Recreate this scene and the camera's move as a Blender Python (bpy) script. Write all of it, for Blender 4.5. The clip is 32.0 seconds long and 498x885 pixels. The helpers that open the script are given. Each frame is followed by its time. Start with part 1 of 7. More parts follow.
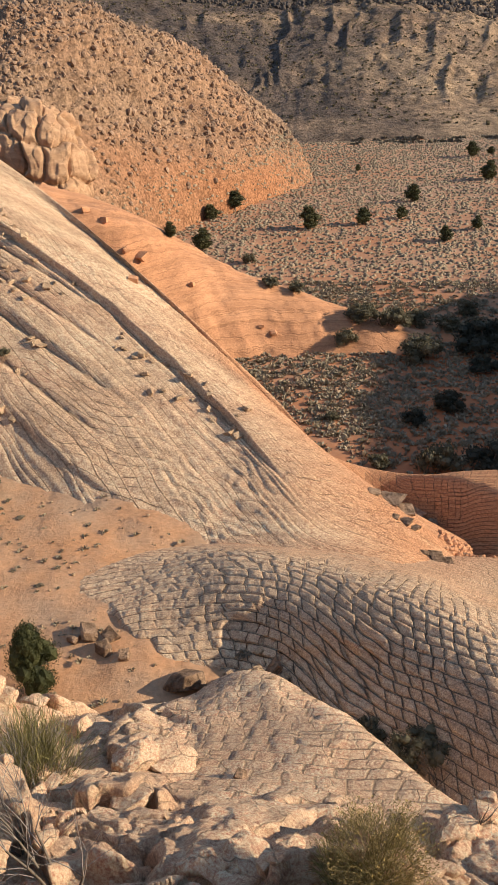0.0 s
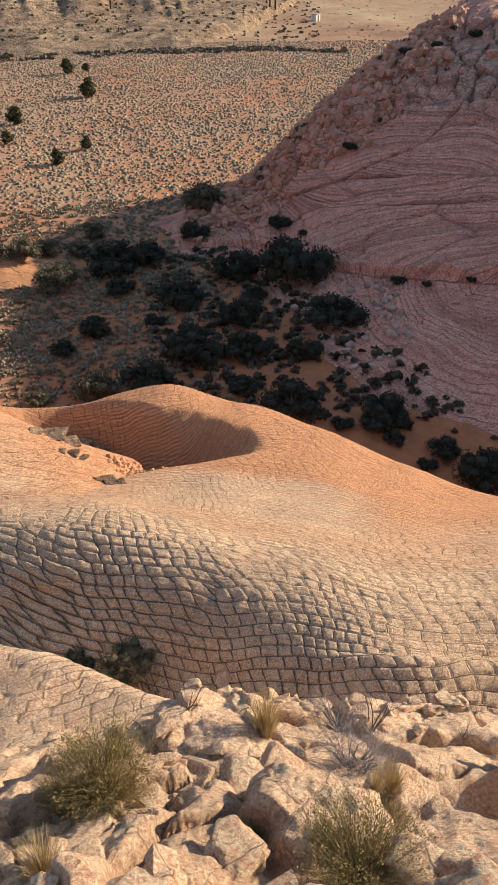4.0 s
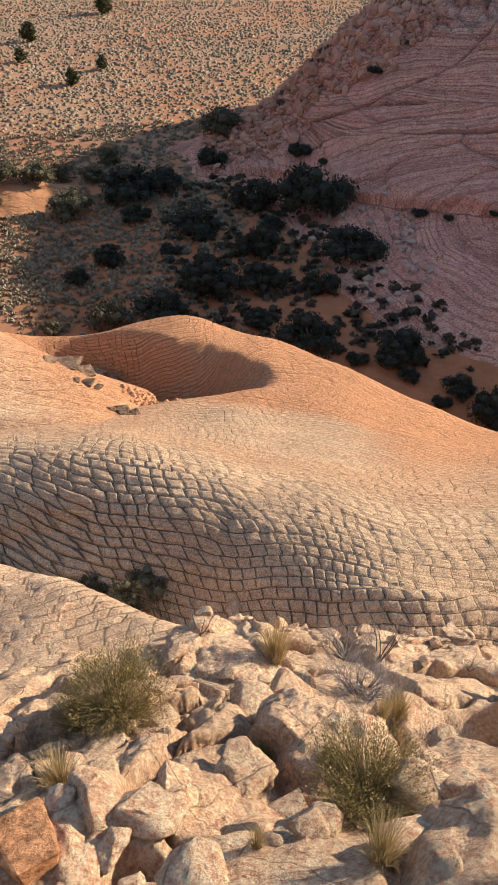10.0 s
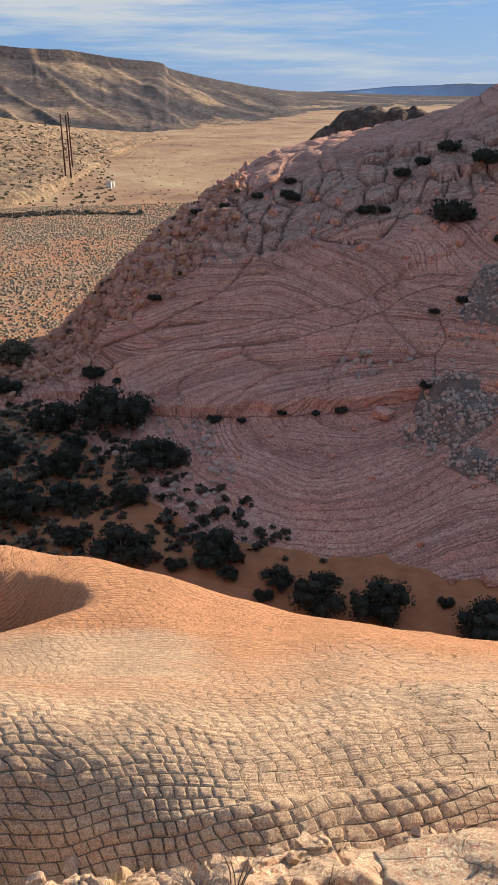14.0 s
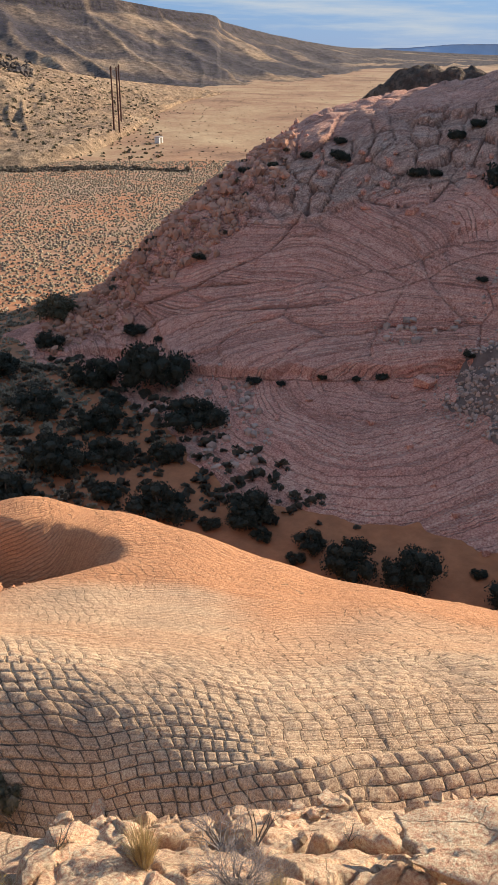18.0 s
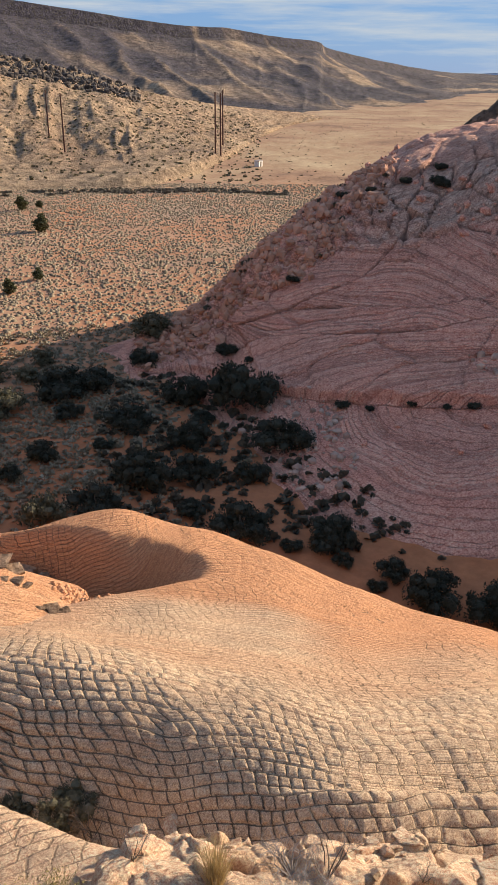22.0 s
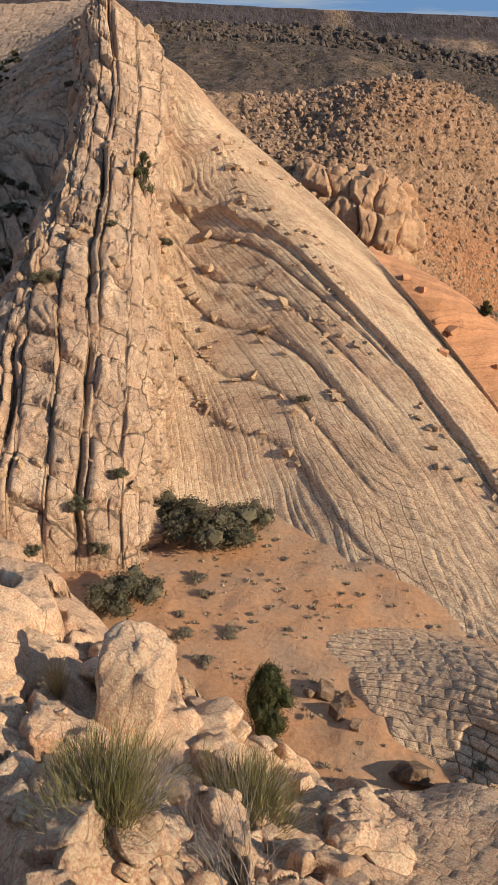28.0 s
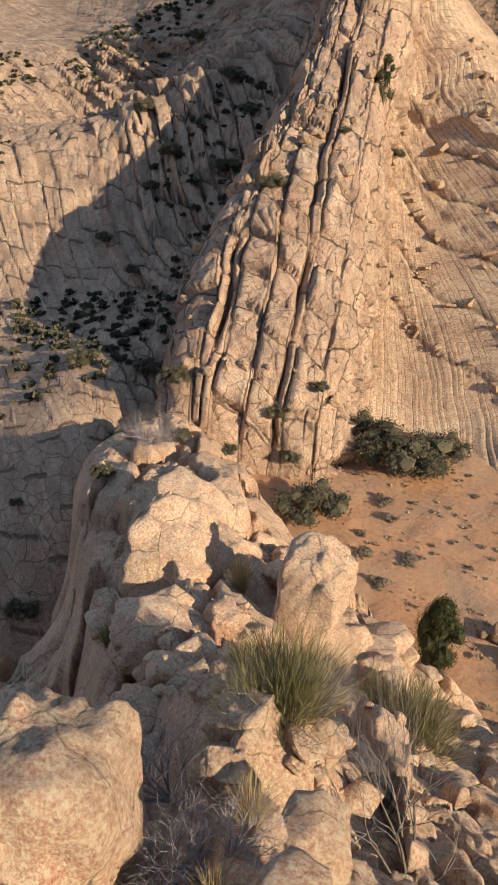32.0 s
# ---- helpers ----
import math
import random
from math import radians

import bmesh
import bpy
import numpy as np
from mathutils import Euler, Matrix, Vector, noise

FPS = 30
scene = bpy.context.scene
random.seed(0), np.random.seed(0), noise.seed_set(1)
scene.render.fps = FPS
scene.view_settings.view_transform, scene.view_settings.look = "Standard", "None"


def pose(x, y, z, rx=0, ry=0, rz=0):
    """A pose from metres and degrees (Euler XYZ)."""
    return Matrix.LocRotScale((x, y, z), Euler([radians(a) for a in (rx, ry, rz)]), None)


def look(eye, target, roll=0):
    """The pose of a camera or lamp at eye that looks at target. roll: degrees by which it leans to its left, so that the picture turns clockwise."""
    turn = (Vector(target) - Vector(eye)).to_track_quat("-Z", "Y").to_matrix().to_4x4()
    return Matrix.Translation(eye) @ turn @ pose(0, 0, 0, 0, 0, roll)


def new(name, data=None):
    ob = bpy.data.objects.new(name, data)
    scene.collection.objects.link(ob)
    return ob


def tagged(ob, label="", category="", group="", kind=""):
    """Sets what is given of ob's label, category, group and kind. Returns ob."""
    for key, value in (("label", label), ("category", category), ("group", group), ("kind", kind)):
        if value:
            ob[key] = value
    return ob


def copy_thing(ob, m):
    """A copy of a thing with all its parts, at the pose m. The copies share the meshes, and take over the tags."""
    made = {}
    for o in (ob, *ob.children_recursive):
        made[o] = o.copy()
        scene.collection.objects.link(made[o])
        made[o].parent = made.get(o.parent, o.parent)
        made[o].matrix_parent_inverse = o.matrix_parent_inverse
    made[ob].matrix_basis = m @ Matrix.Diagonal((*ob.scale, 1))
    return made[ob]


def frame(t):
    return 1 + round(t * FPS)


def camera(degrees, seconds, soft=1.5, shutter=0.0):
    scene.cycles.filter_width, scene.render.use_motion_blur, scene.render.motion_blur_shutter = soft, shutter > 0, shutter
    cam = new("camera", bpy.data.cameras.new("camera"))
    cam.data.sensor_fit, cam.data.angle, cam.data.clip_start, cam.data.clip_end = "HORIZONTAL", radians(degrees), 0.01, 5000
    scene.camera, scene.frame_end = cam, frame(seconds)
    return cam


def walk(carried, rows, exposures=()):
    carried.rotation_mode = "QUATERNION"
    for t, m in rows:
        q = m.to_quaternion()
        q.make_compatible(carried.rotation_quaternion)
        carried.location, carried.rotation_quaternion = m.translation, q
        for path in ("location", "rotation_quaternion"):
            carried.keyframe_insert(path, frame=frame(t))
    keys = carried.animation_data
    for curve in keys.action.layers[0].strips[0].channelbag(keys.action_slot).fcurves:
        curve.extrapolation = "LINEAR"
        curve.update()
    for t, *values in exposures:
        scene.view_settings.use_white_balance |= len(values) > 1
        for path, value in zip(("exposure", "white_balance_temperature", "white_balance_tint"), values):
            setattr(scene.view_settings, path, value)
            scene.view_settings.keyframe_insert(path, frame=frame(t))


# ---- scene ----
cam = camera(34.451, 32.0, soft=0.8)

# seconds; place of the eye in metres; heading, tilt and lean in degrees
PATH = [
    (0.0, -0.008, 0.103, -0.087, 0.001, -27.480, -3.199),
    (0.5, 0.003, 0.093, -0.088, 1.850, -28.186, -3.240),
    (1.0, 0.014, 0.079, -0.071, 4.897, -29.365, -3.364),
    (1.5, 0.038, 0.067, -0.066, 9.052, -30.662, -3.363),
    (2.0, 0.068, 0.062, -0.076, 13.679, -31.826, -3.216),
    (2.5, 0.100, 0.054, -0.082, 18.123, -32.597, -2.868),
    (3.0, 0.115, 0.036, -0.071, 21.939, -33.025, -2.265),
    (3.5, 0.121, 0.015, -0.064, 24.909, -33.223, -1.622),
    (5.5, 0.112, -0.008, -0.004, 32.023, -33.556, 0.378),
    (6.0, 0.129, -0.007, -0.031, 34.975, -33.692, 0.509),
    (6.5, 0.170, -0.040, -0.009, 39.666, -34.240, 0.650),
    (7.0, 0.127, -0.025, 0.010, 36.986, -34.812, 1.179),
    (7.5, 0.096, 0.008, -0.015, 30.998, -34.962, 0.963),
    (8.0, 0.080, 0.026, -0.060, 26.993, -35.154, 1.108),
    (8.5, 0.059, 0.033, -0.064, 23.920, -35.540, 0.894),
    (9.0, 0.053, 0.050, -0.078, 22.265, -36.279, 0.575),
    (9.5, 0.065, 0.042, -0.077, 22.810, -37.239, 0.050),
    (10.0, 0.089, 0.027, -0.080, 25.972, -38.052, -0.367),
    (10.5, 0.128, 0.000, -0.079, 31.018, -38.358, -0.740),
    (11.0, 0.212, -0.005, -0.134, 36.539, -37.935, -0.835),
    (11.5, 0.246, -0.022, -0.147, 40.956, -36.412, -0.755),
    (12.0, 0.249, -0.027, -0.131, 43.127, -33.799, -0.681),
    (12.5, 0.238, -0.021, -0.091, 43.365, -30.536, -0.638),
    (13.0, 0.234, -0.022, -0.072, 42.681, -27.357, -0.611),
    (13.5, 0.229, -0.012, -0.054, 41.772, -24.888, -0.536),
    (14.0, 0.218, -0.007, -0.037, 41.059, -23.465, -0.373),
    (14.5, 0.216, -0.000, -0.022, 40.532, -23.020, -0.318),
    (15.0, 0.210, -0.011, -0.038, 40.070, -23.228, -0.174),
    (15.5, 0.219, -0.007, -0.056, 39.595, -23.842, -0.053),
    (17.5, 0.217, 0.005, -0.070, 38.210, -25.961, 0.544),
    (18.0, 0.215, 0.003, -0.072, 38.110, -26.112, 0.751),
    (18.5, 0.207, 0.011, -0.077, 37.893, -26.197, 1.059),
    (19.0, 0.199, 0.012, -0.073, 37.459, -26.192, 1.302),
    (19.5, 0.201, 0.019, -0.083, 36.847, -26.074, 1.461),
    (20.0, 0.191, 0.020, -0.071, 36.150, -25.854, 1.427),
    (20.5, 0.172, 0.017, -0.051, 35.482, -25.547, 1.266),
    (21.0, 0.169, 0.009, -0.039, 34.778, -25.212, 1.041),
    (21.5, 0.158, -0.000, -0.025, 33.628, -24.917, 0.750),
    (22.0, 0.128, -0.008, 0.017, 31.364, -24.686, 0.541),
    (22.5, 0.090, -0.018, 0.045, 27.720, -24.481, 0.331),
    (23.0, 0.039, 0.016, 0.052, 22.280, -24.327, 0.160),
    (23.5, -0.047, 0.087, -0.024, 16.457, -24.149, 0.177),
    (24.0, -0.086, 0.137, -0.093, 10.745, -23.977, 0.398),
    (24.5, -0.120, 0.155, -0.140, 5.712, -23.701, 0.829),
    (25.0, -0.135, 0.213, -0.170, 1.227, -23.449, 1.076),
    (25.5, -0.163, 0.241, -0.220, -3.169, -23.156, 1.187),
    (26.0, -0.171, 0.243, -0.224, -7.654, -23.042, 0.741),
    (26.5, -0.191, 0.214, -0.209, -12.007, -22.990, 0.060),
    (28.5, -0.488, 0.138, -0.047, -22.806, -22.555, 1.414),
    (29.0, -0.504, 0.118, -0.040, -24.578, -22.644, 1.608),
    (29.5, -0.527, 0.114, -0.049, -26.438, -22.884, 1.868),
    (30.0, -0.531, 0.113, -0.040, -28.497, -23.441, 1.988),
    (30.5, -0.529, 0.102, -0.041, -30.695, -24.351, 2.034),
    (31.0, -0.564, 0.088, -0.057, -32.715, -25.745, 2.113),
    (31.5, -0.600, 0.061, -0.039, -34.301, -27.373, 2.313),
    (32.0, -0.637, 0.060, -0.044, -35.723, -28.976, 2.411),
]
walk(cam, [(t, pose(x, y, z, 90 + tilt, 0, -head) @ pose(0, 0, 0, 0, 0, lean)) for t, x, y, z, head, tilt, lean in PATH],
     exposures=[(0.0, 0.54), (2.0, 0.60), (6.0, 0.70), (9.0, 0.70), (12.0, 0.75), (15.0, 0.72), (20.0, 0.74), (23.0, 0.70), (26.0, 0.46), (29.0, 0.31), (32.0, 0.40)])

# ---- light: low warm sun from the right of the valley, clear sky with thin cloud ----
SUN_AZ, SUN_EL = 95.0, 22.3
world = bpy.data.worlds.new("sky")
scene.world = world
world.use_nodes = True
wn, wl = world.node_tree.nodes, world.node_tree.links
sky = wn.new("ShaderNodeTexSky")
sky.sky_type, sky.sun_disc = "NISHITA", False
sky.dust_density, sky.altitude = 0.6, 1000
sky.sun_elevation, sky.sun_rotation = radians(SUN_EL), radians(SUN_AZ)
# thin streaks of cloud over a pale blue sky
wcoord = wn.new("ShaderNodeTexCoord").outputs["Generated"]
wmap = wn.new("ShaderNodeMapping")
wmap.inputs["Scale"].default_value = (1.8, 1.8, 22.0)
wl.new(wcoord, wmap.inputs["Vector"])
cloud = wn.new("ShaderNodeTexNoise")
cloud.inputs["Scale"].default_value, cloud.inputs["Detail"].default_value, cloud.inputs["Roughness"].default_value = 1.6, 7, 0.6
wl.new(wmap.outputs["Vector"], cloud.inputs["Vector"])
thick = wn.new("ShaderNodeMapRange")
thick.inputs["From Min"].default_value, thick.inputs["From Max"].default_value = 0.46, 0.64
wl.new(cloud.outputs["Fac"], thick.inputs["Value"])
clear = wn.new("ShaderNodeMix")
clear.data_type = "RGBA"
clear.inputs[0].default_value, clear.inputs[7].default_value = 0.75, (1.9, 4.1, 8.2, 1)
wl.new(sky.outputs["Color"], clear.inputs[6])
veil = wn.new("ShaderNodeMix")
veil.data_type = "RGBA"
veil.inputs[7].default_value = (6.4, 7.0, 7.6, 1)
wl.new(thick.outputs["Result"], veil.inputs[0])
wl.new(clear.outputs[2], veil.inputs[6])
wl.new(veil.outputs[2], wn["Background"].inputs["Color"])
wn["Background"].inputs["Strength"].default_value = 0.054
sun = new("sun", bpy.data.lights.new("sun", "SUN"))
sun.data.energy, sun.data.angle, sun.data.color = 5.0, radians(0.53), (1.0, 0.845, 0.635)
sun.matrix_world = look((0, 0, 0), (-math.sin(radians(SUN_AZ)) * math.cos(radians(SUN_EL)), -math.cos(radians(SUN_AZ)) * math.cos(radians(SUN_EL)), -math.sin(radians(SUN_EL))))
scene.view_settings.exposure = 0.67

# ---- noise and shape helpers ----


def lattice(ix, iy, seed):
    h = (ix.astype(np.int64) * 374761393 + iy.astype(np.int64) * 668265263 + seed * 974634777) & 0xFFFFFFFF
    h = ((h ^ (h >> 13)) * 1274126177) & 0xFFFFFFFF
    return ((h ^ (h >> 16)) & 0xFFFF) / 65535.0


def value(x, y, seed=0):
    """Smooth noise from -1 to 1."""
    ix, iy = np.floor(x), np.floor(y)
    fx, fy = x - ix, y - iy
    fx, fy = fx * fx * fx * (fx * (fx * 6 - 15) + 10), fy * fy * fy * (fy * (fy * 6 - 15) + 10)
    a, b = lattice(ix, iy, seed), lattice(ix + 1, iy, seed)
    c, d = lattice(ix, iy + 1, seed), lattice(ix + 1, iy + 1, seed)
    return 2 * ((a + (b - a) * fx) * (1 - fy) + (c + (d - c) * fx) * fy) - 1


def fbm(x, y, seed=0, octaves=4, gain=0.5):
    total, amp = 0.0, 1.0
    for k in range(octaves):
        total = total + amp * value(x * 2.03 ** k + 17.3 * k, y * 2.03 ** k - 9.1 * k, seed + k)
        amp *= gain
    return total


def cells(x, y, seed=0, jitter=0.7, shift=0.5):
    """Cell pattern in courses: distance to the nearest joint, and two random numbers of the cell."""
    row = np.floor(y)
    best, second = np.full(x.shape, 9.0), np.full(x.shape, 9.0)
    r1, r2, cx, cy = (np.zeros(x.shape) for _ in range(4))
    for dy in (-1, 0, 1):
        iy = row + dy
        off = shift * (iy % 2)
        ixb = np.floor(x - off)
        for dx in (-1, 0, 1):
            ix = ixb + dx
            px = ix + off + 0.5 + jitter * (lattice(ix, iy, seed) - 0.5)
            py = iy + 0.5 + jitter * (lattice(ix, iy, seed + 5) - 0.5)
            d = np.hypot(x - px, y - py)
            near = d < best
            second = np.where(near, best, np.minimum(second, d))
            best = np.where(near, d, best)
            r1, r2 = np.where(near, lattice(ix, iy, seed + 9), r1), np.where(near, lattice(ix, iy, seed + 11), r2)
            cx, cy = np.where(near, x - px, cx), np.where(near, y - py, cy)
    return second - best, r1, r2, cx, cy


def bricks(x, y, seed=0):
    """Courses of irregular blocks: distance to the nearest joint, two random numbers of the block, and the place in it."""
    row = np.floor(y)
    fy = y - row
    s = x * (0.85 + 0.3 * lattice(row, row * 0, seed)) + 7.3 * lattice(row, row * 0 + 3, seed)
    s = s + 0.35 * value(s * 0.9, row * 5.7, seed + 2)
    col = np.floor(s)
    fx = s - col
    d = np.minimum(np.minimum(fx, 1 - fx) * 1.2, np.minimum(fy, 1 - fy))
    return d, lattice(col, row, seed + 9), lattice(col, row, seed + 11), fx - 0.5, fy - 0.5


def step(a, b, x):
    x = np.clip((x - a) / (b - a), 0, 1)
    return x * x * (3 - 2 * x)


def at(az, r, z):
    """A point by compass heading in degrees and ground distance from the viewpoint."""
    return (r * math.sin(radians(az)), r * math.cos(radians(az)), z)


def smooth(points, n):
    """n points on the smooth curve through the points, along the first axis."""
    p = np.asarray(points, float)
    k = len(p)
    tang = np.empty_like(p)
    tang[1:-1] = (p[2:] - p[:-2]) / 2
    tang[0], tang[-1] = p[1] - p[0], p[-1] - p[-2]
    s = np.linspace(0, k - 1, n) if isinstance(n, int) else np.asarray(n, float)
    i = np.minimum(s.astype(int), k - 2)
    f = (s - i).reshape((-1,) + (1,) * (p.ndim - 1))
    return ((2 * f ** 3 - 3 * f ** 2 + 1) * p[i] + (f ** 3 - 2 * f ** 2 + f) * tang[i]
            + (-2 * f ** 3 + 3 * f ** 2) * p[i + 1] + (f ** 3 - f ** 2) * tang[i + 1])


def loft(curves, nu, nv, straight=False):
    """A grid of points nv x nu over curves, each a list of (heading, distance, height)."""
    rows = np.array([smooth([at(*p) for p in c], nu) for c in curves])
    if straight:
        s = np.linspace(0, len(rows) - 1, nv) if isinstance(nv, int) else np.asarray(nv, float)
        i = np.minimum(s.astype(int), len(rows) - 2)
        f = (s - i)[:, None, None]
        return rows[i] * (1 - f) + rows[i + 1] * f
    return smooth(rows, nv)


def normals(g):
    du, dv = np.gradient(g, axis=1), np.gradient(g, axis=0)
    n = np.cross(du, dv)
    n /= np.maximum(np.linalg.norm(n, axis=2, keepdims=True), 1e-9)
    return np.where(n[..., 2:3] < 0, -n, n)


def lengths(g):
    """Arc lengths across and along a grid, in metres."""
    a = np.zeros(g.shape[:2])
    a[:, 1:] = np.cumsum(np.linalg.norm(np.diff(g, axis=1), axis=2), axis=1)
    b = np.zeros(g.shape[:2])
    b[1:] = np.cumsum(np.linalg.norm(np.diff(g, axis=0), axis=2), axis=0)
    return a, b


def grid_mesh(name, g, attributes=None, wrap=False):
    nv, nu = g.shape[:2]
    idx = np.arange(nv * nu).reshape(nv, nu)
    if wrap:
        idx = np.concatenate([idx, idx[:, :1]], axis=1)
    q = np.stack([idx[:-1, :-1], idx[:-1, 1:], idx[1:, 1:], idx[1:, :-1]], -1).reshape(-1, 4)
    mesh = bpy.data.meshes.new(name)
    mesh.vertices.add(nv * nu)
    mesh.vertices.foreach_set("co", g.reshape(-1).astype(np.float32))
    mesh.loops.add(q.size)
    mesh.loops.foreach_set("vertex_index", q.reshape(-1).astype(np.int32))
    mesh.polygons.add(len(q))
    mesh.polygons.foreach_set("loop_start", np.arange(0, q.size, 4, dtype=np.int32))
    mesh.polygons.foreach_set("use_smooth", np.ones(len(q), bool))
    mesh.update(calc_edges=True)
    for key, values in (attributes or {}).items():
        layer = mesh.attributes.new(key, "FLOAT", "POINT")
        layer.data.foreach_set("value", np.asarray(values, np.float32).reshape(-1))
    return mesh


# ---- materials ----


def material(name, rough=0.9):
    m = bpy.data.materials.new(name)
    m.use_nodes = True
    b = m.node_tree.nodes["Principled BSDF"]
    b.inputs["Roughness"].default_value = rough
    b.inputs["Specular IOR Level"].default_value = 0.25
    return m, m.node_tree.nodes, m.node_tree.links, b


def noise_node(n, l, coord, scale, detail=6.0, rough=0.6, stretch=None):
    t = n.new("ShaderNodeTexNoise")
    t.inputs["Scale"].default_value, t.inputs["Detail"].default_value, t.inputs["Roughness"].default_value = scale, detail, rough
    if stretch:
        mp = n.new("ShaderNodeMapping")
        mp.inputs["Scale"].default_value = stretch
        l.new(coord, mp.inputs["Vector"])
        coord = mp.outputs["Vector"]
    l.new(coord, t.inputs["Vector"])
    return t.outputs["Fac"]


def ramp(n, l, fac, stops):
    r = n.new("ShaderNodeValToRGB")
    e = r.color_ramp.elements
    while len(e) < len(stops):
        e.new(0.5)
    for k, (p, c) in enumerate(stops):
        e[k].position, e[k].color = p, (*c, 1)
    l.new(fac, r.inputs["Fac"])
    return r.outputs["Color"]


def mix(n, l, fac, a, b, how="MIX"):
    x = n.new("ShaderNodeMix")
    x.data_type, x.blend_type = "RGBA", how
    for value_, socket in ((fac, x.inputs[0]), (a, x.inputs[6]), (b, x.inputs[7])):
        if isinstance(value_, (int, float)):
            socket.default_value = value_
        elif isinstance(value_, tuple):
            socket.default_value = (*value_, 1)
        else:
            l.new(value_, socket)
    return x.outputs[2]


def attribute(n, key):
    a = n.new("ShaderNodeAttribute")
    a.attribute_name = key
    return a.outputs["Fac"]


def bump(n, l, b, height, strength, distance, below=None):
    k = n.new("ShaderNodeBump")
    k.inputs["Strength"].default_value, k.inputs["Distance"].default_value = strength, distance
    l.new(height, k.inputs["Height"])
    if below is not None:
        l.new(below, k.inputs["Normal"])
    l.new(k.outputs["Normal"], b.inputs["Normal"])
    return k.outputs["Normal"]


def node(n, l, kind, a, b_=None, c=None):
    """A math node on sockets or numbers."""
    x = n.new("ShaderNodeMath")
    x.operation = kind
    for k, v in enumerate((a, b_, c)):
        if isinstance(v, (int, float)):
            x.inputs[k].default_value = v
        elif v is not None:
            l.new(v, x.inputs[k])
    return x.outputs[0]


def rock_material(name, pale, dark, red, fine=14.0, coarse=0.7, relief=0.02, bedding=0.0, bed_relief=0.0, bed_tint=0.55, crack=None, lines=None, grid=None, mottle=1.0):
    """Sandstone: two tones of tan with grain and stains; the attribute tone leads to the red beds, the attribute bed
    counts metres across the strata, bedding says how many show in a metre; crack gives the cracks' number in a metre,
    their width as a share, their depth and how dark they are; lines gives thin partings along the beds: their number
    in a metre, their share of it, depth and darkness; grid does so for the joints counted by the attributes ga and gb,
    which the attribute worn fades out; mottle is the strength of grain and spots."""
    m, n, l, b = material(name, 0.92)
    pos = n.new("ShaderNodeNewGeometry").outputs["Position"]
    big = noise_node(n, l, pos, coarse, 5)
    grain = noise_node(n, l, pos, fine, 8, 0.75)
    spots = noise_node(n, l, pos, fine * 0.25, 7, 0.75)
    base = ramp(n, l, big, [(0.32, dark), (0.62, pale)])
    c = mix(n, l, attribute(n, "tone"), base, mix(n, l, big, red, tuple(v * 0.8 for v in red)))
    c = mix(n, l, 0.85 * mottle, c, ramp(n, l, grain, [(0.34, (0.16, 0.14, 0.12)), (0.66, (0.80, 0.79, 0.77))]), "OVERLAY")
    pits = ramp(n, l, noise_node(n, l, pos, fine * 0.8, 3, 0.6), [(0.30, (0, 0, 0)), (0.38, (1, 1, 1))])
    c = mix(n, l, mix(n, l, 1 - 0.55 * mottle, pits, (1, 1, 1)), tuple(v * 0.4 for v in dark), c)
    c = mix(n, l, 0.55 * mottle, c, ramp(n, l, spots, [(0.33, (0.24, 0.21, 0.19)), (0.55, (0.6, 0.59, 0.58))]), "OVERLAY")
    below = None
    soil = tuple(v * 0.32 for v in dark)
    if bedding:
        w = node(n, l, "MULTIPLY_ADD", attribute(n, "bed"), bedding, noise_node(n, l, pos, coarse * 1.5, 3))
        strata = n.new("ShaderNodeTexNoise")
        strata.noise_dimensions = "1D"
        strata.inputs["Scale"].default_value, strata.inputs["Detail"].default_value, strata.inputs["Roughness"].default_value = 1.0, 3, 0.6
        l.new(w, strata.inputs["W"])
        c = mix(n, l, bed_tint, c, ramp(n, l, strata.outputs["Fac"], [(0.36, (0.27, 0.25, 0.24)), (0.6, (0.66, 0.66, 0.66))]), "OVERLAY")
        below = bump(n, l, b, strata.outputs["Fac"], 1.0, bed_relief)
    if lines:
        w = node(n, l, "MULTIPLY_ADD", attribute(n, "bed"), lines[0], node(n, l, "MULTIPLY", noise_node(n, l, pos, coarse * 4, 4), 0.8))
        thread = n.new("ShaderNodeTexNoise")
        thread.noise_dimensions = "1D"
        thread.inputs["Scale"].default_value, thread.inputs["Detail"].default_value = 1.0, 1.5
        l.new(w, thread.inputs["W"])
        gap = node(n, l, "MULTIPLY", node(n, l, "ABSOLUTE", node(n, l, "SUBTRACT", thread.outputs["Fac"], 0.5)), 4.0)
        gap = node(n, l, "ADD", gap, node(n, l, "MULTIPLY", noise_node(n, l, pos, coarse * 1.7, 4, 0.7), 1.3 * lines[1]))
        open_ = ramp(n, l, gap, [(0.45 * lines[1], (0, 0, 0)), (1.5 * lines[1], (1, 1, 1))])
        c = mix(n, l, mix(n, l, 1 - lines[3], open_, (1, 1, 1)), soil, c)
        below = bump(n, l, b, open_, 1.0, lines[2], below)
    if grid:
        shake = node(n, l, "MULTIPLY", noise_node(n, l, pos, grid[0] * 2.5, 3), 0.16)
        da = node(n, l, "PINGPONG", node(n, l, "ADD", attribute(n, "ga"), shake), 0.5)
        db = node(n, l, "PINGPONG", node(n, l, "ADD", attribute(n, "gb"), shake), 0.5)
        gap = node(n, l, "MINIMUM", da, node(n, l, "ADD", node(n, l, "MULTIPLY", db, 1.25), attribute(n, "worn")))
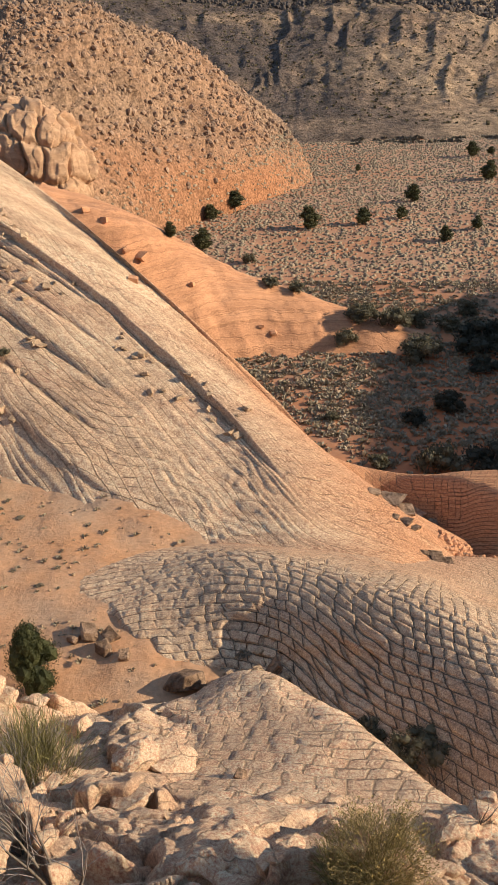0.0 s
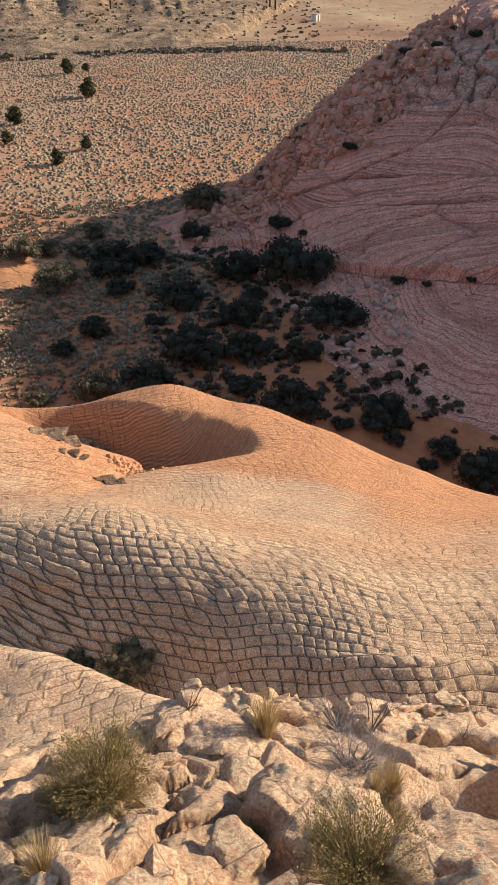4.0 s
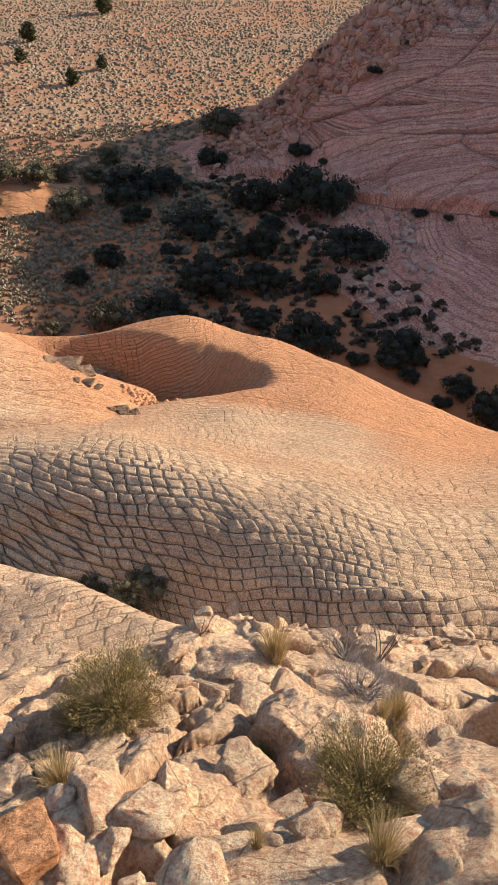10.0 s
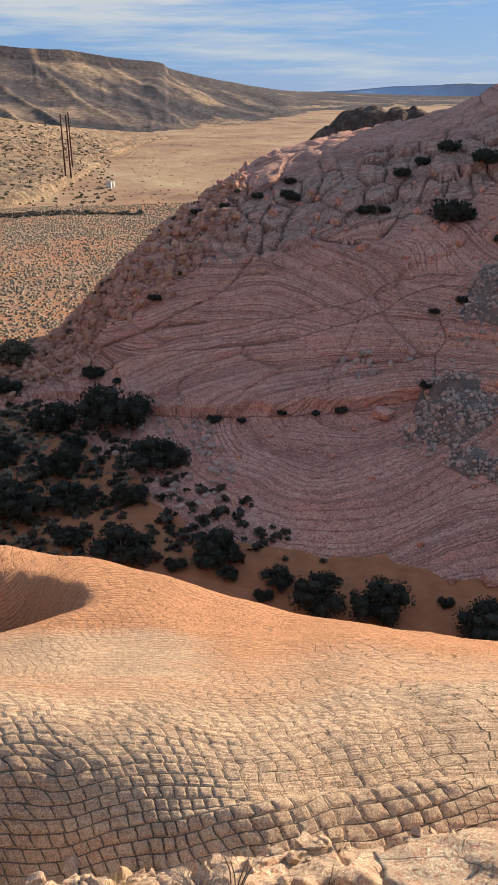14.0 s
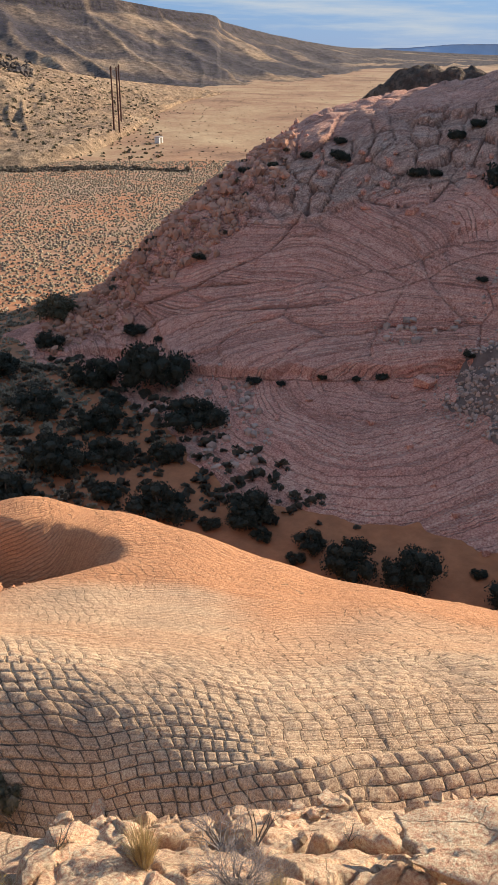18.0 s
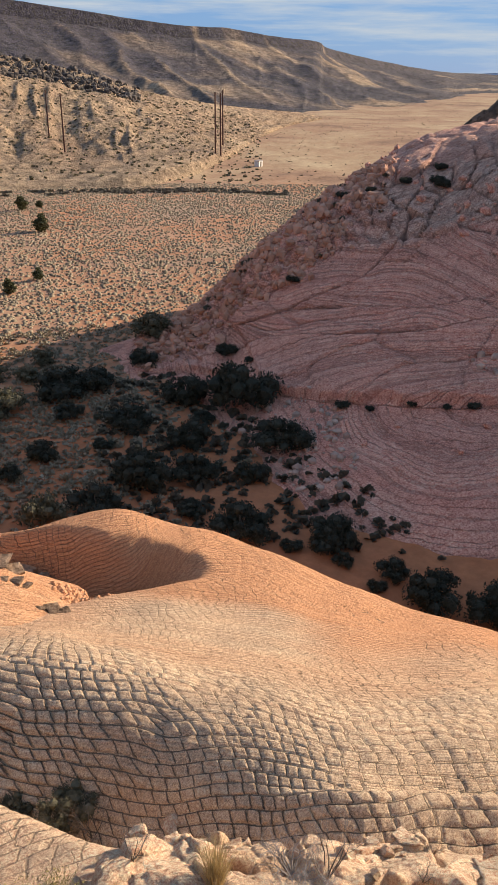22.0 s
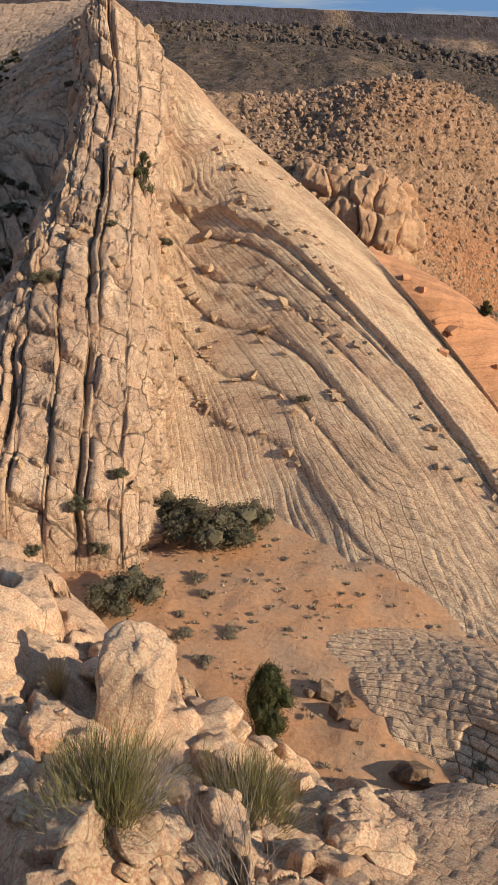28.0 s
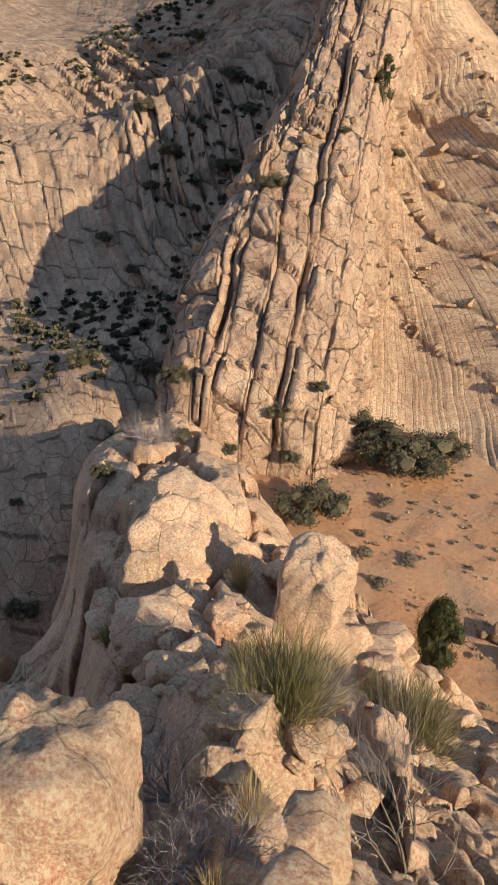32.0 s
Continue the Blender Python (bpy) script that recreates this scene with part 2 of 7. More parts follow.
        gap = node(n, l, "ADD", gap, node(n, l, "MULTIPLY", node(n, l, "SUBTRACT", noise_node(n, l, pos, grid[0] * 0.8, 4, 0.7), 0.42), 1.1 * grid[1]))
        open_ = ramp(n, l, gap, [(0.25 * grid[1], (0, 0, 0)), (grid[1], (1, 1, 1))])
        c = mix(n, l, mix(n, l, 1 - grid[3], open_, (1, 1, 1)), soil, c)
        below = bump(n, l, b, open_, 1.0, grid[2], below)
    if crack:
        shake = n.new("ShaderNodeTexNoise")
        shake.inputs["Scale"].default_value, shake.inputs["Detail"].default_value = crack[0] * 1.3, 4
        l.new(pos, shake.inputs["Vector"])
        moved = n.new("ShaderNodeVectorMath")
        moved.operation = "MULTIPLY_ADD"
        moved.inputs[1].default_value = (0.5 / crack[0],) * 3
        l.new(shake.outputs["Color"], moved.inputs[0])
        l.new(pos, moved.inputs[2])
        web = n.new("ShaderNodeTexVoronoi")
        web.feature = "DISTANCE_TO_EDGE"
        web.inputs["Scale"].default_value = crack[0]
        l.new(moved.outputs[0], web.inputs["Vector"])
        open_ = ramp(n, l, web.outputs["Distance"], [(0.0, (0, 0, 0)), (crack[1], (1, 1, 1))])
        c = mix(n, l, mix(n, l, big, (0.25, 0.25, 0.25), open_, "ADD"), tuple(v * crack[3] for v in dark), c)
        below = bump(n, l, b, open_, 1.0, crack[2], below)
    c = mix(n, l, attribute(n, "joint"), c, soil)
    l.new(c, b.inputs["Base Color"])
    lumps = noise_node(n, l, pos, fine * 0.09, 5, 0.65)
    below = bump(n, l, b, lumps, 0.7, relief * 9, below)
    first = bump(n, l, b, spots, 0.8, relief * 3.5, below)
    first = bump(n, l, b, pits, 1.0, relief * 0.6, first)
    bump(n, l, b, grain, 1.0, relief * 1.2, first)
    return m

ORANGE = (0.57, 0.285, 0.15)
rock_near = rock_material("tan_sandstone", (0.53, 0.37, 0.24), (0.42, 0.29, 0.185), ORANGE, 26, 0.8, 0.013, 1.6, 0.07, 0.4, (1.1, 0.013, 0.04, 0.6))
rock_fin = rock_material("ribbed_sandstone", (0.56, 0.40, 0.285), (0.45, 0.315, 0.222), ORANGE, 26, 0.8, 0.011, 1.6, 0.05, 0.35, (1.7, 0.016, 0.05, 0.6), grid=(1.2, 0.045, 0.08, 0.9))
rock_ledge = rock_material("warm_tan_sandstone", (0.74, 0.525, 0.36), (0.60, 0.42, 0.285), (0.48, 0.24, 0.135), 26, 0.9, 0.011, crack=(0.9, 0.009, 0.02, 0.7))
rock_terrace = rock_material("joint_cut_sandstone", (0.74, 0.525, 0.36), (0.60, 0.42, 0.285), (0.48, 0.24, 0.135), 26, 0.9, 0.011, crack=(0.9, 0.009, 0.02, 0.7), grid=(3.0, 0.09, 0.02, 0.85))
rock_dome = rock_material("grey_tan_sandstone", (0.58, 0.41, 0.275), (0.45, 0.32, 0.22), ORANGE, 34, 0.6, 0.007, 8.0, 0.022, 0.35, grid=(3.0, 0.065, 0.03, 0.92))
rock_cone = rock_material("pale_sandstone", (0.62, 0.44, 0.295), (0.49, 0.345, 0.23), ORANGE, 18, 0.4, 0.010, 1.0, 0.05, 0.3, grid=(2.4, 0.07, 0.04, 0.42))
rock_dune = rock_material("smooth_orange_sandstone", (0.53, 0.275, 0.15), (0.47, 0.235, 0.125), (0.50, 0.25, 0.13), 9, 0.25, 0.012, 1.5, 0.06, 0.25, lines=(1.2, 0.14, 0.04, 0.3), mottle=0.45)
rock_far = rock_material("red_sandstone", (0.66, 0.32, 0.235), (0.54, 0.265, 0.195), (0.54, 0.385, 0.295), 7, 0.22, 0.03, 0.9, 0.10, 0.3, lines=(2.4, 0.16, 0.09, 0.45))
rock_rubble = rock_material("weathered_sandstone", (0.33, 0.22, 0.145), (0.21, 0.138, 0.092), (0.37, 0.175, 0.088), 2.5, 0.12, 0.08)


def dirt_material(name, a, b_, scale):
    m, n, l, b = material(name, 0.95)
    pos = n.new("ShaderNodeNewGeometry").outputs["Position"]
    f = noise_node(n, l, pos, scale, 8, 0.65)
    g = noise_node(n, l, pos, scale * 18, 6, 0.7)
    c = ramp(n, l, f, [(0.35, a), (0.65, b_)])
    c = mix(n, l, attribute(n, "wash"), c, (0.42, 0.145, 0.06))
    c = mix(n, l, attribute(n, "grassland"), c, ramp(n, l, noise_node(n, l, pos, 0.02, 10, 0.75), [(0.38, (0.21, 0.115, 0.07)), (0.47, (0.33, 0.19, 0.11)), (0.55, (0.38, 0.245, 0.14)), (0.66, (0.46, 0.33, 0.195))]))
    c = mix(n, l, 0.5, c, ramp(n, l, g, [(0.3, (0.3, 0.3, 0.3)), (0.7, (0.7, 0.7, 0.7))]), "OVERLAY")
    l.new(c, b.inputs["Base Color"])
    bump(n, l, b, g, 0.8, 0.06)
    return m


valley_soil = dirt_material("red_valley_soil", (0.43, 0.175, 0.078), (0.36, 0.225, 0.145), 0.045)
sand_soil = dirt_material("orange_sand", (0.52, 0.265, 0.13), (0.42, 0.27, 0.17), 0.4)


def talus_material(name, rubble_tone=(0.145, 0.105, 0.086), streak=0.02, lump=0.25, grit=0.9):
    """Tan slopes under dark basalt rubble; the attribute dark says how much rubble lies there."""
    m, n, l, b = material(name, 0.95)
    pos = n.new("ShaderNodeNewGeometry").outputs["Position"]
    big, mid, fine = noise_node(n, l, pos, streak, 8, 0.7), noise_node(n, l, pos, lump, 6, 0.7), noise_node(n, l, pos, grit, 4, 0.7)
    tan = ramp(n, l, big, [(0.35, (0.34, 0.22, 0.14)), (0.65, (0.47, 0.33, 0.21))])
    c = mix(n, l, attribute(n, "dark"), tan, rubble_tone)
    c = mix(n, l, 0.8, c, ramp(n, l, mid, [(0.38, (0.2, 0.2, 0.2)), (0.62, (0.72, 0.71, 0.68))]), "OVERLAY")
    specks = node(n, l, "MULTIPLY", node(n, l, "ADD", attribute(n, "dark"), 0.25), ramp(n, l, fine, [(0.50, (0, 0, 0)), (0.60, (0.75, 0.75, 0.75))]))
    c = mix(n, l, specks, c, (0.075, 0.06, 0.045))
    l.new(c, b.inputs["Base Color"])
    bump(n, l, b, fine, 1.0, 1.2, bump(n, l, b, mid, 1.0, 2.0, bump(n, l, b, noise_node(n, l, pos, 0.05, 6, 0.65), 1.0, 3.0)))
    return m


mesa_soil = talus_material("dark_mesa_talus")
far_soil = talus_material("far_mesa_talus", (0.072, 0.060, 0.074), 0.035, 0.16, 0.5)


def setting(name, mesh, mat, label, category="rock"):
    mesh.materials.append(mat)
    return tagged(new(name, mesh), label, category, kind="structure")


# ---- ground: one sheet to the horizon ----
ring = np.concatenate([np.linspace(0.01, 60, 24), np.linspace(62, 240, 110), np.geomspace(245, 4600, 60)])
turn_ = np.radians(np.linspace(-180, 180, 360, endpoint=False))
R, A = np.meshgrid(ring, turn_, indexing="ij")
X, Y = R * np.sin(A), R * np.cos(A)
Z = -27 + 0.35 * fbm(X * 0.06, Y * 0.06, 3) * step(20, 50, R) + 0.10 * fbm(X * 0.5, Y * 0.5, 8, 3) * (R < 300)
Z = Z + 5 * step(215, 420, R) - 3 * step(900, 3000, R)
spread = 6 * fbm(X * 0.05, Y * 0.05, 4, 3)
setting("ground", grid_mesh("ground", np.stack([X, Y, Z], -1), {"wash": 0.85 * (1 - step(66, 84, R + spread)) * step(8, 14, np.degrees(A) + 0.4 * spread), "grassland": step(205, 235, R + 2 * spread)}, wrap=True), valley_soil, "red sandy valley floor with low scrub", "ground")

# ---- the crosshatched dome and the orange shoulder behind it ----
AZ = (-16, -8, 0, 10, 20, 30, 41, 52, 64, 80)


def by_heading(rs, zs, azs=AZ):
    return [(a, r, z) for a, r, z in zip(azs, rs, zs)]


DOME_COLS = np.concatenate([np.linspace(0, 7.7, 800), np.linspace(7.75, 9, 12)])
DOME_ROWS = np.concatenate([np.linspace(0, 0.4, 6), np.linspace(0.42, 4.4, 265), np.linspace(4.42, 7.3, 72), np.linspace(7.4, 9, 9)])
dome = loft([
    by_heading((14.0, 13.6, 13.0, 10.8, 9.4, 8.4, 7.6, 8.2, 9.2, 11.4), (-13.4, -13.4, -13.3, -13.2, -13.0, -12.3, -11.6, -11.5, -11.6, -12.0)),
    by_heading((14.8, 14.5, 14.0, 12.0, 10.7, 9.8, 9.4, 10.0, 11.0, 12.8), (-13.2, -12.9, -12.7, -12.5, -12.2, -11.6, -10.5, -10.5, -10.65, -11.3)),
    by_heading((15.6, 15.2, 14.5, 12.7, 11.3, 10.4, 9.9, 10.5, 11.6, 14.0), (-13.1, -12.75, -12.4, -12.1, -11.7, -11.3, -10.75, -11.1, -11.3, -11.8)),
    by_heading((16.8, 16.3, 15.4, 13.8, 12.5, 11.6, 11.3, 12.1, 13.8, 15.4), (-13.05, -12.5, -12.0, -11.6, -11.2, -11.05, -10.95, -11.1, -11.35, -11.8)),
    by_heading((19.0, 18.3, 17.0, 15.5, 14.3, 13.4, 12.9, 13.9, 15.5, 17.0), (-13.1, -12.75, -12.15, -11.7, -11.45, -11.5, -11.55, -11.75, -12.0, -12.4)),
    by_heading((22.0, 21.5, 20.5, 20.0, 19.0, 18.2, 17.2, 17.6, 18.6, 20.0), (-14.0, -14.0, -13.7, -13.8, -13.6, -13.6, -13.4, -13.5, -13.6, -13.9)),
    by_heading((27.0, 27.0, 26.0, 24.0, 23.5, 22.0, 20.8, 20.2, 20.8, 22.0), (-16.4, -15.8, -14.8, -14.6, -14.5, -14.7, -14.9, -14.8, -14.9, -15.0)),
    by_heading((31.0, 31.0, 30.0, 27.5, 27.0, 25.2, 23.2, 22.0, 22.3, 24.0), (-18.0, -17.0, -15.4, -15.5, -15.35, -15.5, -16.0, -15.8, -15.9, -16.2)),
    by_heading((34.0, 34.0, 33.0, 30.5, 30.0, 27.5, 25.0, 24.0, 24.2, 26.0), (-22.0, -21.0, -19.5, -19.0, -18.8, -18.8, -18.8, -18.2, -18.2, -18.6)),
    by_heading((38.0, 38.0, 37.0, 35.0, 34.0, 31.0, 28.5, 27.0, 27.0, 29.0), (-28.0,) * 10),
], DOME_COLS, DOME_ROWS)
v_ = DOME_ROWS[:, None] * np.ones((1, len(DOME_COLS)))
bowl = at(14.9, 22.8, 0)
ax, ay = dome[..., 0] - bowl[0], dome[..., 1] - bowl[1]
edge_ = 3.9 - 0.72 * ay - 0.04 * ay * ay + 0.30 * fbm(dome[..., 0] * 0.5, dome[..., 1] * 0.5, 27, 3)            # the steep curved wall of the hollow
dome[..., 2] -= 3.3 * step(-6.5, -0.5, ax) * (1 - step(edge_ - 2.6, edge_ + 0.25, ax)) * np.exp(-(np.abs(ay) / np.where(ay > 0, 4.4, 2.3)) ** 4)
dome[..., 2] += 0.45 * np.exp(-((dome[..., 0] - 9.9) / 1.6) ** 2 - ((dome[..., 1] - 25.0) / 1.6) ** 2) + 0.3 * np.exp(-((dome[..., 0] - 12.6) / 1.5) ** 2 - ((dome[..., 1] - 22.8) / 1.5) ** 2)
a_, b_ = lengths(dome)
x_, y_ = dome[..., 0], dome[..., 1]
head_ = np.degrees(np.arctan2(x_, y_))
grey = 1 - step(4.0, 4.35, v_ + 0.22 * fbm(x_ * 0.2, y_ * 0.2, 5) + 0.1 * fbm(x_ * 0.9, y_ * 0.9, 6))
pale = step(4.4, 4.65, v_ + 0.1 * fbm(x_ * 0.15, y_ * 0.15, 15)) * (1 - step(4.95, 5.3, v_ + 0.12 * fbm(x_ * 0.3, y_ * 0.3, 16))) * step(15, 23, head_) * (1 - step(34, 42, head_))
# two families of joints: one along the contours, closer over the orange beds, the other running down the front on a slant
arc = np.radians(head_) * 12.5
bend = fbm(x_ * 0.16, y_ * 0.16, 11, 2)
close = 3.9 + 3.2 * step(3.7, 4.6, v_)
run_ = np.zeros(b_.shape)
run_[1:] = np.cumsum(np.diff(b_, axis=0) * close[1:], axis=0)
ga = run_ + 1.7 * bend - 0.28 * arc * step(4, 30, head_) * (1 - 0.8 * step(3.4, 4.6, v_)) + 0.30 * fbm(x_ * 0.9, y_ * 0.9, 17, 2)
row = np.floor(ga)
slip = lattice(row, row * 0, 23) + (ga - row) * 0
gb = (arc + (0.08 + 0.34 * step(8, 32, head_)) * b_ + 0.55 * fbm(x_ * 0.22, y_ * 0.22, 12, 2)) * 2.75 + 0.5 * fbm(x_ * 0.8, y_ * 0.8, 19, 2) + 0.45 * slip
gap = np.minimum(np.abs(ga - np.round(ga)), 1.25 * np.abs(gb - np.round(gb)))
r1, r2 = lattice(row, np.floor(gb), 24), lattice(row, np.floor(gb), 25)
fa, fb = ga - row - 0.5, gb - np.floor(gb) - 0.5
inner = step(0.02, 0.30, gap)
tile = -1.2 * (1 - step(0.01, 0.09, gap)) + inner * (0.55 + 0.7 * (r1 - 0.5) * fb + 1.1 * (r2 - 0.4) * fa + 0.5 * (r1 - 0.5))
steep = 1 - step(14, 30, head_)
front = step(0.15, 0.5, v_)
cleft = step(0.35, 0.75, fbm(x_ * 0.55, y_ * 0.55, 38, 3)) * steep * grey * step(0.6, 1.2, v_) * (1 - step(2.6, 3.2, v_))
disp = front * (0.010 + (0.016 + 0.008 * steep) * grey) * (0.2 + 0.8 * step(-13, -1, head_)) * tile * (0.8 + 0.4 * value(x_ * 0.4, y_ * 0.4, 13)) + 0.012 * fbm(x_ * 4, y_ * 4, 31, 3) * (0.3 + grey) + 0.10 * fbm(x_ * 0.35, y_ * 0.35, 33, 2) - 0.14 * cleft * (0.4 + r1)
dome = dome + normals(dome) * disp[..., None]
tone = np.clip((1 - grey) * (0.35 + 0.65 * step(4.4, 5.6, v_ + 0.3 * fbm(x_ * 0.3, y_ * 0.3, 18))) * (1 - 0.85 * pale) + 0.10 * fbm(x_ * 0.5, b_ * 2.5, 36), 0, 1)
worn = np.clip(0.3 * (1 - step(-13, -4, head_)) + 0.05 * (1 - grey) * (0.6 + value(x_ * 0.6, y_ * 0.6, 26)), 0, 1)
setting("slickrock_dome", grid_mesh("slickrock_dome", dome, {"tone": tone, "ga": ga, "gb": gb, "worn": worn, "bed": b_ * (0.04 + 0.96 * step(1.6, 3.0, v_)) + 0.5 * fbm(x_ * 0.25, y_ * 0.25, 21, 3) * step(1.6, 3.0, v_)}), rock_dome,
        "grey-tan sandstone dome cracked into polygons, orange behind")

# ---- pale cross-bedded slope ----
cone = loft([
    [(-29, 25, -13.0), (-28.5, 31.5, -10.4), (-28, 37.5, -6.9), (-28.4, 42.5, -3.0), (-29.4, 48, 1.4), (-30, 52, 4.0), (-29, 58, 0)],
    [(-24, 24, -13.4), (-24.5, 30, -11.0), (-25, 36, -8.0), (-25.5, 41, -4.2), (-25.6, 46, 0.5), (-26, 51, 1.7), (-25, 57, -3)],
    [(-18.9, 24, -13.1), (-18.5, 29, -10.6), (-19, 34, -7.8), (-20.5, 38, -4.8), (-22, 43.5, -2.2), (-23, 48, -0.9), (-22.5, 54, -6)],
    [(-11, 20.4, -13.2), (-10.5, 25.5, -11.6), (-10.5, 29.5, -9.6), (-11.2, 33, -7.9), (-13, 37, -6.6), (-15, 41, -5.5), (-14.5, 48, -11)],
    [(-4.0, 18.6, -13.2), (-2.5, 23, -12.4), (-2.5, 26, -11.5), (-3, 28.5, -10.9), (-5.2, 31, -9.9), (-7.5, 33.5, -9.2), (-6, 40, -17)],
    [(4, 17.6, -13.0), (4.5, 20, -12.7), (4.5, 22.5, -12.5), (3.8, 25.0, -12.6), (2.8, 27, -13.0), (1.5, 29, -13.1), (2, 34, -20)],
    [(12, 17.6, -12.9), (12.5, 19.5, -13.3), (12.2, 21.2, -13.5), (11, 22.8, -13.9), (9.2, 24.0, -14.5), (7, 26, -15.0), (8, 31, -21)],
    [(19, 17.0, -13.6), (19, 18.5, -14.1), (18.6, 20.5, -14.6), (17.5, 22.8, -15.4), (16, 24.0, -16.2), (14, 26, -17.0), (14, 30, -22)],
], 430, 340)
u_ = np.linspace(0, 6, 430)[None, :] * np.ones((340, 1))
w_ = np.linspace(0, 7, 340)[:, None] * np.ones((1, 430))
a_, b_ = lengths(cone)
x_, y_ = cone[..., 0], cone[..., 1]
upper = 1 - step(2.0, 4.5, w_)                      # the part towards the fin
warp = fbm(x_ * 0.12, y_ * 0.12, 51, 3)
left_shift = a_ + 0.9 * warp
# striations that fan out from the head of the slope, straight down near the fin and along the skyline further on
fan = np.arctan2(w_ + 0.5 + 0.10 * warp, np.maximum(4.2 - u_ + 0.12 * warp, 0.02))
ripple = 0.022 * fbm(x_ * 0.13, y_ * 0.13, 52, 2) + 0.006 * fbm(x_ * 0.55, y_ * 0.55, 48, 2)
flow = (fan + ripple) * 46
flow = flow + 0.28 * np.sin(flow * 2.1) + 0.22 * value(flow * 0.7, a_ * 0.15 + b_ * 0.1, 46)
beds = np.abs(np.sin(flow * math.pi))
beds2 = np.abs(np.sin((flow * 2.13 + 0.6 * warp) * math.pi))
gain = np.clip(0.6 + 0.6 * value(a_ * 0.2, flow * 0.5, 50), 0.1, 1.2)
line = 2.85 - 0.55 * np.maximum(w_ - 2, 0)
band = step(0.0, 0.2, u_ - line)
across = (b_ + 0.35 * a_ + 0.8 * fbm(x_ * 0.3, y_ * 0.3, 54, 3)) * 2.0
rills = np.abs(np.sin(across * math.pi))
wavy = (1 - step(0.9, 1.8, u_ + 0.3 * warp)) * step(2.2, 3.0, w_) * (1 - step(4.4, 5.2, w_))
scallop = np.abs(np.sin((a_ + 0.5 * b_ + 1.2 * fbm(x_ * 0.4, y_ * 0.4, 56, 3)) * 4.2))
calm = 1 - 0.55 * step(4.6, 6.0, w_)
disp = calm * (gain * (0.040 * beds + 0.014 * beds2) * (1 - band) + 0.05 * band * rills * gain + 0.032 * wavy * scallop)
# ledges that step up towards the skyline band
for edge, height, reach in ((line, 0.30, 4.9), (2.5 - 0.42 * w_, 0.05, 3.2)):
    edge = edge + 0.09 * fbm(w_ * 2.2, edge * 0 + height * 9, 55, 3)
    fade = (1 - step(reach - 0.9, reach, w_)) * (0.75 + 0.25 * value(w_ * 1.7, edge * 0, 53))
    disp = disp + fade * height * (step(edge - 0.01, edge + 0.05, u_) - 0.85 * step(edge + 0.1, edge + 1.9, u_)) - fade * 0.6 * height * np.exp(-((u_ - edge + 0.06) / 0.05) ** 2)
tier = (u_ - 1.3 + 0.34 * w_ + 0.08 * fbm(w_ * 1.5, u_ * 0.4, 45, 2)) / 0.46
inside = (tier > 0) * (1 - step(2.4, 3.4, w_)) * (1 - band)
disp = disp + inside * step(0.0, 0.8, w_) * 0.15 * np.clip(1 - (2 * (tier - np.floor(tier)) - 1) ** 6, 0, 1) * (0.7 + 0.5 * lattice(np.floor(tier), u_ * 0, 44))
f_, r1, r2, cx, cy = bricks((b_ + 0.5 * warp) / 0.8, left_shift / 0.55, 57)
disp = disp + upper * step(1.8, 2.3, u_) * step(0, 0.2, f_) * 0.05 * (r1 - 0.3) + 0.025 * fbm(x_ * 1.3, y_ * 1.3, 58, 3) * calm
cone = cone + normals(cone) * (disp * (1 - step(3.9, 4.7, u_)))[..., None]
tone = np.clip(0.9 * step(3.7, 5.8, w_ + 0.7 * warp + 0.14 * u_) + 0.12 * fbm(a_ * 1.5, b_ * 0.12, 59, 3), 0, 1)
setting("cross_bedded_slope", grid_mesh("cross_bedded_slope", cone, {"tone": tone, "bed": a_ * 0.5 + warp, "ga": np.where(band > 0.5, across, flow), "gb": a_ * 1.9 + 0.9 * fbm(x_ * 0.4, y_ * 0.4, 75, 2) + 0.5 * lattice(np.floor(np.where(band > 0.5, across, flow)), u_ * 0, 76), "worn": np.clip(0.30 - 0.28 * band - 0.27 * wavy - 0.27 * inside, 0, 1), "joint": np.clip(0.7 * inside * np.exp(-((tier - np.round(tier)) / 0.035) ** 2), 0, 1)}), rock_cone, "pale cross-bedded sandstone slope with flowing ridges")

# ---- sand flat ----
sand = loft([[(-40, 13, -12.9), (-25, 12, -12.9), (-10, 11.5, -12.9), (2, 12, -13.0)], [(-38, 32, -12.9), (-25, 32, -12.9), (-10, 30, -12.9), (2, 24, -13.6)]], 110, 110)
sand[..., 2] += 0.07 * fbm(sand[..., 0] * 0.7, sand[..., 1] * 0.7, 2)
setting("sand_flat", grid_mesh("sand_flat", sand), sand_soil, "flat patch of orange sand between rocks", "sand")

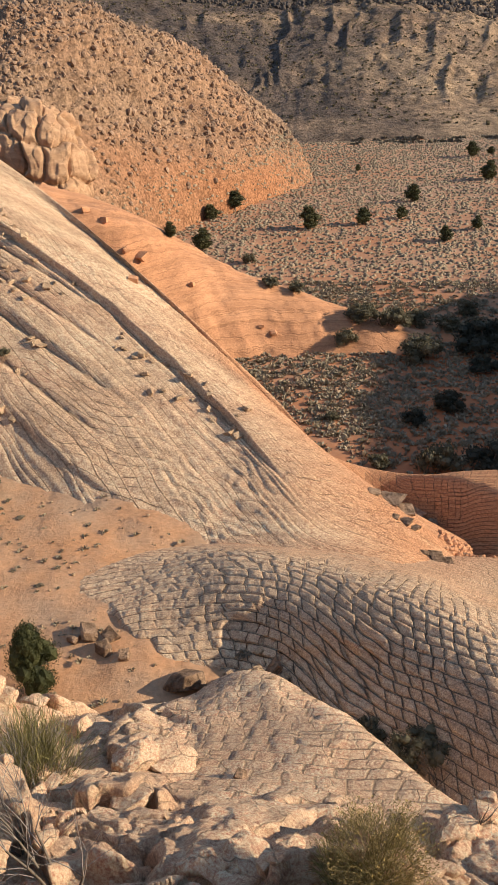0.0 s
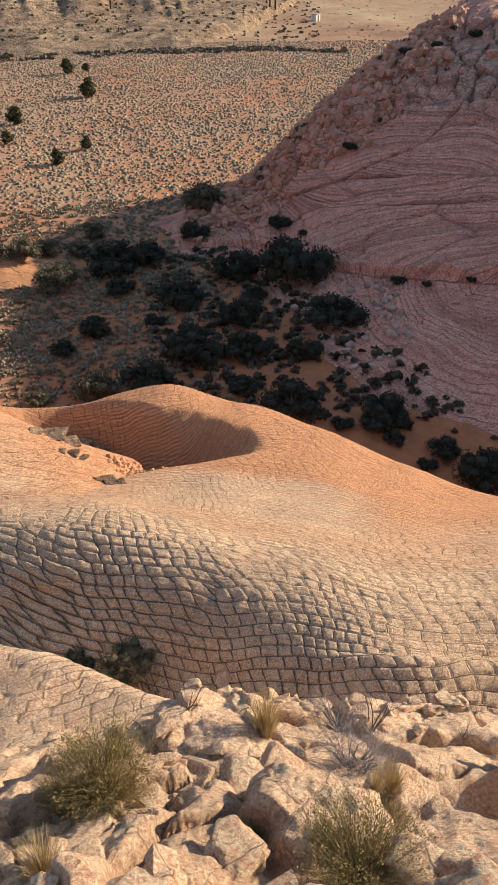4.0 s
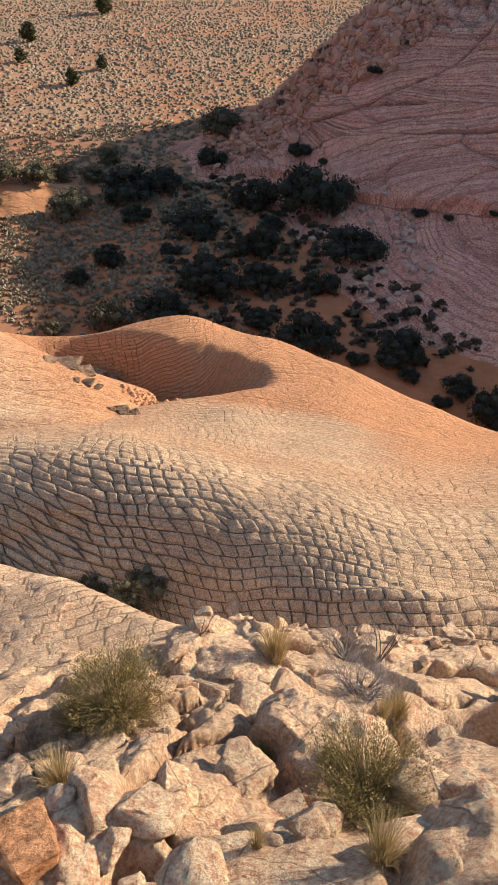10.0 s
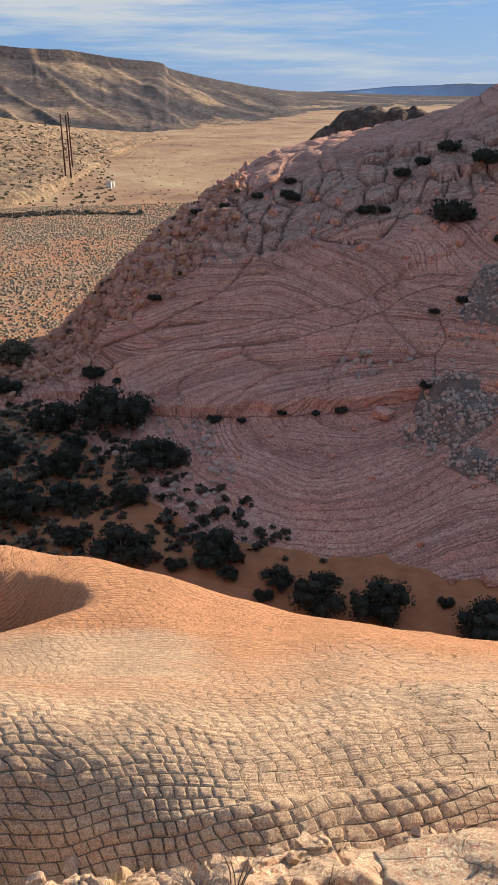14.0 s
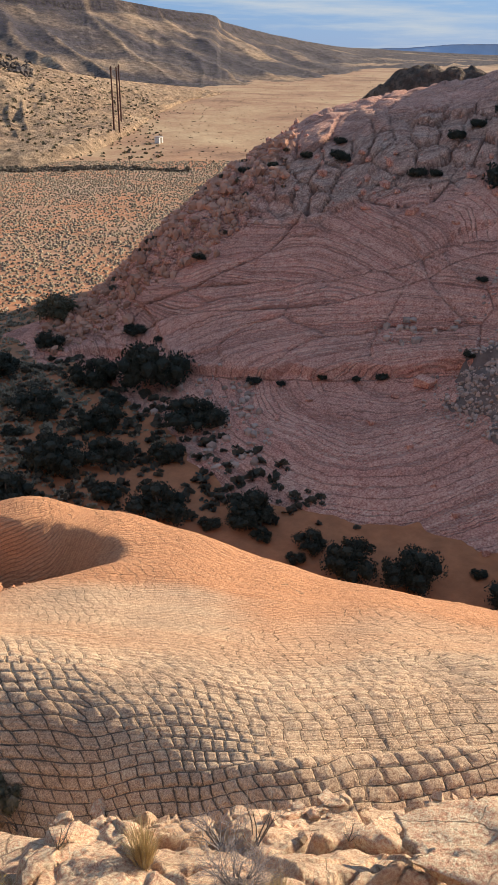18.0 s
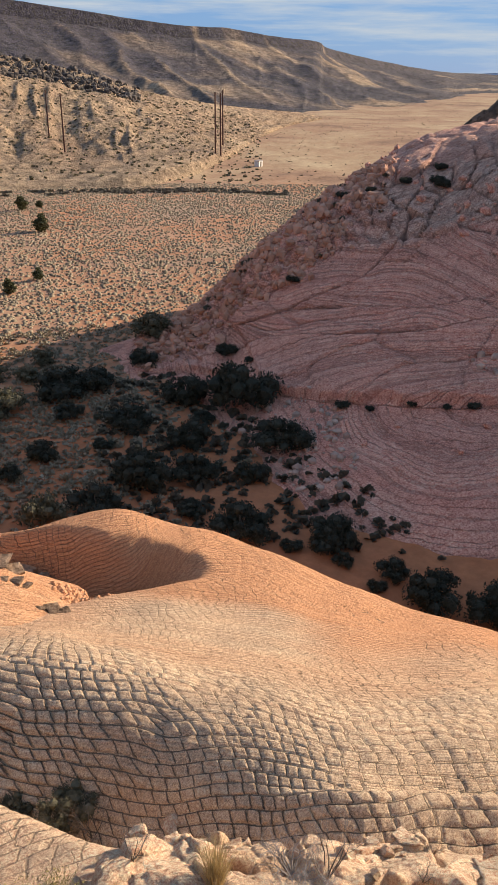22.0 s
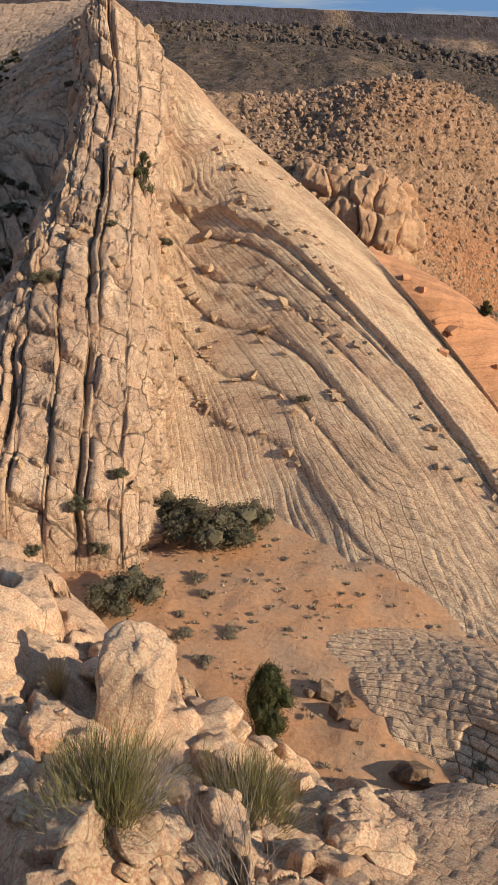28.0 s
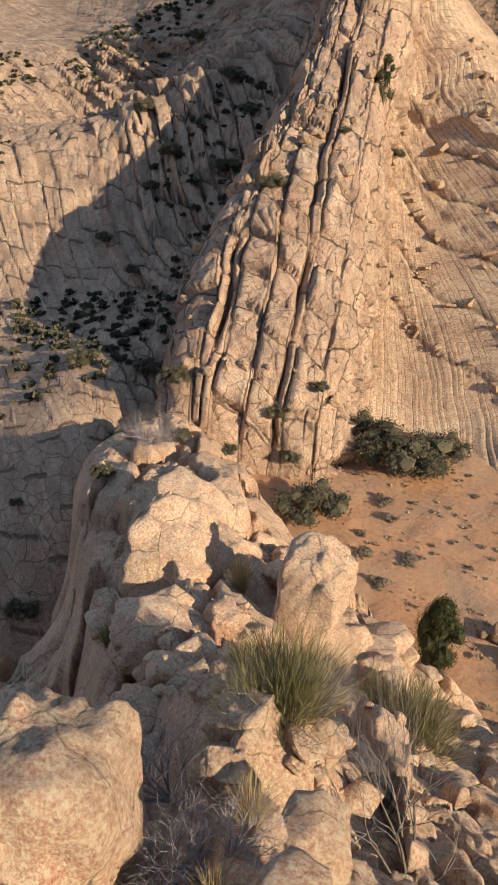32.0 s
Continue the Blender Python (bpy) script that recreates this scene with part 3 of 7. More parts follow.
# ---- the fin of upright ribs ----
spine = loft([
    [(-46, 22.2, -15.5), (-45.3, 23.6, -14.5), (-43.4, 28, -12.8), (-40.0, 32, -10.5), (-36.8, 38, -8.0), (-34.4, 43.5, -4.0), (-33.0, 50, 0.0), (-32.4, 58, -2)],
    [(-43.2, 21.6, -14.5), (-42.7, 23.0, -11.0), (-40.4, 28, -8.2), (-37.2, 32, -5.6), (-34.0, 38, -3.0), (-32.2, 43.5, 0.2), (-31.8, 49, 4.2), (-31.5, 57, 2)],
    [(-37.4, 21.4, -14.5), (-37.1, 22.6, -10.9), (-35.6, 27, -7.8), (-34.2, 31, -5.2), (-32.4, 37, -2.6), (-31.4, 42.5, 0.8), (-31.0, 48, 4.9), (-30.5, 57, 3)],
    [(-32.8, 21.2, -14.5), (-32.6, 22.3, -11.2), (-31.5, 27, -8.1), (-30.8, 31, -5.3), (-30.1, 37, -2.6), (-29.6, 42.5, 0.7), (-29.8, 48, 4.7), (-29.5, 57, 2)],
    [(-31.0, 21.2, -14.5), (-30.8, 22.3, -11.9), (-29.8, 27, -9.0), (-29.3, 31, -6.4), (-28.8, 37, -3.6), (-27.9, 42.5, -0.5), (-27.6, 48, 2.8), (-28.0, 57, 0)],
    [(-29.4, 21.4, -15), (-29.0, 22.6, -13.9), (-27.6, 27, -13.2), (-27.2, 31, -12.1), (-27.0, 37, -9.3), (-26.7, 42.5, -5.0), (-26.0, 48, -0.3), (-27, 57, -6)],
], 460, 270)
u_ = np.linspace(0, 7, 460)[None, :] * np.ones((270, 1))
w_ = np.linspace(0, 5, 270)[:, None] * np.ones((1, 460))
a_, b_ = lengths(spine)
x_, y_ = spine[..., 0], spine[..., 1]
ws = w_ + 0.10 * fbm(u_ * 1.4, w_ * 0.5, 61, 3)
rib, slot = np.zeros(u_.shape), np.zeros(u_.shape)
for centre, width, deep in ((1.36, 0.03, 0.12), (1.48, 0.05, 0.9), (1.60, 0.03, 0.15), (2.52, 0.05, 0.8), (2.66, 0.03, 0.12), (0.6, 0.05, 0.6), (0.85, 0.04, 0.3), (3.45, 0.03, 0.15), (2.05, 0.02, 0.15)):
    broken_ = np.clip(0.25 + 1.5 * value(u_ * 2.6, u_ * 0 + centre * 7, 69), 0, 1.2)
    rib -= 0.6 * deep * broken_ * np.exp(-((ws - centre) / width) ** 2)
    slot = np.maximum(slot, broken_ * np.exp(-((ws - centre) / (0.6 * width)) ** 2) * deep)
rib += 0.12 * np.abs(np.sin(ws * math.pi / 1.25))
# lozenges between the slots, cut by cross joints that lean
smooth_rib = step(2.7, 2.9, w_) * (1 - step(4.0, 4.3, w_))
gb = np.interp(ws, (0, 0.3, 0.6, 0.85, 1.36, 1.48, 1.60, 2.05, 2.52, 2.66, 3.45, 4.15, 5), np.arange(13.0))
strip = np.floor(gb)
ga = a_ * (0.42 + 0.4 * lattice(strip, strip * 0, 63)) + 5 * lattice(strip, strip * 0 + 2, 63) + 0.45 * (2 * lattice(strip, strip * 0 + 4, 63) - 0.4) * w_ * 1.6 + 0.3 * fbm(x_ * 0.5, y_ * 0.5, 67, 2)
fa, fb = ga - np.floor(ga) - 0.5, gb - strip - 0.5
r1, r2 = lattice(np.floor(ga), strip, 62), lattice(np.floor(ga), strip, 66)
gap = np.minimum(0.5 - np.abs(fa), 0.5 - np.abs(fb))
blocks = (1 - 0.5 * smooth_rib) * (0.22 * np.clip(gap / 0.16, 0, 1) ** 0.6 + step(0.0, 0.06, gap) * (0.8 * (r1 - 0.5) + 0.8 * (r2 - 0.5) * fa + 0.6 * (r1 - 0.5) * fb)) - 0.15 * (1 - step(0, 0.05, gap))
f2, q1, q2, dx_, dy_ = cells(a_ / 0.75 + 0.3 * w_, w_ * 3.4, 64, 0.9)
gutter = step(4.15, 4.45, w_)                          # the strip of rubble beside the pale slope
f4, s1, s2, ex_, ey_ = cells(a_ / 0.45, b_ / 0.40, 68, 1.0)
disp = (rib + 0.55 * blocks + step(0.02, 0.15, f2) * (0.12 * (q1 - 0.5) + 0.14 * (q2 - 0.5) * dx_) - 0.06 * (1 - step(0, 0.08, f2)) + 0.05 * fbm(x_ * 2.2, y_ * 2.2, 65, 3) + gutter * (0.45 * (s1 - 0.5) * step(0, 0.2, f4) - 0.1)) * step(0.2, 1.0, u_)
spine = spine + normals(spine) * disp[..., None]
joint = np.clip(np.maximum.reduce([0.6 * slot, 0.45 * (1 - step(0.0, 0.07, f2)) * step(-0.2, 0.3, value(x_ * 0.7, y_ * 0.7, 60)), 0.7 * gutter * (1 - step(0.0, 0.15, f4))]), 0, 0.9)
setting("sandstone_fin", grid_mesh("sandstone_fin", spine, {"joint": joint, "ga": ga, "gb": gb, "worn": 0 * ga, "bed": b_ * 0.5 + 0.3 * a_ + 0.15 * fbm(x_ * 0.4, y_ * 0.4, 70, 2), "tone": np.clip(0.25 * fbm(x_ * 0.3, y_ * 0.3, 66), 0, 1)}), rock_fin, "steep tan sandstone fin of upright ribs")

# ---- shaded slope beyond the fin ----
leftslope = loft([
    [(-85, 15, -24), (-68, 16, -23), (-56, 17, -21), (-47, 19, -18.5), (-37, 24, -16.5)],
    [(-85, 24, -20), (-68, 24, -17.5), (-56, 24, -13.8), (-48.5, 25, -11.9), (-38, 28, -12.6)],
    [(-85, 40, -17), (-68, 40, -15), (-56, 39, -12.6), (-48, 37, -11.8), (-33.5, 38, -7.5)],
    [(-85, 50, -12), (-68, 49, -9.8), (-56, 47, -7.8), (-47.5, 46, -6.4), (-32.5, 46, -1.5)],
    [(-85, 58, -4), (-68, 57, -5), (-54, 54, -6.6), (-44.5, 52, -5.6), (-32, 51, 2.8)],
    [(-85, 68, 0), (-68, 66, -2), (-52, 60, -3.8), (-41, 55, -1.6), (-31.5, 55, 5.0)],
    [(-85, 85, 1), (-68, 80, -1), (-51, 70, -2.4), (-40, 61, 1.8), (-31, 60, 5.8)],
    [(-85, 120, 8), (-68, 105, 5), (-51, 92, 3), (-40, 72, 6.2), (-30, 75, 8)],
], np.concatenate([np.linspace(0, 1.8, 40), np.linspace(1.82, 4, 300)]), 210)
a_, b_ = lengths(leftslope)
x_, y_ = leftslope[..., 0], leftslope[..., 1]
warp = fbm(x_ * 0.1, y_ * 0.1, 71, 3)
gb = (a_ - 0.35 * b_) / 0.95 + 0.5 * warp
strip = np.floor(gb)
ga = b_ / 3.4 + 3 * lattice(strip, strip * 0, 72) + 0.5 * warp + 0.3 * gb
r1, r2 = lattice(np.floor(ga), strip, 77), lattice(np.floor(ga), strip, 78)
cx, cy = ga - np.floor(ga) - 0.5, gb - strip - 0.5
f_ = 1 - 2 * np.maximum(np.abs(cx), np.abs(cy))
f2, q1, q2, dx_, dy_ = cells(b_ / 1.6, (a_ - 0.35 * b_) / 0.5, 74, 0.9)
right = step(-51, -45, np.degrees(np.arctan2(x_, y_)) + 2 * warp) * (1 - 0.65 * step(-4.0, -1.0, leftslope[..., 2]))
disp = (0.2 + 0.8 * right) * (step(0, 0.10, f_) * (0.9 * (r1 - 0.4) + 0.9 * (r2 - 0.5) * cy) - 0.4 * (1 - step(0, 0.07, f_)) + step(0, 0.15, f2) * (0.3 * (q1 - 0.5) + 0.3 * (q2 - 0.5) * dy_)) + 0.12 * fbm(x_ * 0.9, y_ * 0.9, 73, 3) + 0.08 * np.abs(np.sin(b_ * 3 + 2 * warp))
calm_ = (0.3 + 0.7 * step(1.3, 2.2, np.linspace(0, 7, 210)) - 0.7 * step(4.6, 5.6, np.linspace(0, 7, 210)))[:, None]
leftslope = leftslope + normals(leftslope) * (disp * calm_)[..., None]
setting("shaded_slope", grid_mesh("shaded_slope", leftslope, {"bed": a_ - 0.35 * b_ + 0.5 * warp, "tone": np.zeros(x_.shape), "ga": ga, "gb": gb, "worn": 0.3 * (1 - right), "joint": np.clip(0.5 * right * (1 - step(0, 0.10, f2)), 0, 0.9)}), rock_fin, "shaded tan sandstone slope with ledges and scrub")

# ---- foreground ledge under the viewpoint ----
LEDGE_COLS = np.concatenate([np.linspace(0, 0.9, 20), np.linspace(0.95, 8.1, 600), np.linspace(8.15, 9, 16)])
LEDGE_ROWS = np.concatenate([np.linspace(0, 0.7, 12), np.linspace(0.72, 4.2, 300), np.linspace(4.25, 5, 12)])
ledge = loft([
    [(a, 0.5, -2.9) for a in (-95, -60, -50, -42, -20, 0, 22, 42, 62, 95)],
    [(-95, 3.0, -4.4), (-60, 3.0, -4.6), (-50, 3.1, -5.6), (-42, 3.2, -5.0), (-20, 3.0, -5.6), (0, 2.6, -5.3), (22, 2.6, -5.2), (42, 2.8, -5.3), (62, 3.0, -4.8), (95, 3.2, -4.6)],
    [(-95, 6, -6.0), (-58, 7, -10.0), (-50, 8.2, -9.4), (-42, 8.5, -8.2), (-20, 7.0, -8.4), (0, 5.2, -7.3), (22, 4.8, -7.0), (42, 4.6, -6.9), (62, 5.2, -7.1), (95, 6, -6.5)],
    [(-95, 10, -12), (-57, 12, -12.8), (-50, 14, -10.6), (-42, 15, -10.2), (-20, 10.2, -10.6), (0, 8.6, -10.1), (22, 7.0, -9.0), (42, 6.6, -8.75), (62, 7.4, -8.9), (95, 9, -8.0)],
    [(-95, 14, -16), (-56, 17, -15.4), (-50, 20, -11.6), (-42, 22, -11.9), (-20, 12.2, -11.5), (0, 12.0, -11.4), (22, 8.2, -10.2), (42, 7.9, -10.05), (62, 9.2, -10.3), (95, 12, -10.0)],
    [(-95, 17, -20), (-56, 20, -19), (-50, 23.5, -15.5), (-42, 25, -15.5), (-20, 13.4, -13.8), (0, 14.0, -13.6), (22, 9.4, -13.6), (42, 9.0, -13.4), (62, 10.6, -13.4), (95, 14, -13.0)],
], LEDGE_COLS, LEDGE_ROWS)
x_, y_ = ledge[..., 0], ledge[..., 1]
az_ = np.degrees(np.arctan2(x_, y_))
ro = np.hypot(x_, y_)
wx, wy = x_ + 0.35 * fbm(x_ * 0.9, y_ * 0.9, 41, 3), y_ + 0.35 * fbm(x_ * 0.9, y_ * 0.9, 42, 3)
west = step(-20, -26, az_)                            # the ridge of long humps that leads to the fin
ca, sa = math.cos(radians(40)), math.sin(radians(40))
rx_, ry_ = ca * wx + sa * wy, -sa * wx + ca * wy
f_, r1, r2, cx, cy = cells(np.where(west > 0.5, rx_ / 1.25, wx / 1.5), np.where(west > 0.5, ry_ / 2.4, wy / 1.15), 43, 0.9)
lump = 0.34 * np.clip(f_ / 0.22, 0, 1) ** 0.55 + step(0, 0.10, f_) * (0.40 * (r1 - 0.5) + 0.75 * (r2 - 0.45) * cy + 0.5 * (r1 - 0.5) * cx)
f2, q1, q2, dx_, dy_ = cells(wx / 0.42 + 3, wy / 0.36, 44, 0.9)
broken = step(-0.1, 0.35, fbm(x_ * 0.7, y_ * 0.7, 40, 2))   # where the slabs are broken small
lump2 = broken * (0.20 * np.clip(f2 / 0.2, 0, 1) ** 0.6 + step(0, 0.12, f2) * (0.28 * (q1 - 0.5) + 0.3 * (q2 - 0.5) * dy_))
terrace = (az_ < 20) * step(6.0, 8.0, ro) * step(-14, -6, az_)  # smoother sheet of rock in front of the dome
rough_ = 1 - 0.95 * terrace
f3, s1, s2, ex_, ey_ = cells((x_ + 0.3 * y_) / 0.52 + 0.2 * fbm(x_ * 0.8, y_ * 0.8, 49, 2), (y_ - 0.2 * x_) / 0.40, 45, 0.75)
ta = (y_ + 0.25 * x_ + 0.35 * fbm(x_ * 0.35, y_ * 0.35, 49, 2)) * 3.6
tb = (x_ - 0.3 * y_ + 0.3 * fbm(x_ * 0.4, y_ * 0.4, 38, 2)) * 2.2 + 0.9 * lattice(np.floor(ta), x_ * 0, 37)
tgap = np.minimum(np.abs(ta - np.round(ta)), 1.5 * np.abs(tb - np.round(tb)))
sheet = 0.02 * step(0.0, 0.15, tgap) + 0.045 * (ta - np.floor(ta)) + 0.012 * (lattice(np.floor(ta), np.floor(tb), 36) - 0.5)
pit = np.exp(-(((x_ - 4.1) * 0.9 + (y_ - 1.85) * 0.44) / 0.62) ** 4 - (((x_ - 4.1) * 0.44 - (y_ - 1.85) * 0.9) / 1.25) ** 4)   # hollow under the slab
up_ = step(0.4, 1.0, LEDGE_ROWS[:, None] * np.ones((1, len(LEDGE_COLS))))
ledge[..., 2] += -1.25 * pit + up_ * (rough_ * ((1.0 + 0.5 * west) * lump + (0.45 - 0.2 * west) * lump2) + terrace * sheet + 0.045 * fbm(x_ * 3.0, y_ * 3.0, 46, 4, 0.6) * rough_ + 0.14 * fbm(x_ * 0.5, y_ * 0.5, 47, 3) - 0.12)
setting("foreground_ledge", grid_mesh("foreground_ledge", ledge, {"tone": np.clip(0.08 + 0.25 * fbm(x_ * 0.7, y_ * 0.7, 48), 0, 0.4) + 0.6 * (1 - terrace) * (1 - step(0.03, 0.12, f_)) * step(0.0, 0.4, fbm(x_ * 0.9, y_ * 0.9, 39, 2)), "ga": np.where(terrace > 0.5, ta, 0.5), "gb": np.where(terrace > 0.5, tb, 0.5), "worn": 0 * x_}), rock_terrace, "rough tan sandstone ledge dropping away below")

# ---- the rock under and behind the viewpoint ----
stand = loft([by_heading((0.004,) * 5, (-2.93,) * 5, (-98, -50, 0, 50, 98)), by_heading((0.28,) * 5, (-2.915,) * 5, (-98, -50, 0, 50, 98)), by_heading((0.505,) * 5, (-2.903,) * 5, (-98, -50, 0, 50, 98))], 60, 16)
setting("ledge_top", grid_mesh("ledge_top", stand, {"tone": 0 * stand[..., 0]}), rock_ledge, "top of the tan sandstone ledge under the viewpoint")
behind = loft([
    by_heading((0.02, 0.02, 0.02, 0.02, 0.02), (-2.9,) * 5, (92, 135, 180, 225, 268)),
    by_heading((0.5, 0.5, 0.5, 0.5, 0.5), (-2.9,) * 5, (93, 135, 180, 225, 267)),
    by_heading((3.2, 3.0, 3.0, 3.0, 3.0), (-4.6, -3.6, -3.2, -3.4, -4.4), (93, 135, 180, 225, 267)),
    by_heading((6, 6, 6, 6, 6), (-6.6, -4.6, -3.6, -4.4, -6.2), (93, 135, 180, 225, 267)),
    by_heading((12, 12, 14, 12, 10), (-10.2, -7, -5, -7, -12.2), (93, 135, 180, 225, 267)),
    by_heading((16, 22, 30, 22, 17), (-16, -14, -10, -14, -20.4), (93, 135, 180, 225, 267)),
    by_heading((26, 40, 60, 40, 26), (-29, -29, -29, -29, -29), (93, 135, 180, 225, 267)),
], 120, 90)
x_, y_ = behind[..., 0], behind[..., 1]
f_, r1, r2, cx, cy = cells(x_ / 1.5, y_ / 1.2, 130, 0.9)
behind[..., 2] += step(0.5, 2.0, np.hypot(x_, y_)) * (0.25 * np.clip(f_ / 0.22, 0, 1) ** 0.6 + 0.3 * (r1 - 0.8)) - 0.05
setting("rear_ledge", grid_mesh("rear_ledge", behind, {"tone": 0 * x_}), rock_ledge, "tan sandstone ledge behind the viewpoint")

# ---- hill on the shaded side ----
HAZ = (20, 27, 34, 43, 52, 56.8, 60.5, 67, 80, 95, 115)
HILL_COLS = np.concatenate([np.linspace(0, 6.5, 450), np.linspace(6.6, 10, 26)])
HILL_ROWS = np.concatenate([np.linspace(0, 5.3, 330), np.linspace(5.35, 7, 14)])
hill = loft([
    by_heading((60, 56, 46, 44, 43.5, 43.2, 43, 43.0, 43, 44, 46), (-27.6, -27.6, -27.6, -27.6, -27.6, -27.5, -27.5, -27.4, -27.4, -27, -27), HAZ),
    by_heading((68, 64, 56, 51, 51, 51.0, 51, 51.5, 52, 53, 56), (-27.4, -27.2, -26.4, -25.6, -25.2, -25.1, -25.0, -24.5, -24.0, -23, -23), HAZ),
    by_heading((76, 74, 65, 61, 61, 60.4, 60, 60.0, 60, 62, 66), (-27.3, -26.6, -25.4, -24.1, -23.1, -21.7, -20.8, -19.9, -19, -17, -17), HAZ),
    by_heading((79, 78, 72, 69, 68, 67.4, 67, 67.0, 67, 69, 74), (-27.2, -25.8, -22.4, -20.0, -18.4, -17.3, -16.5, -14.8, -13, -11, -11), HAZ),
    by_heading((81, 82, 78, 79, 79, 78.4, 78, 77.5, 77, 80, 84), (-27.1, -24.9, -18.6, -13.8, -11.7, -10.3, -9.4, -6.7, -4, -2, -2), HAZ),
    by_heading((83, 86, 85, 94, 98, 98.6, 99, 97.5, 96, 98, 100), (-27.0, -24.2, -14.6, -7.0, -3.7, -0.8, 1.2, 4.6, 8, 10, 10), HAZ),
    by_heading((86, 92, 95, 110, 118, 121, 134, 130, 125, 125, 130), (-27.6, -25.6, -17.0, -9.0, -6.0, -2.5, 9.5, 12.6, 13.0, 12, 12), HAZ),
    by_heading((92, 100, 112, 140, 160, 172.0, 180, 180.0, 180, 180, 180), (-28, -28, -28, -28, -28, -28.0, -28, -28.0, -28, -28, -28), HAZ),
], HILL_COLS, HILL_ROWS)
v_ = HILL_ROWS[:, None] * np.ones((1, len(HILL_COLS)))
a_, b_ = lengths(hill)
x_, y_, z_ = hill[..., 0], hill[..., 1], hill[..., 2]
head_ = np.degrees(np.arctan2(x_, y_))
a_ = np.radians(head_ - 34) * 75
warp = fbm(x_ * 0.05, y_ * 0.05, 81, 3)
warp2 = fbm(a_ * 0.07, z_ * 0.12, 87, 2)
crag = step(3.95, 4.25, v_ + 0.30 * warp)            # broken blocks towards the crest
shoulder = (1 - step(38, 43, head_ + 2 * warp)) * step(3.9, 4.3, v_ + 0.2 * warp)   # orange rubble down the near end
face = step(2.0, 2.2, v_ + 0.15 * warp) * (1 - crag)
# sets of cross-beds, each with its own dip, parted by curved surfaces
cut_a, cut_b, cut_c = v_ - 2.85 - 0.25 * warp2 - 0.012 * np.maximum(a_, 0), v_ - 3.35 - 0.25 * warp2, v_ - 3.75 + 0.3 * warp2 - 0.01 * a_
lower_set = 0.85 * a_ + z_ * (0.5 + 0.05 * np.clip(a_ + 4, 0, 40))
mid_set = 1.7 * z_ - 0.16 * a_ + 2.6 * warp2
high_set = 1.8 * z_ + 0.30 * a_ + 3.5 * warp2
top_set = 1.6 * z_ - 0.45 * a_ + 3.0 * warp
bed = np.where(cut_a < 0, lower_set, np.where(cut_b < 0, mid_set, np.where(cut_c < 0, high_set, top_set)))
apron = 1 - step(1.95, 2.05, v_)
bed = np.where(v_ < 2.0, 0.28 * np.hypot(a_ - 22, 1.1 * (b_ - 26)) + warp, bed)
parting = np.exp(-(np.minimum.reduce([np.abs(cut_a), np.abs(cut_b), np.abs(cut_c)]) / 0.014) ** 2) * step(-0.3, 0.1, value(a_ * 0.12, v_ * 2, 88))
beds = np.abs(np.sin(bed * math.pi * 0.8))
f_, r1, r2, cx, cy = cells(a_ / 2.2 + 0.6 * warp, b_ / 3.6 + warp, 82, 1.0)
f2, q1, q2, dx_, dy_ = cells(a_ / 1.1, b_ / 1.7, 83, 0.95)
f3, s1, s2, _, _ = cells(a_ / 8 + 0.8 * warp2 + 0.4 * v_, b_ / 7 + 0.6 * warp, 89, 0.9)
disp = face * (0.10 * beds * (0.5 + 0.5 * value(a_ * 0.1, z_ * 0.2, 80)) - 0.35 * parting - 0.18 * (1 - step(0, 0.03, f3)) + 0.5 * (s1 - 0.5) * step(0, 0.1, f3))
crag = crag * (1 - 0.6 * step(4.55, 4.9, v_))
disp = disp + crag * (1 - 0.6 * shoulder) * (0.2 * np.clip(f_ / 0.2, 0, 1) ** 0.6 + step(0, 0.10, f_) * (0.9 * (r1 - 0.5) + 1.2 * (r2 - 0.5) * cy + 0.8 * (r1 - 0.5) * cx) - 0.45 * (1 - step(0, 0.08, f_)))
disp = disp + crag * (0.55 + 0.35 * shoulder) * (0.75 * (q1 - 0.5) + 0.6 * (q2 - 0.5) * dy_) * step(0, 0.2, f2)
disp = disp + apron * (0.06 * beds + 0.25 * warp) + 0.12 * fbm(x_ * 0.5, y_ * 0.5, 84, 3)
disp = disp + 0.9 * step(2.02, 2.1, v_ + 0.04 * value(a_ * 0.4, a_ * 0, 85)) * (1 - step(2.1, 2.7, v_))
low = step(20, 30, head_)
hill = hill + normals(hill) * (disp * low)[..., None]
joint = np.clip(low * np.maximum.reduce([face * 0.8 * parting, face * 0.55 * (1 - step(0, 0.025, f3)), crag * (1 - 0.5 * shoulder) * 0.9 * (1 - step(0.01, 0.09, f_)), crag * 0.5 * (1 - step(0, 0.14, f2))]), 0, 0.9)
setting("red_sandstone_hill", grid_mesh("red_sandstone_hill", hill, {"bed": bed, "joint": joint, "tone": np.clip(0.55 * crag * (1 - shoulder) + 0.16 * fbm(a_ * 0.05, z_ * 1.1 + 2 * warp, 86), 0, 1)}), rock_far, "shaded red sandstone hill with cross-bedded face")

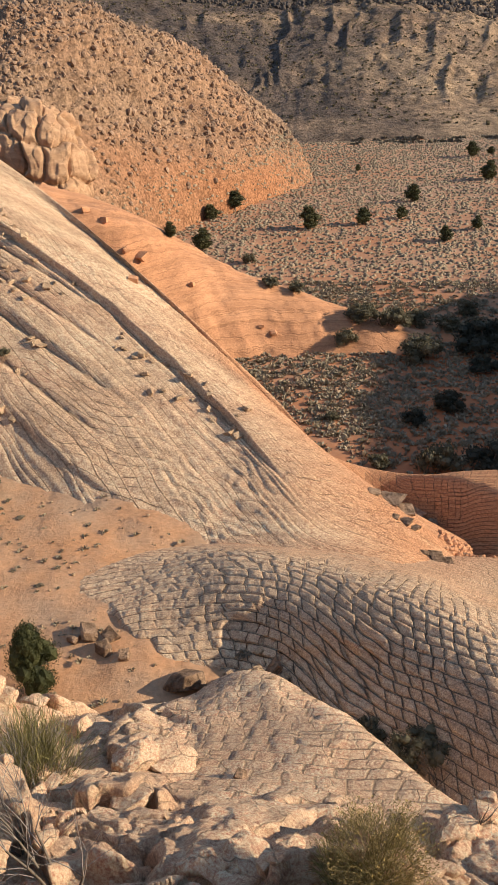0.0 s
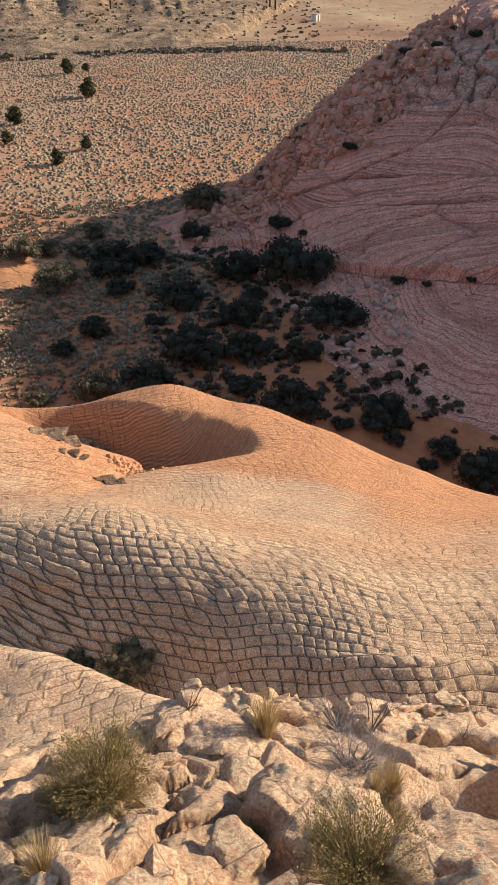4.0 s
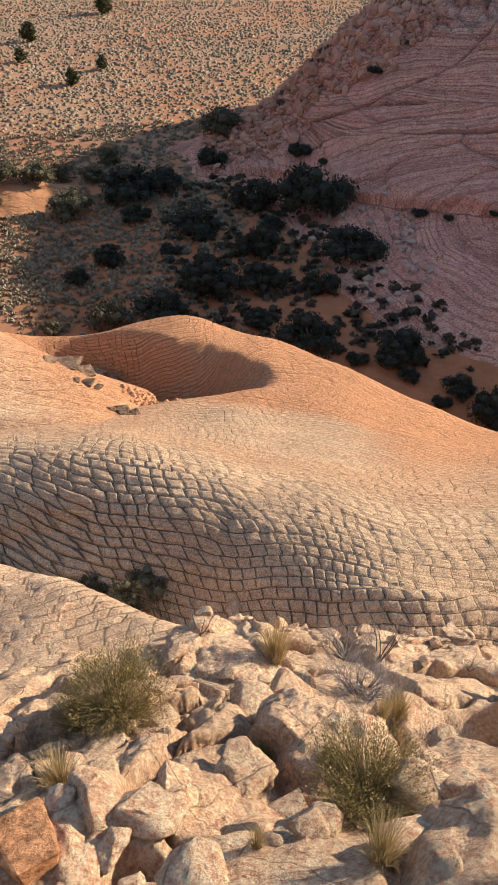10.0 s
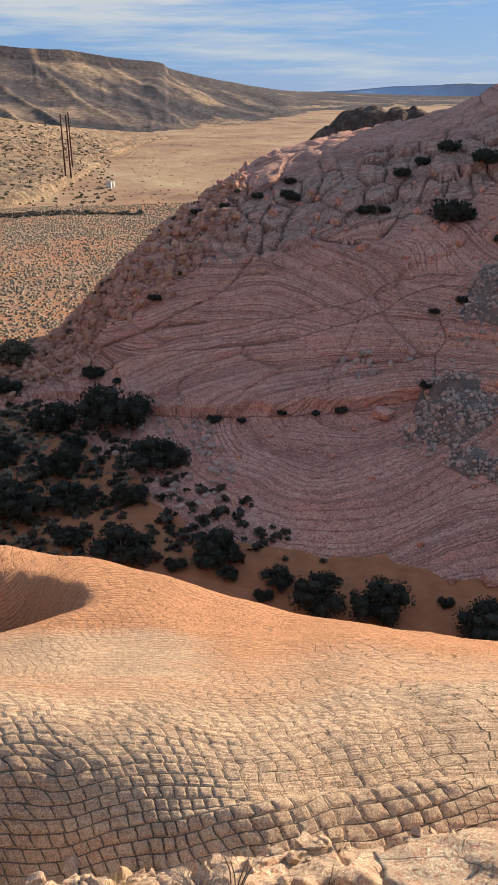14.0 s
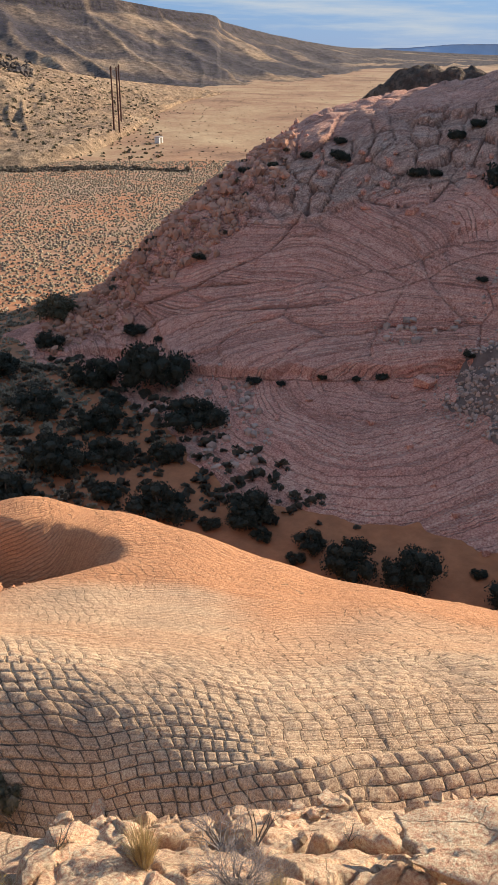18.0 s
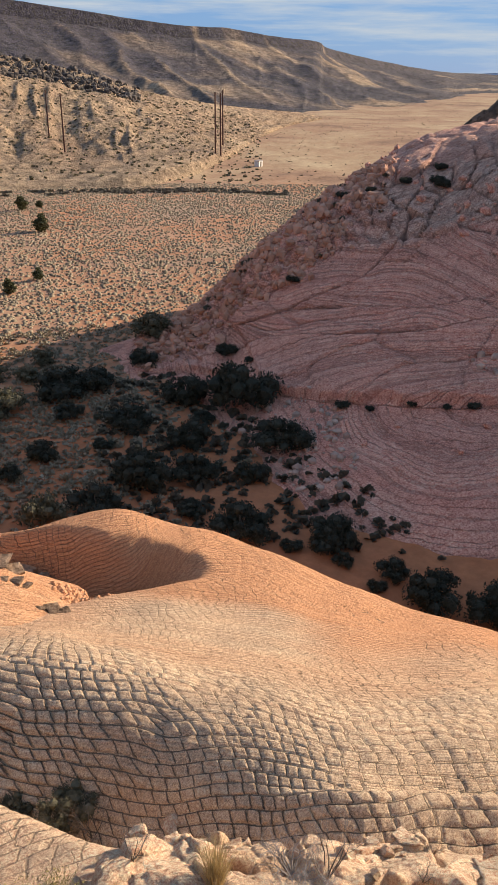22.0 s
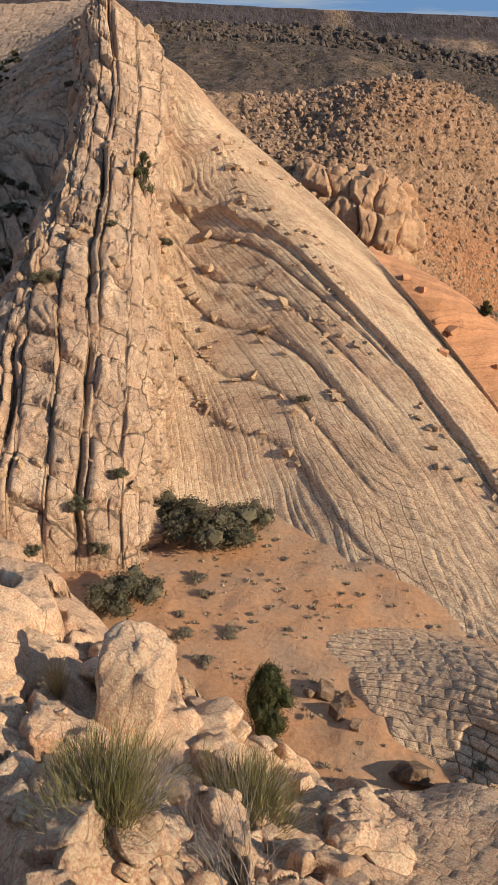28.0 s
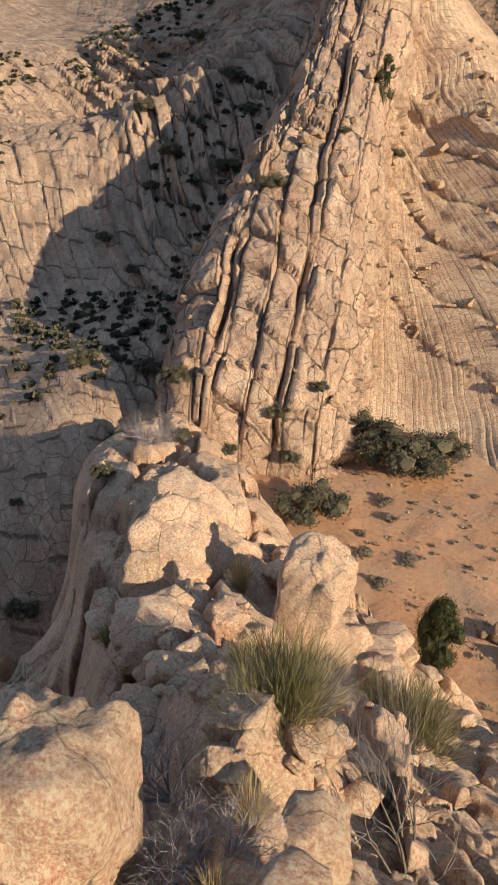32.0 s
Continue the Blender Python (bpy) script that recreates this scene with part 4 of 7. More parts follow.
# ---- orange dune ridge in the valley ----
dune = loft([
    [(-16, 62, -27.5), (-9, 62, -27.5), (-1, 66, -27.5), (6, 69, -27.4), (13.5, 70, -27.3)],
    [(-15, 68, -19), (-9, 68, -20.5), (-1, 70, -22.5), (6, 72, -24.7), (13.5, 71.5, -26.9)],
    [(-13.5, 74, -12.5), (-9, 74, -14.3), (-1, 76, -20), (6, 75.5, -24.0), (13.5, 73.5, -26.8)],
    [(-12.5, 82, -14), (-8, 84, -18), (-1, 84, -24), (6, 80, -26.5), (13.5, 76, -27.4)],
    [(-12, 92, -28), (-7, 94, -28), (-1, 90, -28), (6, 85, -28), (13.5, 78, -28)],
], 190, 110)
a_, b_ = lengths(dune)
x_, y_ = dune[..., 0], dune[..., 1]
warp = fbm(x_ * 0.08, y_ * 0.08, 91, 3)
dune = dune + normals(dune) * (1 - step(8, 12, np.degrees(np.arctan2(x_, y_))))[..., None] * (1.0 * warp + 0.04 * np.abs(np.sin(b_ * 2.2 + 5 * warp)) + 0.15 * fbm(x_ * 0.6, y_ * 0.6, 92, 3))[..., None]
setting("orange_dune_ridge", grid_mesh("orange_dune_ridge", dune, {"bed": b_ * 0.6 + warp, "tone": np.clip(0.5 + 0.4 * warp, 0, 1)}), rock_dune, "smooth orange sandstone ridge sloping into the valley")

# ---- boulder hill ----
bould = loft([
    [(-32, 84, -29), (-20, 86, -29), (-10.6, 98, -29), (-3, 126, -29), (6, 158, -29)],
    [(-30, 92, -21), (-20, 96, -19), (-10.8, 108, -18), (-3, 130, -20), (5.0, 165, -23)],
    [(-30, 105, -12), (-20, 108, -10), (-11, 118, -8), (-3.6, 140, -12), (4.0, 172, -19.5)],
    [(-30, 125, 0), (-20, 125, -2), (-10.5, 130, 1), (-4, 148, -4.5), (3.6, 178, -18.4)],
    [(-30, 145, 3), (-19, 140, 2), (-10, 142, 3.2), (-4, 158, -1.8), (3.0, 186, -18.0)],
    [(-30, 175, -8), (-19, 170, -8), (-10, 168, -4), (-4, 176, -10), (3.0, 196, -24)],
    [(-30, 200, -30), (-19, 195, -30), (-10, 190, -30), (-4, 195, -30), (3.0, 205, -30)],
], 310, 210)
a_, b_ = lengths(bould)
x_, y_ = bould[..., 0], bould[..., 1]
warp = fbm(x_ * 0.04, y_ * 0.04, 95, 3)
up_ = step(1.0, 2.2, np.linspace(0, 6, 210)[:, None] + 0.8 * warp)
f_, r1, r2, cx, cy = cells(a_ / 2.2 + warp, b_ / 2.6 + warp, 96, 1.0)
f2, q1, q2, _, _ = cells(a_ / 1.3, b_ / 1.1, 97, 1.0)
bould = bould + normals(bould) * ((0.1 + 0.9 * up_) * (step(0, 0.25, f_) * (0.8 * (r1 - 0.4) + 1.0 * (r2 - 0.5) * cy + 0.8 * (r1 - 0.5) * cx) + 0.45 * (q1 - 0.4) * step(0, 0.25, f2)) + 1.5 * warp)[..., None]
setting("boulder_hill", grid_mesh("boulder_hill", bould, {"tone": np.clip(0.45 * warp - 0.1 + 0.8 * (1 - up_), 0, 1), "joint": 0.5 * up_ * (1 - step(0, 0.16, f_))}), rock_rubble, "rounded hill covered in tan sandstone rubble")

# ---- orange outcrop at the foot of the boulder hill ----
crop = loft([
    [(-18.8, 106, -22), (-16.4, 104, -22), (-13.8, 102.5, -23), (-11.4, 102, -24), (-9.4, 105, -25)],
    [(-18.6, 107, -16.5), (-16.4, 105.2, -16.5), (-13.8, 104, -17), (-11.4, 103.6, -18), (-9.6, 106, -20)],
    [(-18.4, 108, -11), (-16.4, 106.6, -10), (-13.8, 105.4, -10.6), (-11.4, 105.4, -12), (-9.8, 108, -16)],
    [(-18.2, 112, -8), (-16.4, 111, -7.2), (-13.8, 110, -7.8), (-11.4, 110, -9), (-10.0, 112, -14)],
    [(-18.2, 120, -10), (-16.4, 120, -9), (-13.8, 119, -9), (-11.4, 119, -11), (-10.2, 119, -15)],
], 220, 150)
a_, b_ = lengths(crop)
x_, y_ = crop[..., 0], crop[..., 1]
f_, r1, r2, cx, cy = bricks(a_ / 2.6 + 0.3 * fbm(b_ * 0.3, a_ * 0.2, 98, 2), b_ / 4.2 + 0.15 * fbm(a_ * 0.4, b_ * 0.1, 92, 2), 99)
f2, q1, q2, dx_, dy_ = cells(a_ / 1.0, b_ / 1.5, 100, 0.9)
foot = step(3.0, 6.0, b_)
crop = crop + normals(crop) * (foot * (0.8 * np.clip(f_ / 0.16, 0, 1) ** 0.6 + 1.5 * (r1 - 0.5) + 1.2 * (r2 - 0.5) * cx) + foot * step(0, 0.15, f2) * (0.35 * (q1 - 0.4) + 0.3 * (q2 - 0.5) * dx_) + 0.15 * fbm(x_ * 0.8, y_ * 0.8, 94, 3))[..., None]
setting("orange_outcrop", grid_mesh("orange_outcrop", crop, {"bed": b_ * 0.5, "tone": 1 - 0.65 * step(4, 8, b_ + 1.5 * fbm(a_ * 0.3, b_ * 0.3, 93))}), rock_near, "outcrop of tan and orange sandstone pillars")

# ---- benches and mesas ----
bench = loft([
    [(-60, 205, -29), (-35, 205, -29), (-16, 205, -29), (0, 206, -29), (9, 208, -29), (18, 211, -29), (27, 236, -28), (34, 400, -28)],
    [(-60, 212, -24), (-35, 212, -24), (-16, 212, -24), (0, 216, -26), (9, 218, -26), (18, 221, -26.5), (27, 246, -24), (34, 430, -23.5)],
    [(-60, 260, -6), (-35, 260, -6), (-16, 260, -8), (0, 260, -16), (9, 265, -17), (18, 275, -19), (27, 290, -21), (36, 470, -22)],
    [(-60, 330, 16), (-35, 330, 16), (-16, 330, 14), (0, 330, 0), (9, 335, -1), (18, 350, -5), (27, 360, -16.5), (36, 500, -23)],
    [(-60, 376, 30), (-35, 376, 27), (-16, 376, 26), (0, 376, 8.6), (9, 386, 8.0), (18, 396, 0.5), (27, 406, -13.0), (36, 536, -23)],
    [(-60, 382, 36), (-35, 382, 32), (-16, 382, 31), (0, 382, 12.8), (9, 392, 11.4), (18, 402, 3.6), (27, 410, -11.4), (36, 540, -23)],
    [(-60, 470, 36), (-35, 470, 32), (-16, 470, 31), (0, 470, 6), (9, 470, 3), (18, 480, -8), (27, 480, -19), (36, 600, -24)],
], 520, 150, True)
u_ = np.linspace(0, 1, 520)[None, :] * np.ones((150, 1))
v_ = np.linspace(0, 6, 150)[:, None] * np.ones((1, 520))
a_, b_ = lengths(bench)
a_ = np.arctan2(bench[..., 0], bench[..., 1]) * 300
gully = 0.6 * np.abs(value(a_ / 13 + 0.7 * value(a_ / 30, b_ / 40, 101), b_ / 150, 102)) + 0.6 * np.abs(value(a_ / 5.5 + 0.6 * value(a_ / 9, b_ / 20, 107), b_ / 60, 103))
flank = step(1.0, 2.2, v_) * (1 - step(3.2, 4.2, v_))
rim = step(3.9, 4.4, v_) * (1 - step(0.58, 0.72, u_))
f_, r1, r2, _, _ = cells(a_ / 6, b_ / 5, 105, 1.0)
bench[..., 2] += flank * (1.8 - 3.6 * gully) * (1 - 0.7 * step(0.72, 0.9, u_)) + 0.8 * fbm(a_ / 5, b_ / 5, 104, 3) * flank + rim * (1 - step(5.2, 5.6, v_)) * (r1 - 0.5) * 2.0
bench_dark = np.clip(0.62 + 0.4 * (1 - step(0.42, 0.56, u_)) + 0.6 * rim + 0.5 * fbm(a_ / 30, b_ / 18, 106) - 0.9 * step(0.50, 0.76, u_), 0, 1)
setting("mesa_bench", grid_mesh("mesa_bench", bench, {"dark": bench_dark}), mesa_soil, "dark scrubby talus bench below the mesa", "hillside")
MESA_AZ = (-90, -50, -23, -6, 1.2, 7.4, 16.2, 26, 29.6, 32.4, 35.4, 36.4, 39.9, 43.5, 46, 53, 60)
MESA_EL = (6.5, 6.4, 6.0, 5.4, 5.0, 4.65, 3.97, 2.8, 2.62, 2.2, 1.88, 1.45, 0.73, 0.19, 0.08, -0.22, -0.3)
MESA_R = (706, 706, 706, 740, 800, 830, 860, 900, 930, 960, 1010, 1060, 1200, 1450, 1900, 2300, 2500)
MESA_FOOT = (470, 470, 470, 470, 480, 480, 480, 480, 480, 470, 470, 480, 540, 620, 900, 1300, 1500)


def mesa_row(share, drop_):
    """A line along the mesa: its share of the way from foot to rim, and of the height."""
    return [(a, f0 + share * (r - f0), -24 + drop_ * (r * math.tan(radians(e)) + 24)) for a, e, r, f0 in zip(MESA_AZ, MESA_EL, MESA_R, MESA_FOOT)]


MESA_ROWS = np.concatenate([np.linspace(0, 4.05, 120), np.linspace(4.1, 5, 6)])
mesa = loft([mesa_row(-0.02, -0.04), mesa_row(0.22, 0.08), mesa_row(0.6, 0.36), mesa_row(0.975, 0.84), mesa_row(1.0, 1.0), mesa_row(1.7, 1.0)], 620, MESA_ROWS, True)
v_ = MESA_ROWS[:, None] * np.ones((1, 620))
a_, b_ = lengths(mesa)
a_ = np.arctan2(mesa[..., 0], mesa[..., 1]) * 850
gully = np.abs(value(a_ / 38 + b_ / 90 + 0.7 * value(a_ / 90, b_ / 120, 111), b_ / 300, 112)) + 0.6 * np.abs(value(a_ / 14 + 0.5 * value(a_ / 25, b_ / 60, 117), b_ / 200, 113))
spur = (np.abs(value(a_ / 34 + b_ / 120 + 0.4 * value(a_ / 80, b_ / 120, 108), b_ / 900, 109)))
flank = step(0.2, 1.4, v_) * (1 - step(2.7, 3.15, v_))
mesa[..., 2] += flank * (2.0 - 5 * spur - 2.5 * gully) + 0.8 * fbm(a_ / 14, b_ / 14, 114, 3) * flank + 0.35 * fbm(a_ / 25, b_ / 20, 115, 3) * step(3.8, 4.0, v_)
mesa_dark = np.clip(1.0 + 0.6 * step(2.9, 3.0, v_) + 0.7 * fbm(a_ / 60 + b_ / 90, b_ / 90, 116) - 0.55 * (1 - step(0.03, 0.22, spur)) * step(0.2, 0.6, value(a_ / 70, b_ / 90, 118) + 0.6) - 0.9 * (1 - step(0.5, 1.3, v_)), 0, 1)
setting("mesa", grid_mesh("mesa", mesa, {"dark": mesa_dark}), far_soil, "long flat-topped mesa with dark cliff rim", "mesa")

knoll = loft([
    by_heading((205, 200, 200, 205, 210), (-27, -26, -26, -26, -27), (42, 45, 48, 52, 57)),
    by_heading((210, 207, 208, 212, 216), (-22, -14, -7.5, -8, -13), (42.6, 45.2, 48, 52, 56)),
    by_heading((216, 214, 216, 220, 222), (-17, -11.2, -5.4, -5.6, -9), (43.2, 45.4, 48, 52, 56)),
    by_heading((235, 235, 235, 235, 240), (-27, -26, -26, -26, -27), (43, 46, 49, 52, 57)),
], 120, 60)
knoll[..., 2] += 0.9 * fbm(knoll[..., 0] * 0.35, knoll[..., 1] * 0.35, 122, 4)
setting("dark_knoll", grid_mesh("dark_knoll", knoll, {"dark": 0.8 + 0 * knoll[..., 0]}), mesa_soil, "dark rocky knoll behind the red hill", "hill")

# the haze of distance is painted as a pale blue base colour
haze_tinted_rock, bn, bl, bb = material("hazy_blue_distance", 1.0)
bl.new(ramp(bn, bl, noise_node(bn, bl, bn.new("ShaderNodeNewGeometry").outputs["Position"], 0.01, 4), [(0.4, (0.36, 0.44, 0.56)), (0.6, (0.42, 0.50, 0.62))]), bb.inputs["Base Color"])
distant = loft([
    [(28, 4300, -40), (40, 4300, -40), (50, 4300, -40), (60, 4300, -40), (80, 4300, -40)],
    [(28, 4360, -10), (40, 4360, -6), (47, 4360, 5), (54, 4360, 28), (80, 4360, 40)],
    [(28, 4380, -8), (40, 4380, -2), (47, 4380, 10), (54, 4380, 34), (80, 4380, 48)],
    [(28, 4550, -8), (40, 4550, -2), (47, 4550, 10), (54, 4550, 34), (80, 4550, 48)],
], 160, 24)
distant[..., 2] += 3 * fbm(distant[..., 0] / 120, distant[..., 1] / 120, 121, 3)
setting("far_mesa", grid_mesh("far_mesa", distant), haze_tinted_rock, "low mesa on the horizon, distance haze painted into its blue colour", "mesa")

# ---- things: helpers ----
rng = np.random.default_rng(7)
bpy.context.view_layer.update()
graph = bpy.context.evaluated_depsgraph_get()


def drop(x, y):
    """The height of the rock or soil at a place."""
    hit, place, normal, _, _, _ = scene.ray_cast(graph, Vector((x, y, 90)), Vector((0, 0, -1)))
    return place.z if hit else -27.0


def mesh_of(name, verts, faces, mat, flat=False):
    m = bpy.data.meshes.new(name)
    m.from_pydata(np.asarray(verts, float).tolist(), [], [list(map(int, f)) for f in faces])
    if not flat:
        m.polygons.foreach_set("use_smooth", np.ones(len(m.polygons), bool))
    m.materials.append(mat)
    return m


def part(name, mesh, parent, label="", kind=""):
    ob = new(name, mesh)
    ob.parent = parent
    return tagged(ob, label, kind=kind)


def plain_material(name, a, b_, scale=6.0, rough=0.8, island=0.0):
    m, n, l, b = material(name, rough)
    geo = n.new("ShaderNodeNewGeometry")
    f = noise_node(n, l, geo.outputs["Position"], scale, 4)
    c = ramp(n, l, f, [(0.35, a), (0.65, b_)])
    if island:
        c = mix(n, l, island, c, ramp(n, l, geo.outputs["Random Per Island"], [(0.0, a), (1.0, b_)]))
    l.new(c, b.inputs["Base Color"])
    return m


def leaf_material(name, a, b_):
    """Thin leaves that let a little light through."""
    m, n, l, b = material(name, 0.7)
    geo = n.new("ShaderNodeNewGeometry")
    c = ramp(n, l, geo.outputs["Random Per Island"], [(0.0, a), (1.0, b_)])
    l.new(c, b.inputs["Base Color"])
    soft_ = n.new("ShaderNodeBsdfTranslucent")
    l.new(c, soft_.inputs["Color"])
    add = n.new("ShaderNodeMixShader")
    add.inputs[0].default_value = 0.2
    l.new(b.outputs[0], add.inputs[1])
    l.new(soft_.outputs[0], add.inputs[2])
    l.new(add.outputs[0], n["Material Output"].inputs["Surface"])
    return m


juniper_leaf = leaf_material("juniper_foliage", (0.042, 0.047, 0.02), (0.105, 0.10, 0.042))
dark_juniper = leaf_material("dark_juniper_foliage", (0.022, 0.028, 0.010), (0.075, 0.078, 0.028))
# leaves of the bushes in the hill's shade, with shade darkened into the colour
shaded_scrub_leaf = leaf_material("shaded_scrub_foliage", (0.024, 0.028, 0.018), (0.065, 0.062, 0.042))
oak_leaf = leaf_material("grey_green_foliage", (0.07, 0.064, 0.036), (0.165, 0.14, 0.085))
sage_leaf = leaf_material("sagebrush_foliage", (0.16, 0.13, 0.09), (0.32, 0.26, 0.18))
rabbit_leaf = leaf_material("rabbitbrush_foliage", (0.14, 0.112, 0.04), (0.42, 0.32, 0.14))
flower = leaf_material("dry_yellow_flowers", (0.45, 0.33, 0.10), (0.6, 0.46, 0.2))
straw = leaf_material("dry_straw", (0.34, 0.25, 0.11), (0.55, 0.42, 0.22))
grass_blade = leaf_material("green_grass", (0.15, 0.15, 0.05), (0.30, 0.27, 0.11))
ephedra_stem = leaf_material("green_stems", (0.10, 0.10, 0.035), (0.30, 0.255, 0.11))
bark = plain_material("grey_brown_bark", (0.10, 0.075, 0.055), (0.2, 0.16, 0.125), 14, 0.9)
dead_wood = plain_material("dead_grey_wood", (0.20, 0.17, 0.16), (0.46, 0.40, 0.38), 20, 0.85, 0.5)
twig_wood = plain_material("grey_brown_twigs", (0.15, 0.125, 0.11), (0.30, 0.26, 0.235), 20, 0.85, 0.5)
pole_wood = plain_material("dark_red_brown_timber", (0.07, 0.03, 0.022), (0.12, 0.055, 0.04), 3, 0.8)
white_paint = plain_material("weathered_white_paint", (0.6, 0.57, 0.52), (0.75, 0.72, 0.68), 3, 0.7)
red_block = rock_material("fresh_orange_sandstone", (0.55, 0.29, 0.15), (0.46, 0.22, 0.11), ORANGE, 12, 1.2, 0.012)


def leaves(points, aim, length, width, rs, spread=0.8):
    """Diamond leaves at the points, pointing roughly along aim."""
    n = len(points)
    d = aim + spread * rs.normal(size=(n, 3))
    d /= np.linalg.norm(d, axis=1, keepdims=True)
    s = np.cross(d, rs.normal(size=(n, 3)))
    s /= np.linalg.norm(s, axis=1, keepdims=True)
    ln = (length * (0.6 + 0.8 * rs.random(n)))[:, None]
    wd = (width * (0.6 + 0.8 * rs.random(n)))[:, None]
    up = np.cross(d, s)
    v = np.stack([points - d * ln * 0.5, points + s * wd * 0.5 + up * wd * 0.2, points + d * ln * 0.5, points - s * wd * 0.5 + up * wd * 0.2], 1).reshape(-1, 3)
    return v, np.arange(4 * n).reshape(n, 4)


def blades(base, tip, width, rs, sag=0.15, pieces=3):
    """Curved tapering blades from base points to tips."""
    n = len(base)
    d = tip - base
    side = np.cross(d, rs.normal(size=(n, 3)))
    side /= np.maximum(np.linalg.norm(side, axis=1, keepdims=True), 1e-6)
    rows = []
    for k in range(pieces + 1):
        f = k / pieces
        mid = base + d * f
        mid = mid + np.array([0, 0, 1.0]) * (np.linalg.norm(d, axis=1)[:, None] * sag * math.sin(math.pi * f))
        w = width * (1 - 0.85 * f) * 0.5
        rows += [mid - side * w, mid + side * w]
    v = np.stack(rows, 1).reshape(-1, 3)
    m = 2 * (pieces + 1)
    f0 = np.array([[2 * k, 2 * k + 1, 2 * k + 3, 2 * k + 2] for k in range(pieces)])
    return v, (f0[None] + (np.arange(n) * m)[:, None, None]).reshape(-1, 4)


def tubes(segments, sides=4):
    """Tapered prisms, each (start, end, radius at start, radius at end)."""
    vs, fs = [], []
    for p, q, a, b_ in segments:
        p, q = np.asarray(p, float), np.asarray(q, float)
        d = q - p
        d = d / max(np.linalg.norm(d), 1e-6)
        s = np.cross(d, (0.31, 0.77, 0.55))
        s /= np.linalg.norm(s)
        t = np.cross(d, s)
        o = len(vs)
        for c, r in ((p, a), (q, b_)):
            for k in range(sides):
                w = 2 * math.pi * k / sides
                vs.append(c + r * (math.cos(w) * s + math.sin(w) * t))
        fs += [(o + k, o + (k + 1) % sides, o + sides + (k + 1) % sides, o + sides + k) for k in range(sides)]
    return vs, fs


def branch(rs, p, d, length, radius, depth, out, spread=0.55, forks=3, rise=0.1):
    """Grows crooked branches into out."""
    steps = 3 if depth > 1 else 2
    for k in range(steps):
        d = d + rs.normal(size=3) * 0.16 + np.array([0, 0, rise * 0.3])
        d = d / np.linalg.norm(d)
        q = p + d * length / steps
        r2 = radius * 0.8
        out.append((p, q, radius, r2))
        p, radius = q, r2
        if depth > 0 and k > 0:
            for _ in range(forks if k == steps - 1 else 1):
                e = d + rs.normal(size=3) * spread
                e[2] += rise
                branch(rs, p, e / np.linalg.norm(e), length * (0.55 + 0.25 * rs.random()), radius * 0.65, depth - 1, out, spread, forks, rise)


def ball(level):
    bm = bmesh.new()
    bmesh.ops.create_icosphere(bm, subdivisions=level, radius=1)
    v = np.array([p.co[:] for p in bm.verts])
    f = np.array([[p.index for p in face.verts] for face in bm.faces])
    bm.free()
    return v, f


def stone(rs, level=4, cuts=9, rounding=0.07, rough_=0.03, size=(1, 0.8, 0.6)):
    """A block of rock: a ball cut by planes, worn and pitted."""
    v, f = ball(level)
    for _ in range(cuts):
        d = rs.normal(size=3) * 0.35
        d[rs.integers(3)] += rs.choice((-1.0, 1.0))
        d /= np.linalg.norm(d)
        h = 0.45 + 0.3 * rs.random()
        over = np.maximum(v @ d - h, 0)
        v = v - (over * (1 - rounding))[:, None] * d
    n = v / np.maximum(np.linalg.norm(v, axis=1, keepdims=True), 1e-6)
    o = rs.random(3) * 50
    amount = 0.10 * fbm(v[:, 0] * 1.3 + o[0] + v[:, 2], v[:, 1] * 1.3 + o[1] - 0.7 * v[:, 2], 5, 3) + rough_ * fbm(v[:, 0] * 5 + o[2] + 2 * v[:, 2], v[:, 1] * 5 - 3 * v[:, 2], 6, 4)
    v = (v + n * amount[:, None]) * np.array(size)
    return v, f


# ---- plants, each built once and copied ----


def crown_points(rs, lobes, radius, n, squash=0.8):
    """Points near the skin of overlapping lobes, and the way out."""
    which = rs.integers(len(lobes), size=n)
    d = rs.normal(size=(n, 3))
    d /= np.linalg.norm(d, axis=1, keepdims=True)
    rr = radius[which] * (0.55 + 0.5 * rs.random(n) ** 0.6)
    p = lobes[which] + d * rr[:, None] * np.array([1, 1, squash])
    return p, d


def cores(rs, lobes, radius, squash=0.8):
    bv, bf = ball(1)
    vs = [bv * (r * 0.62 * (0.8 + 0.4 * rs.random((len(bv), 1)))) * np.array([1, 1, squash]) + c for c, r in zip(lobes, radius)]
    fs = [bf + k * len(bv) for k in range(len(lobes))]
    return np.concatenate(vs), np.concatenate(fs)


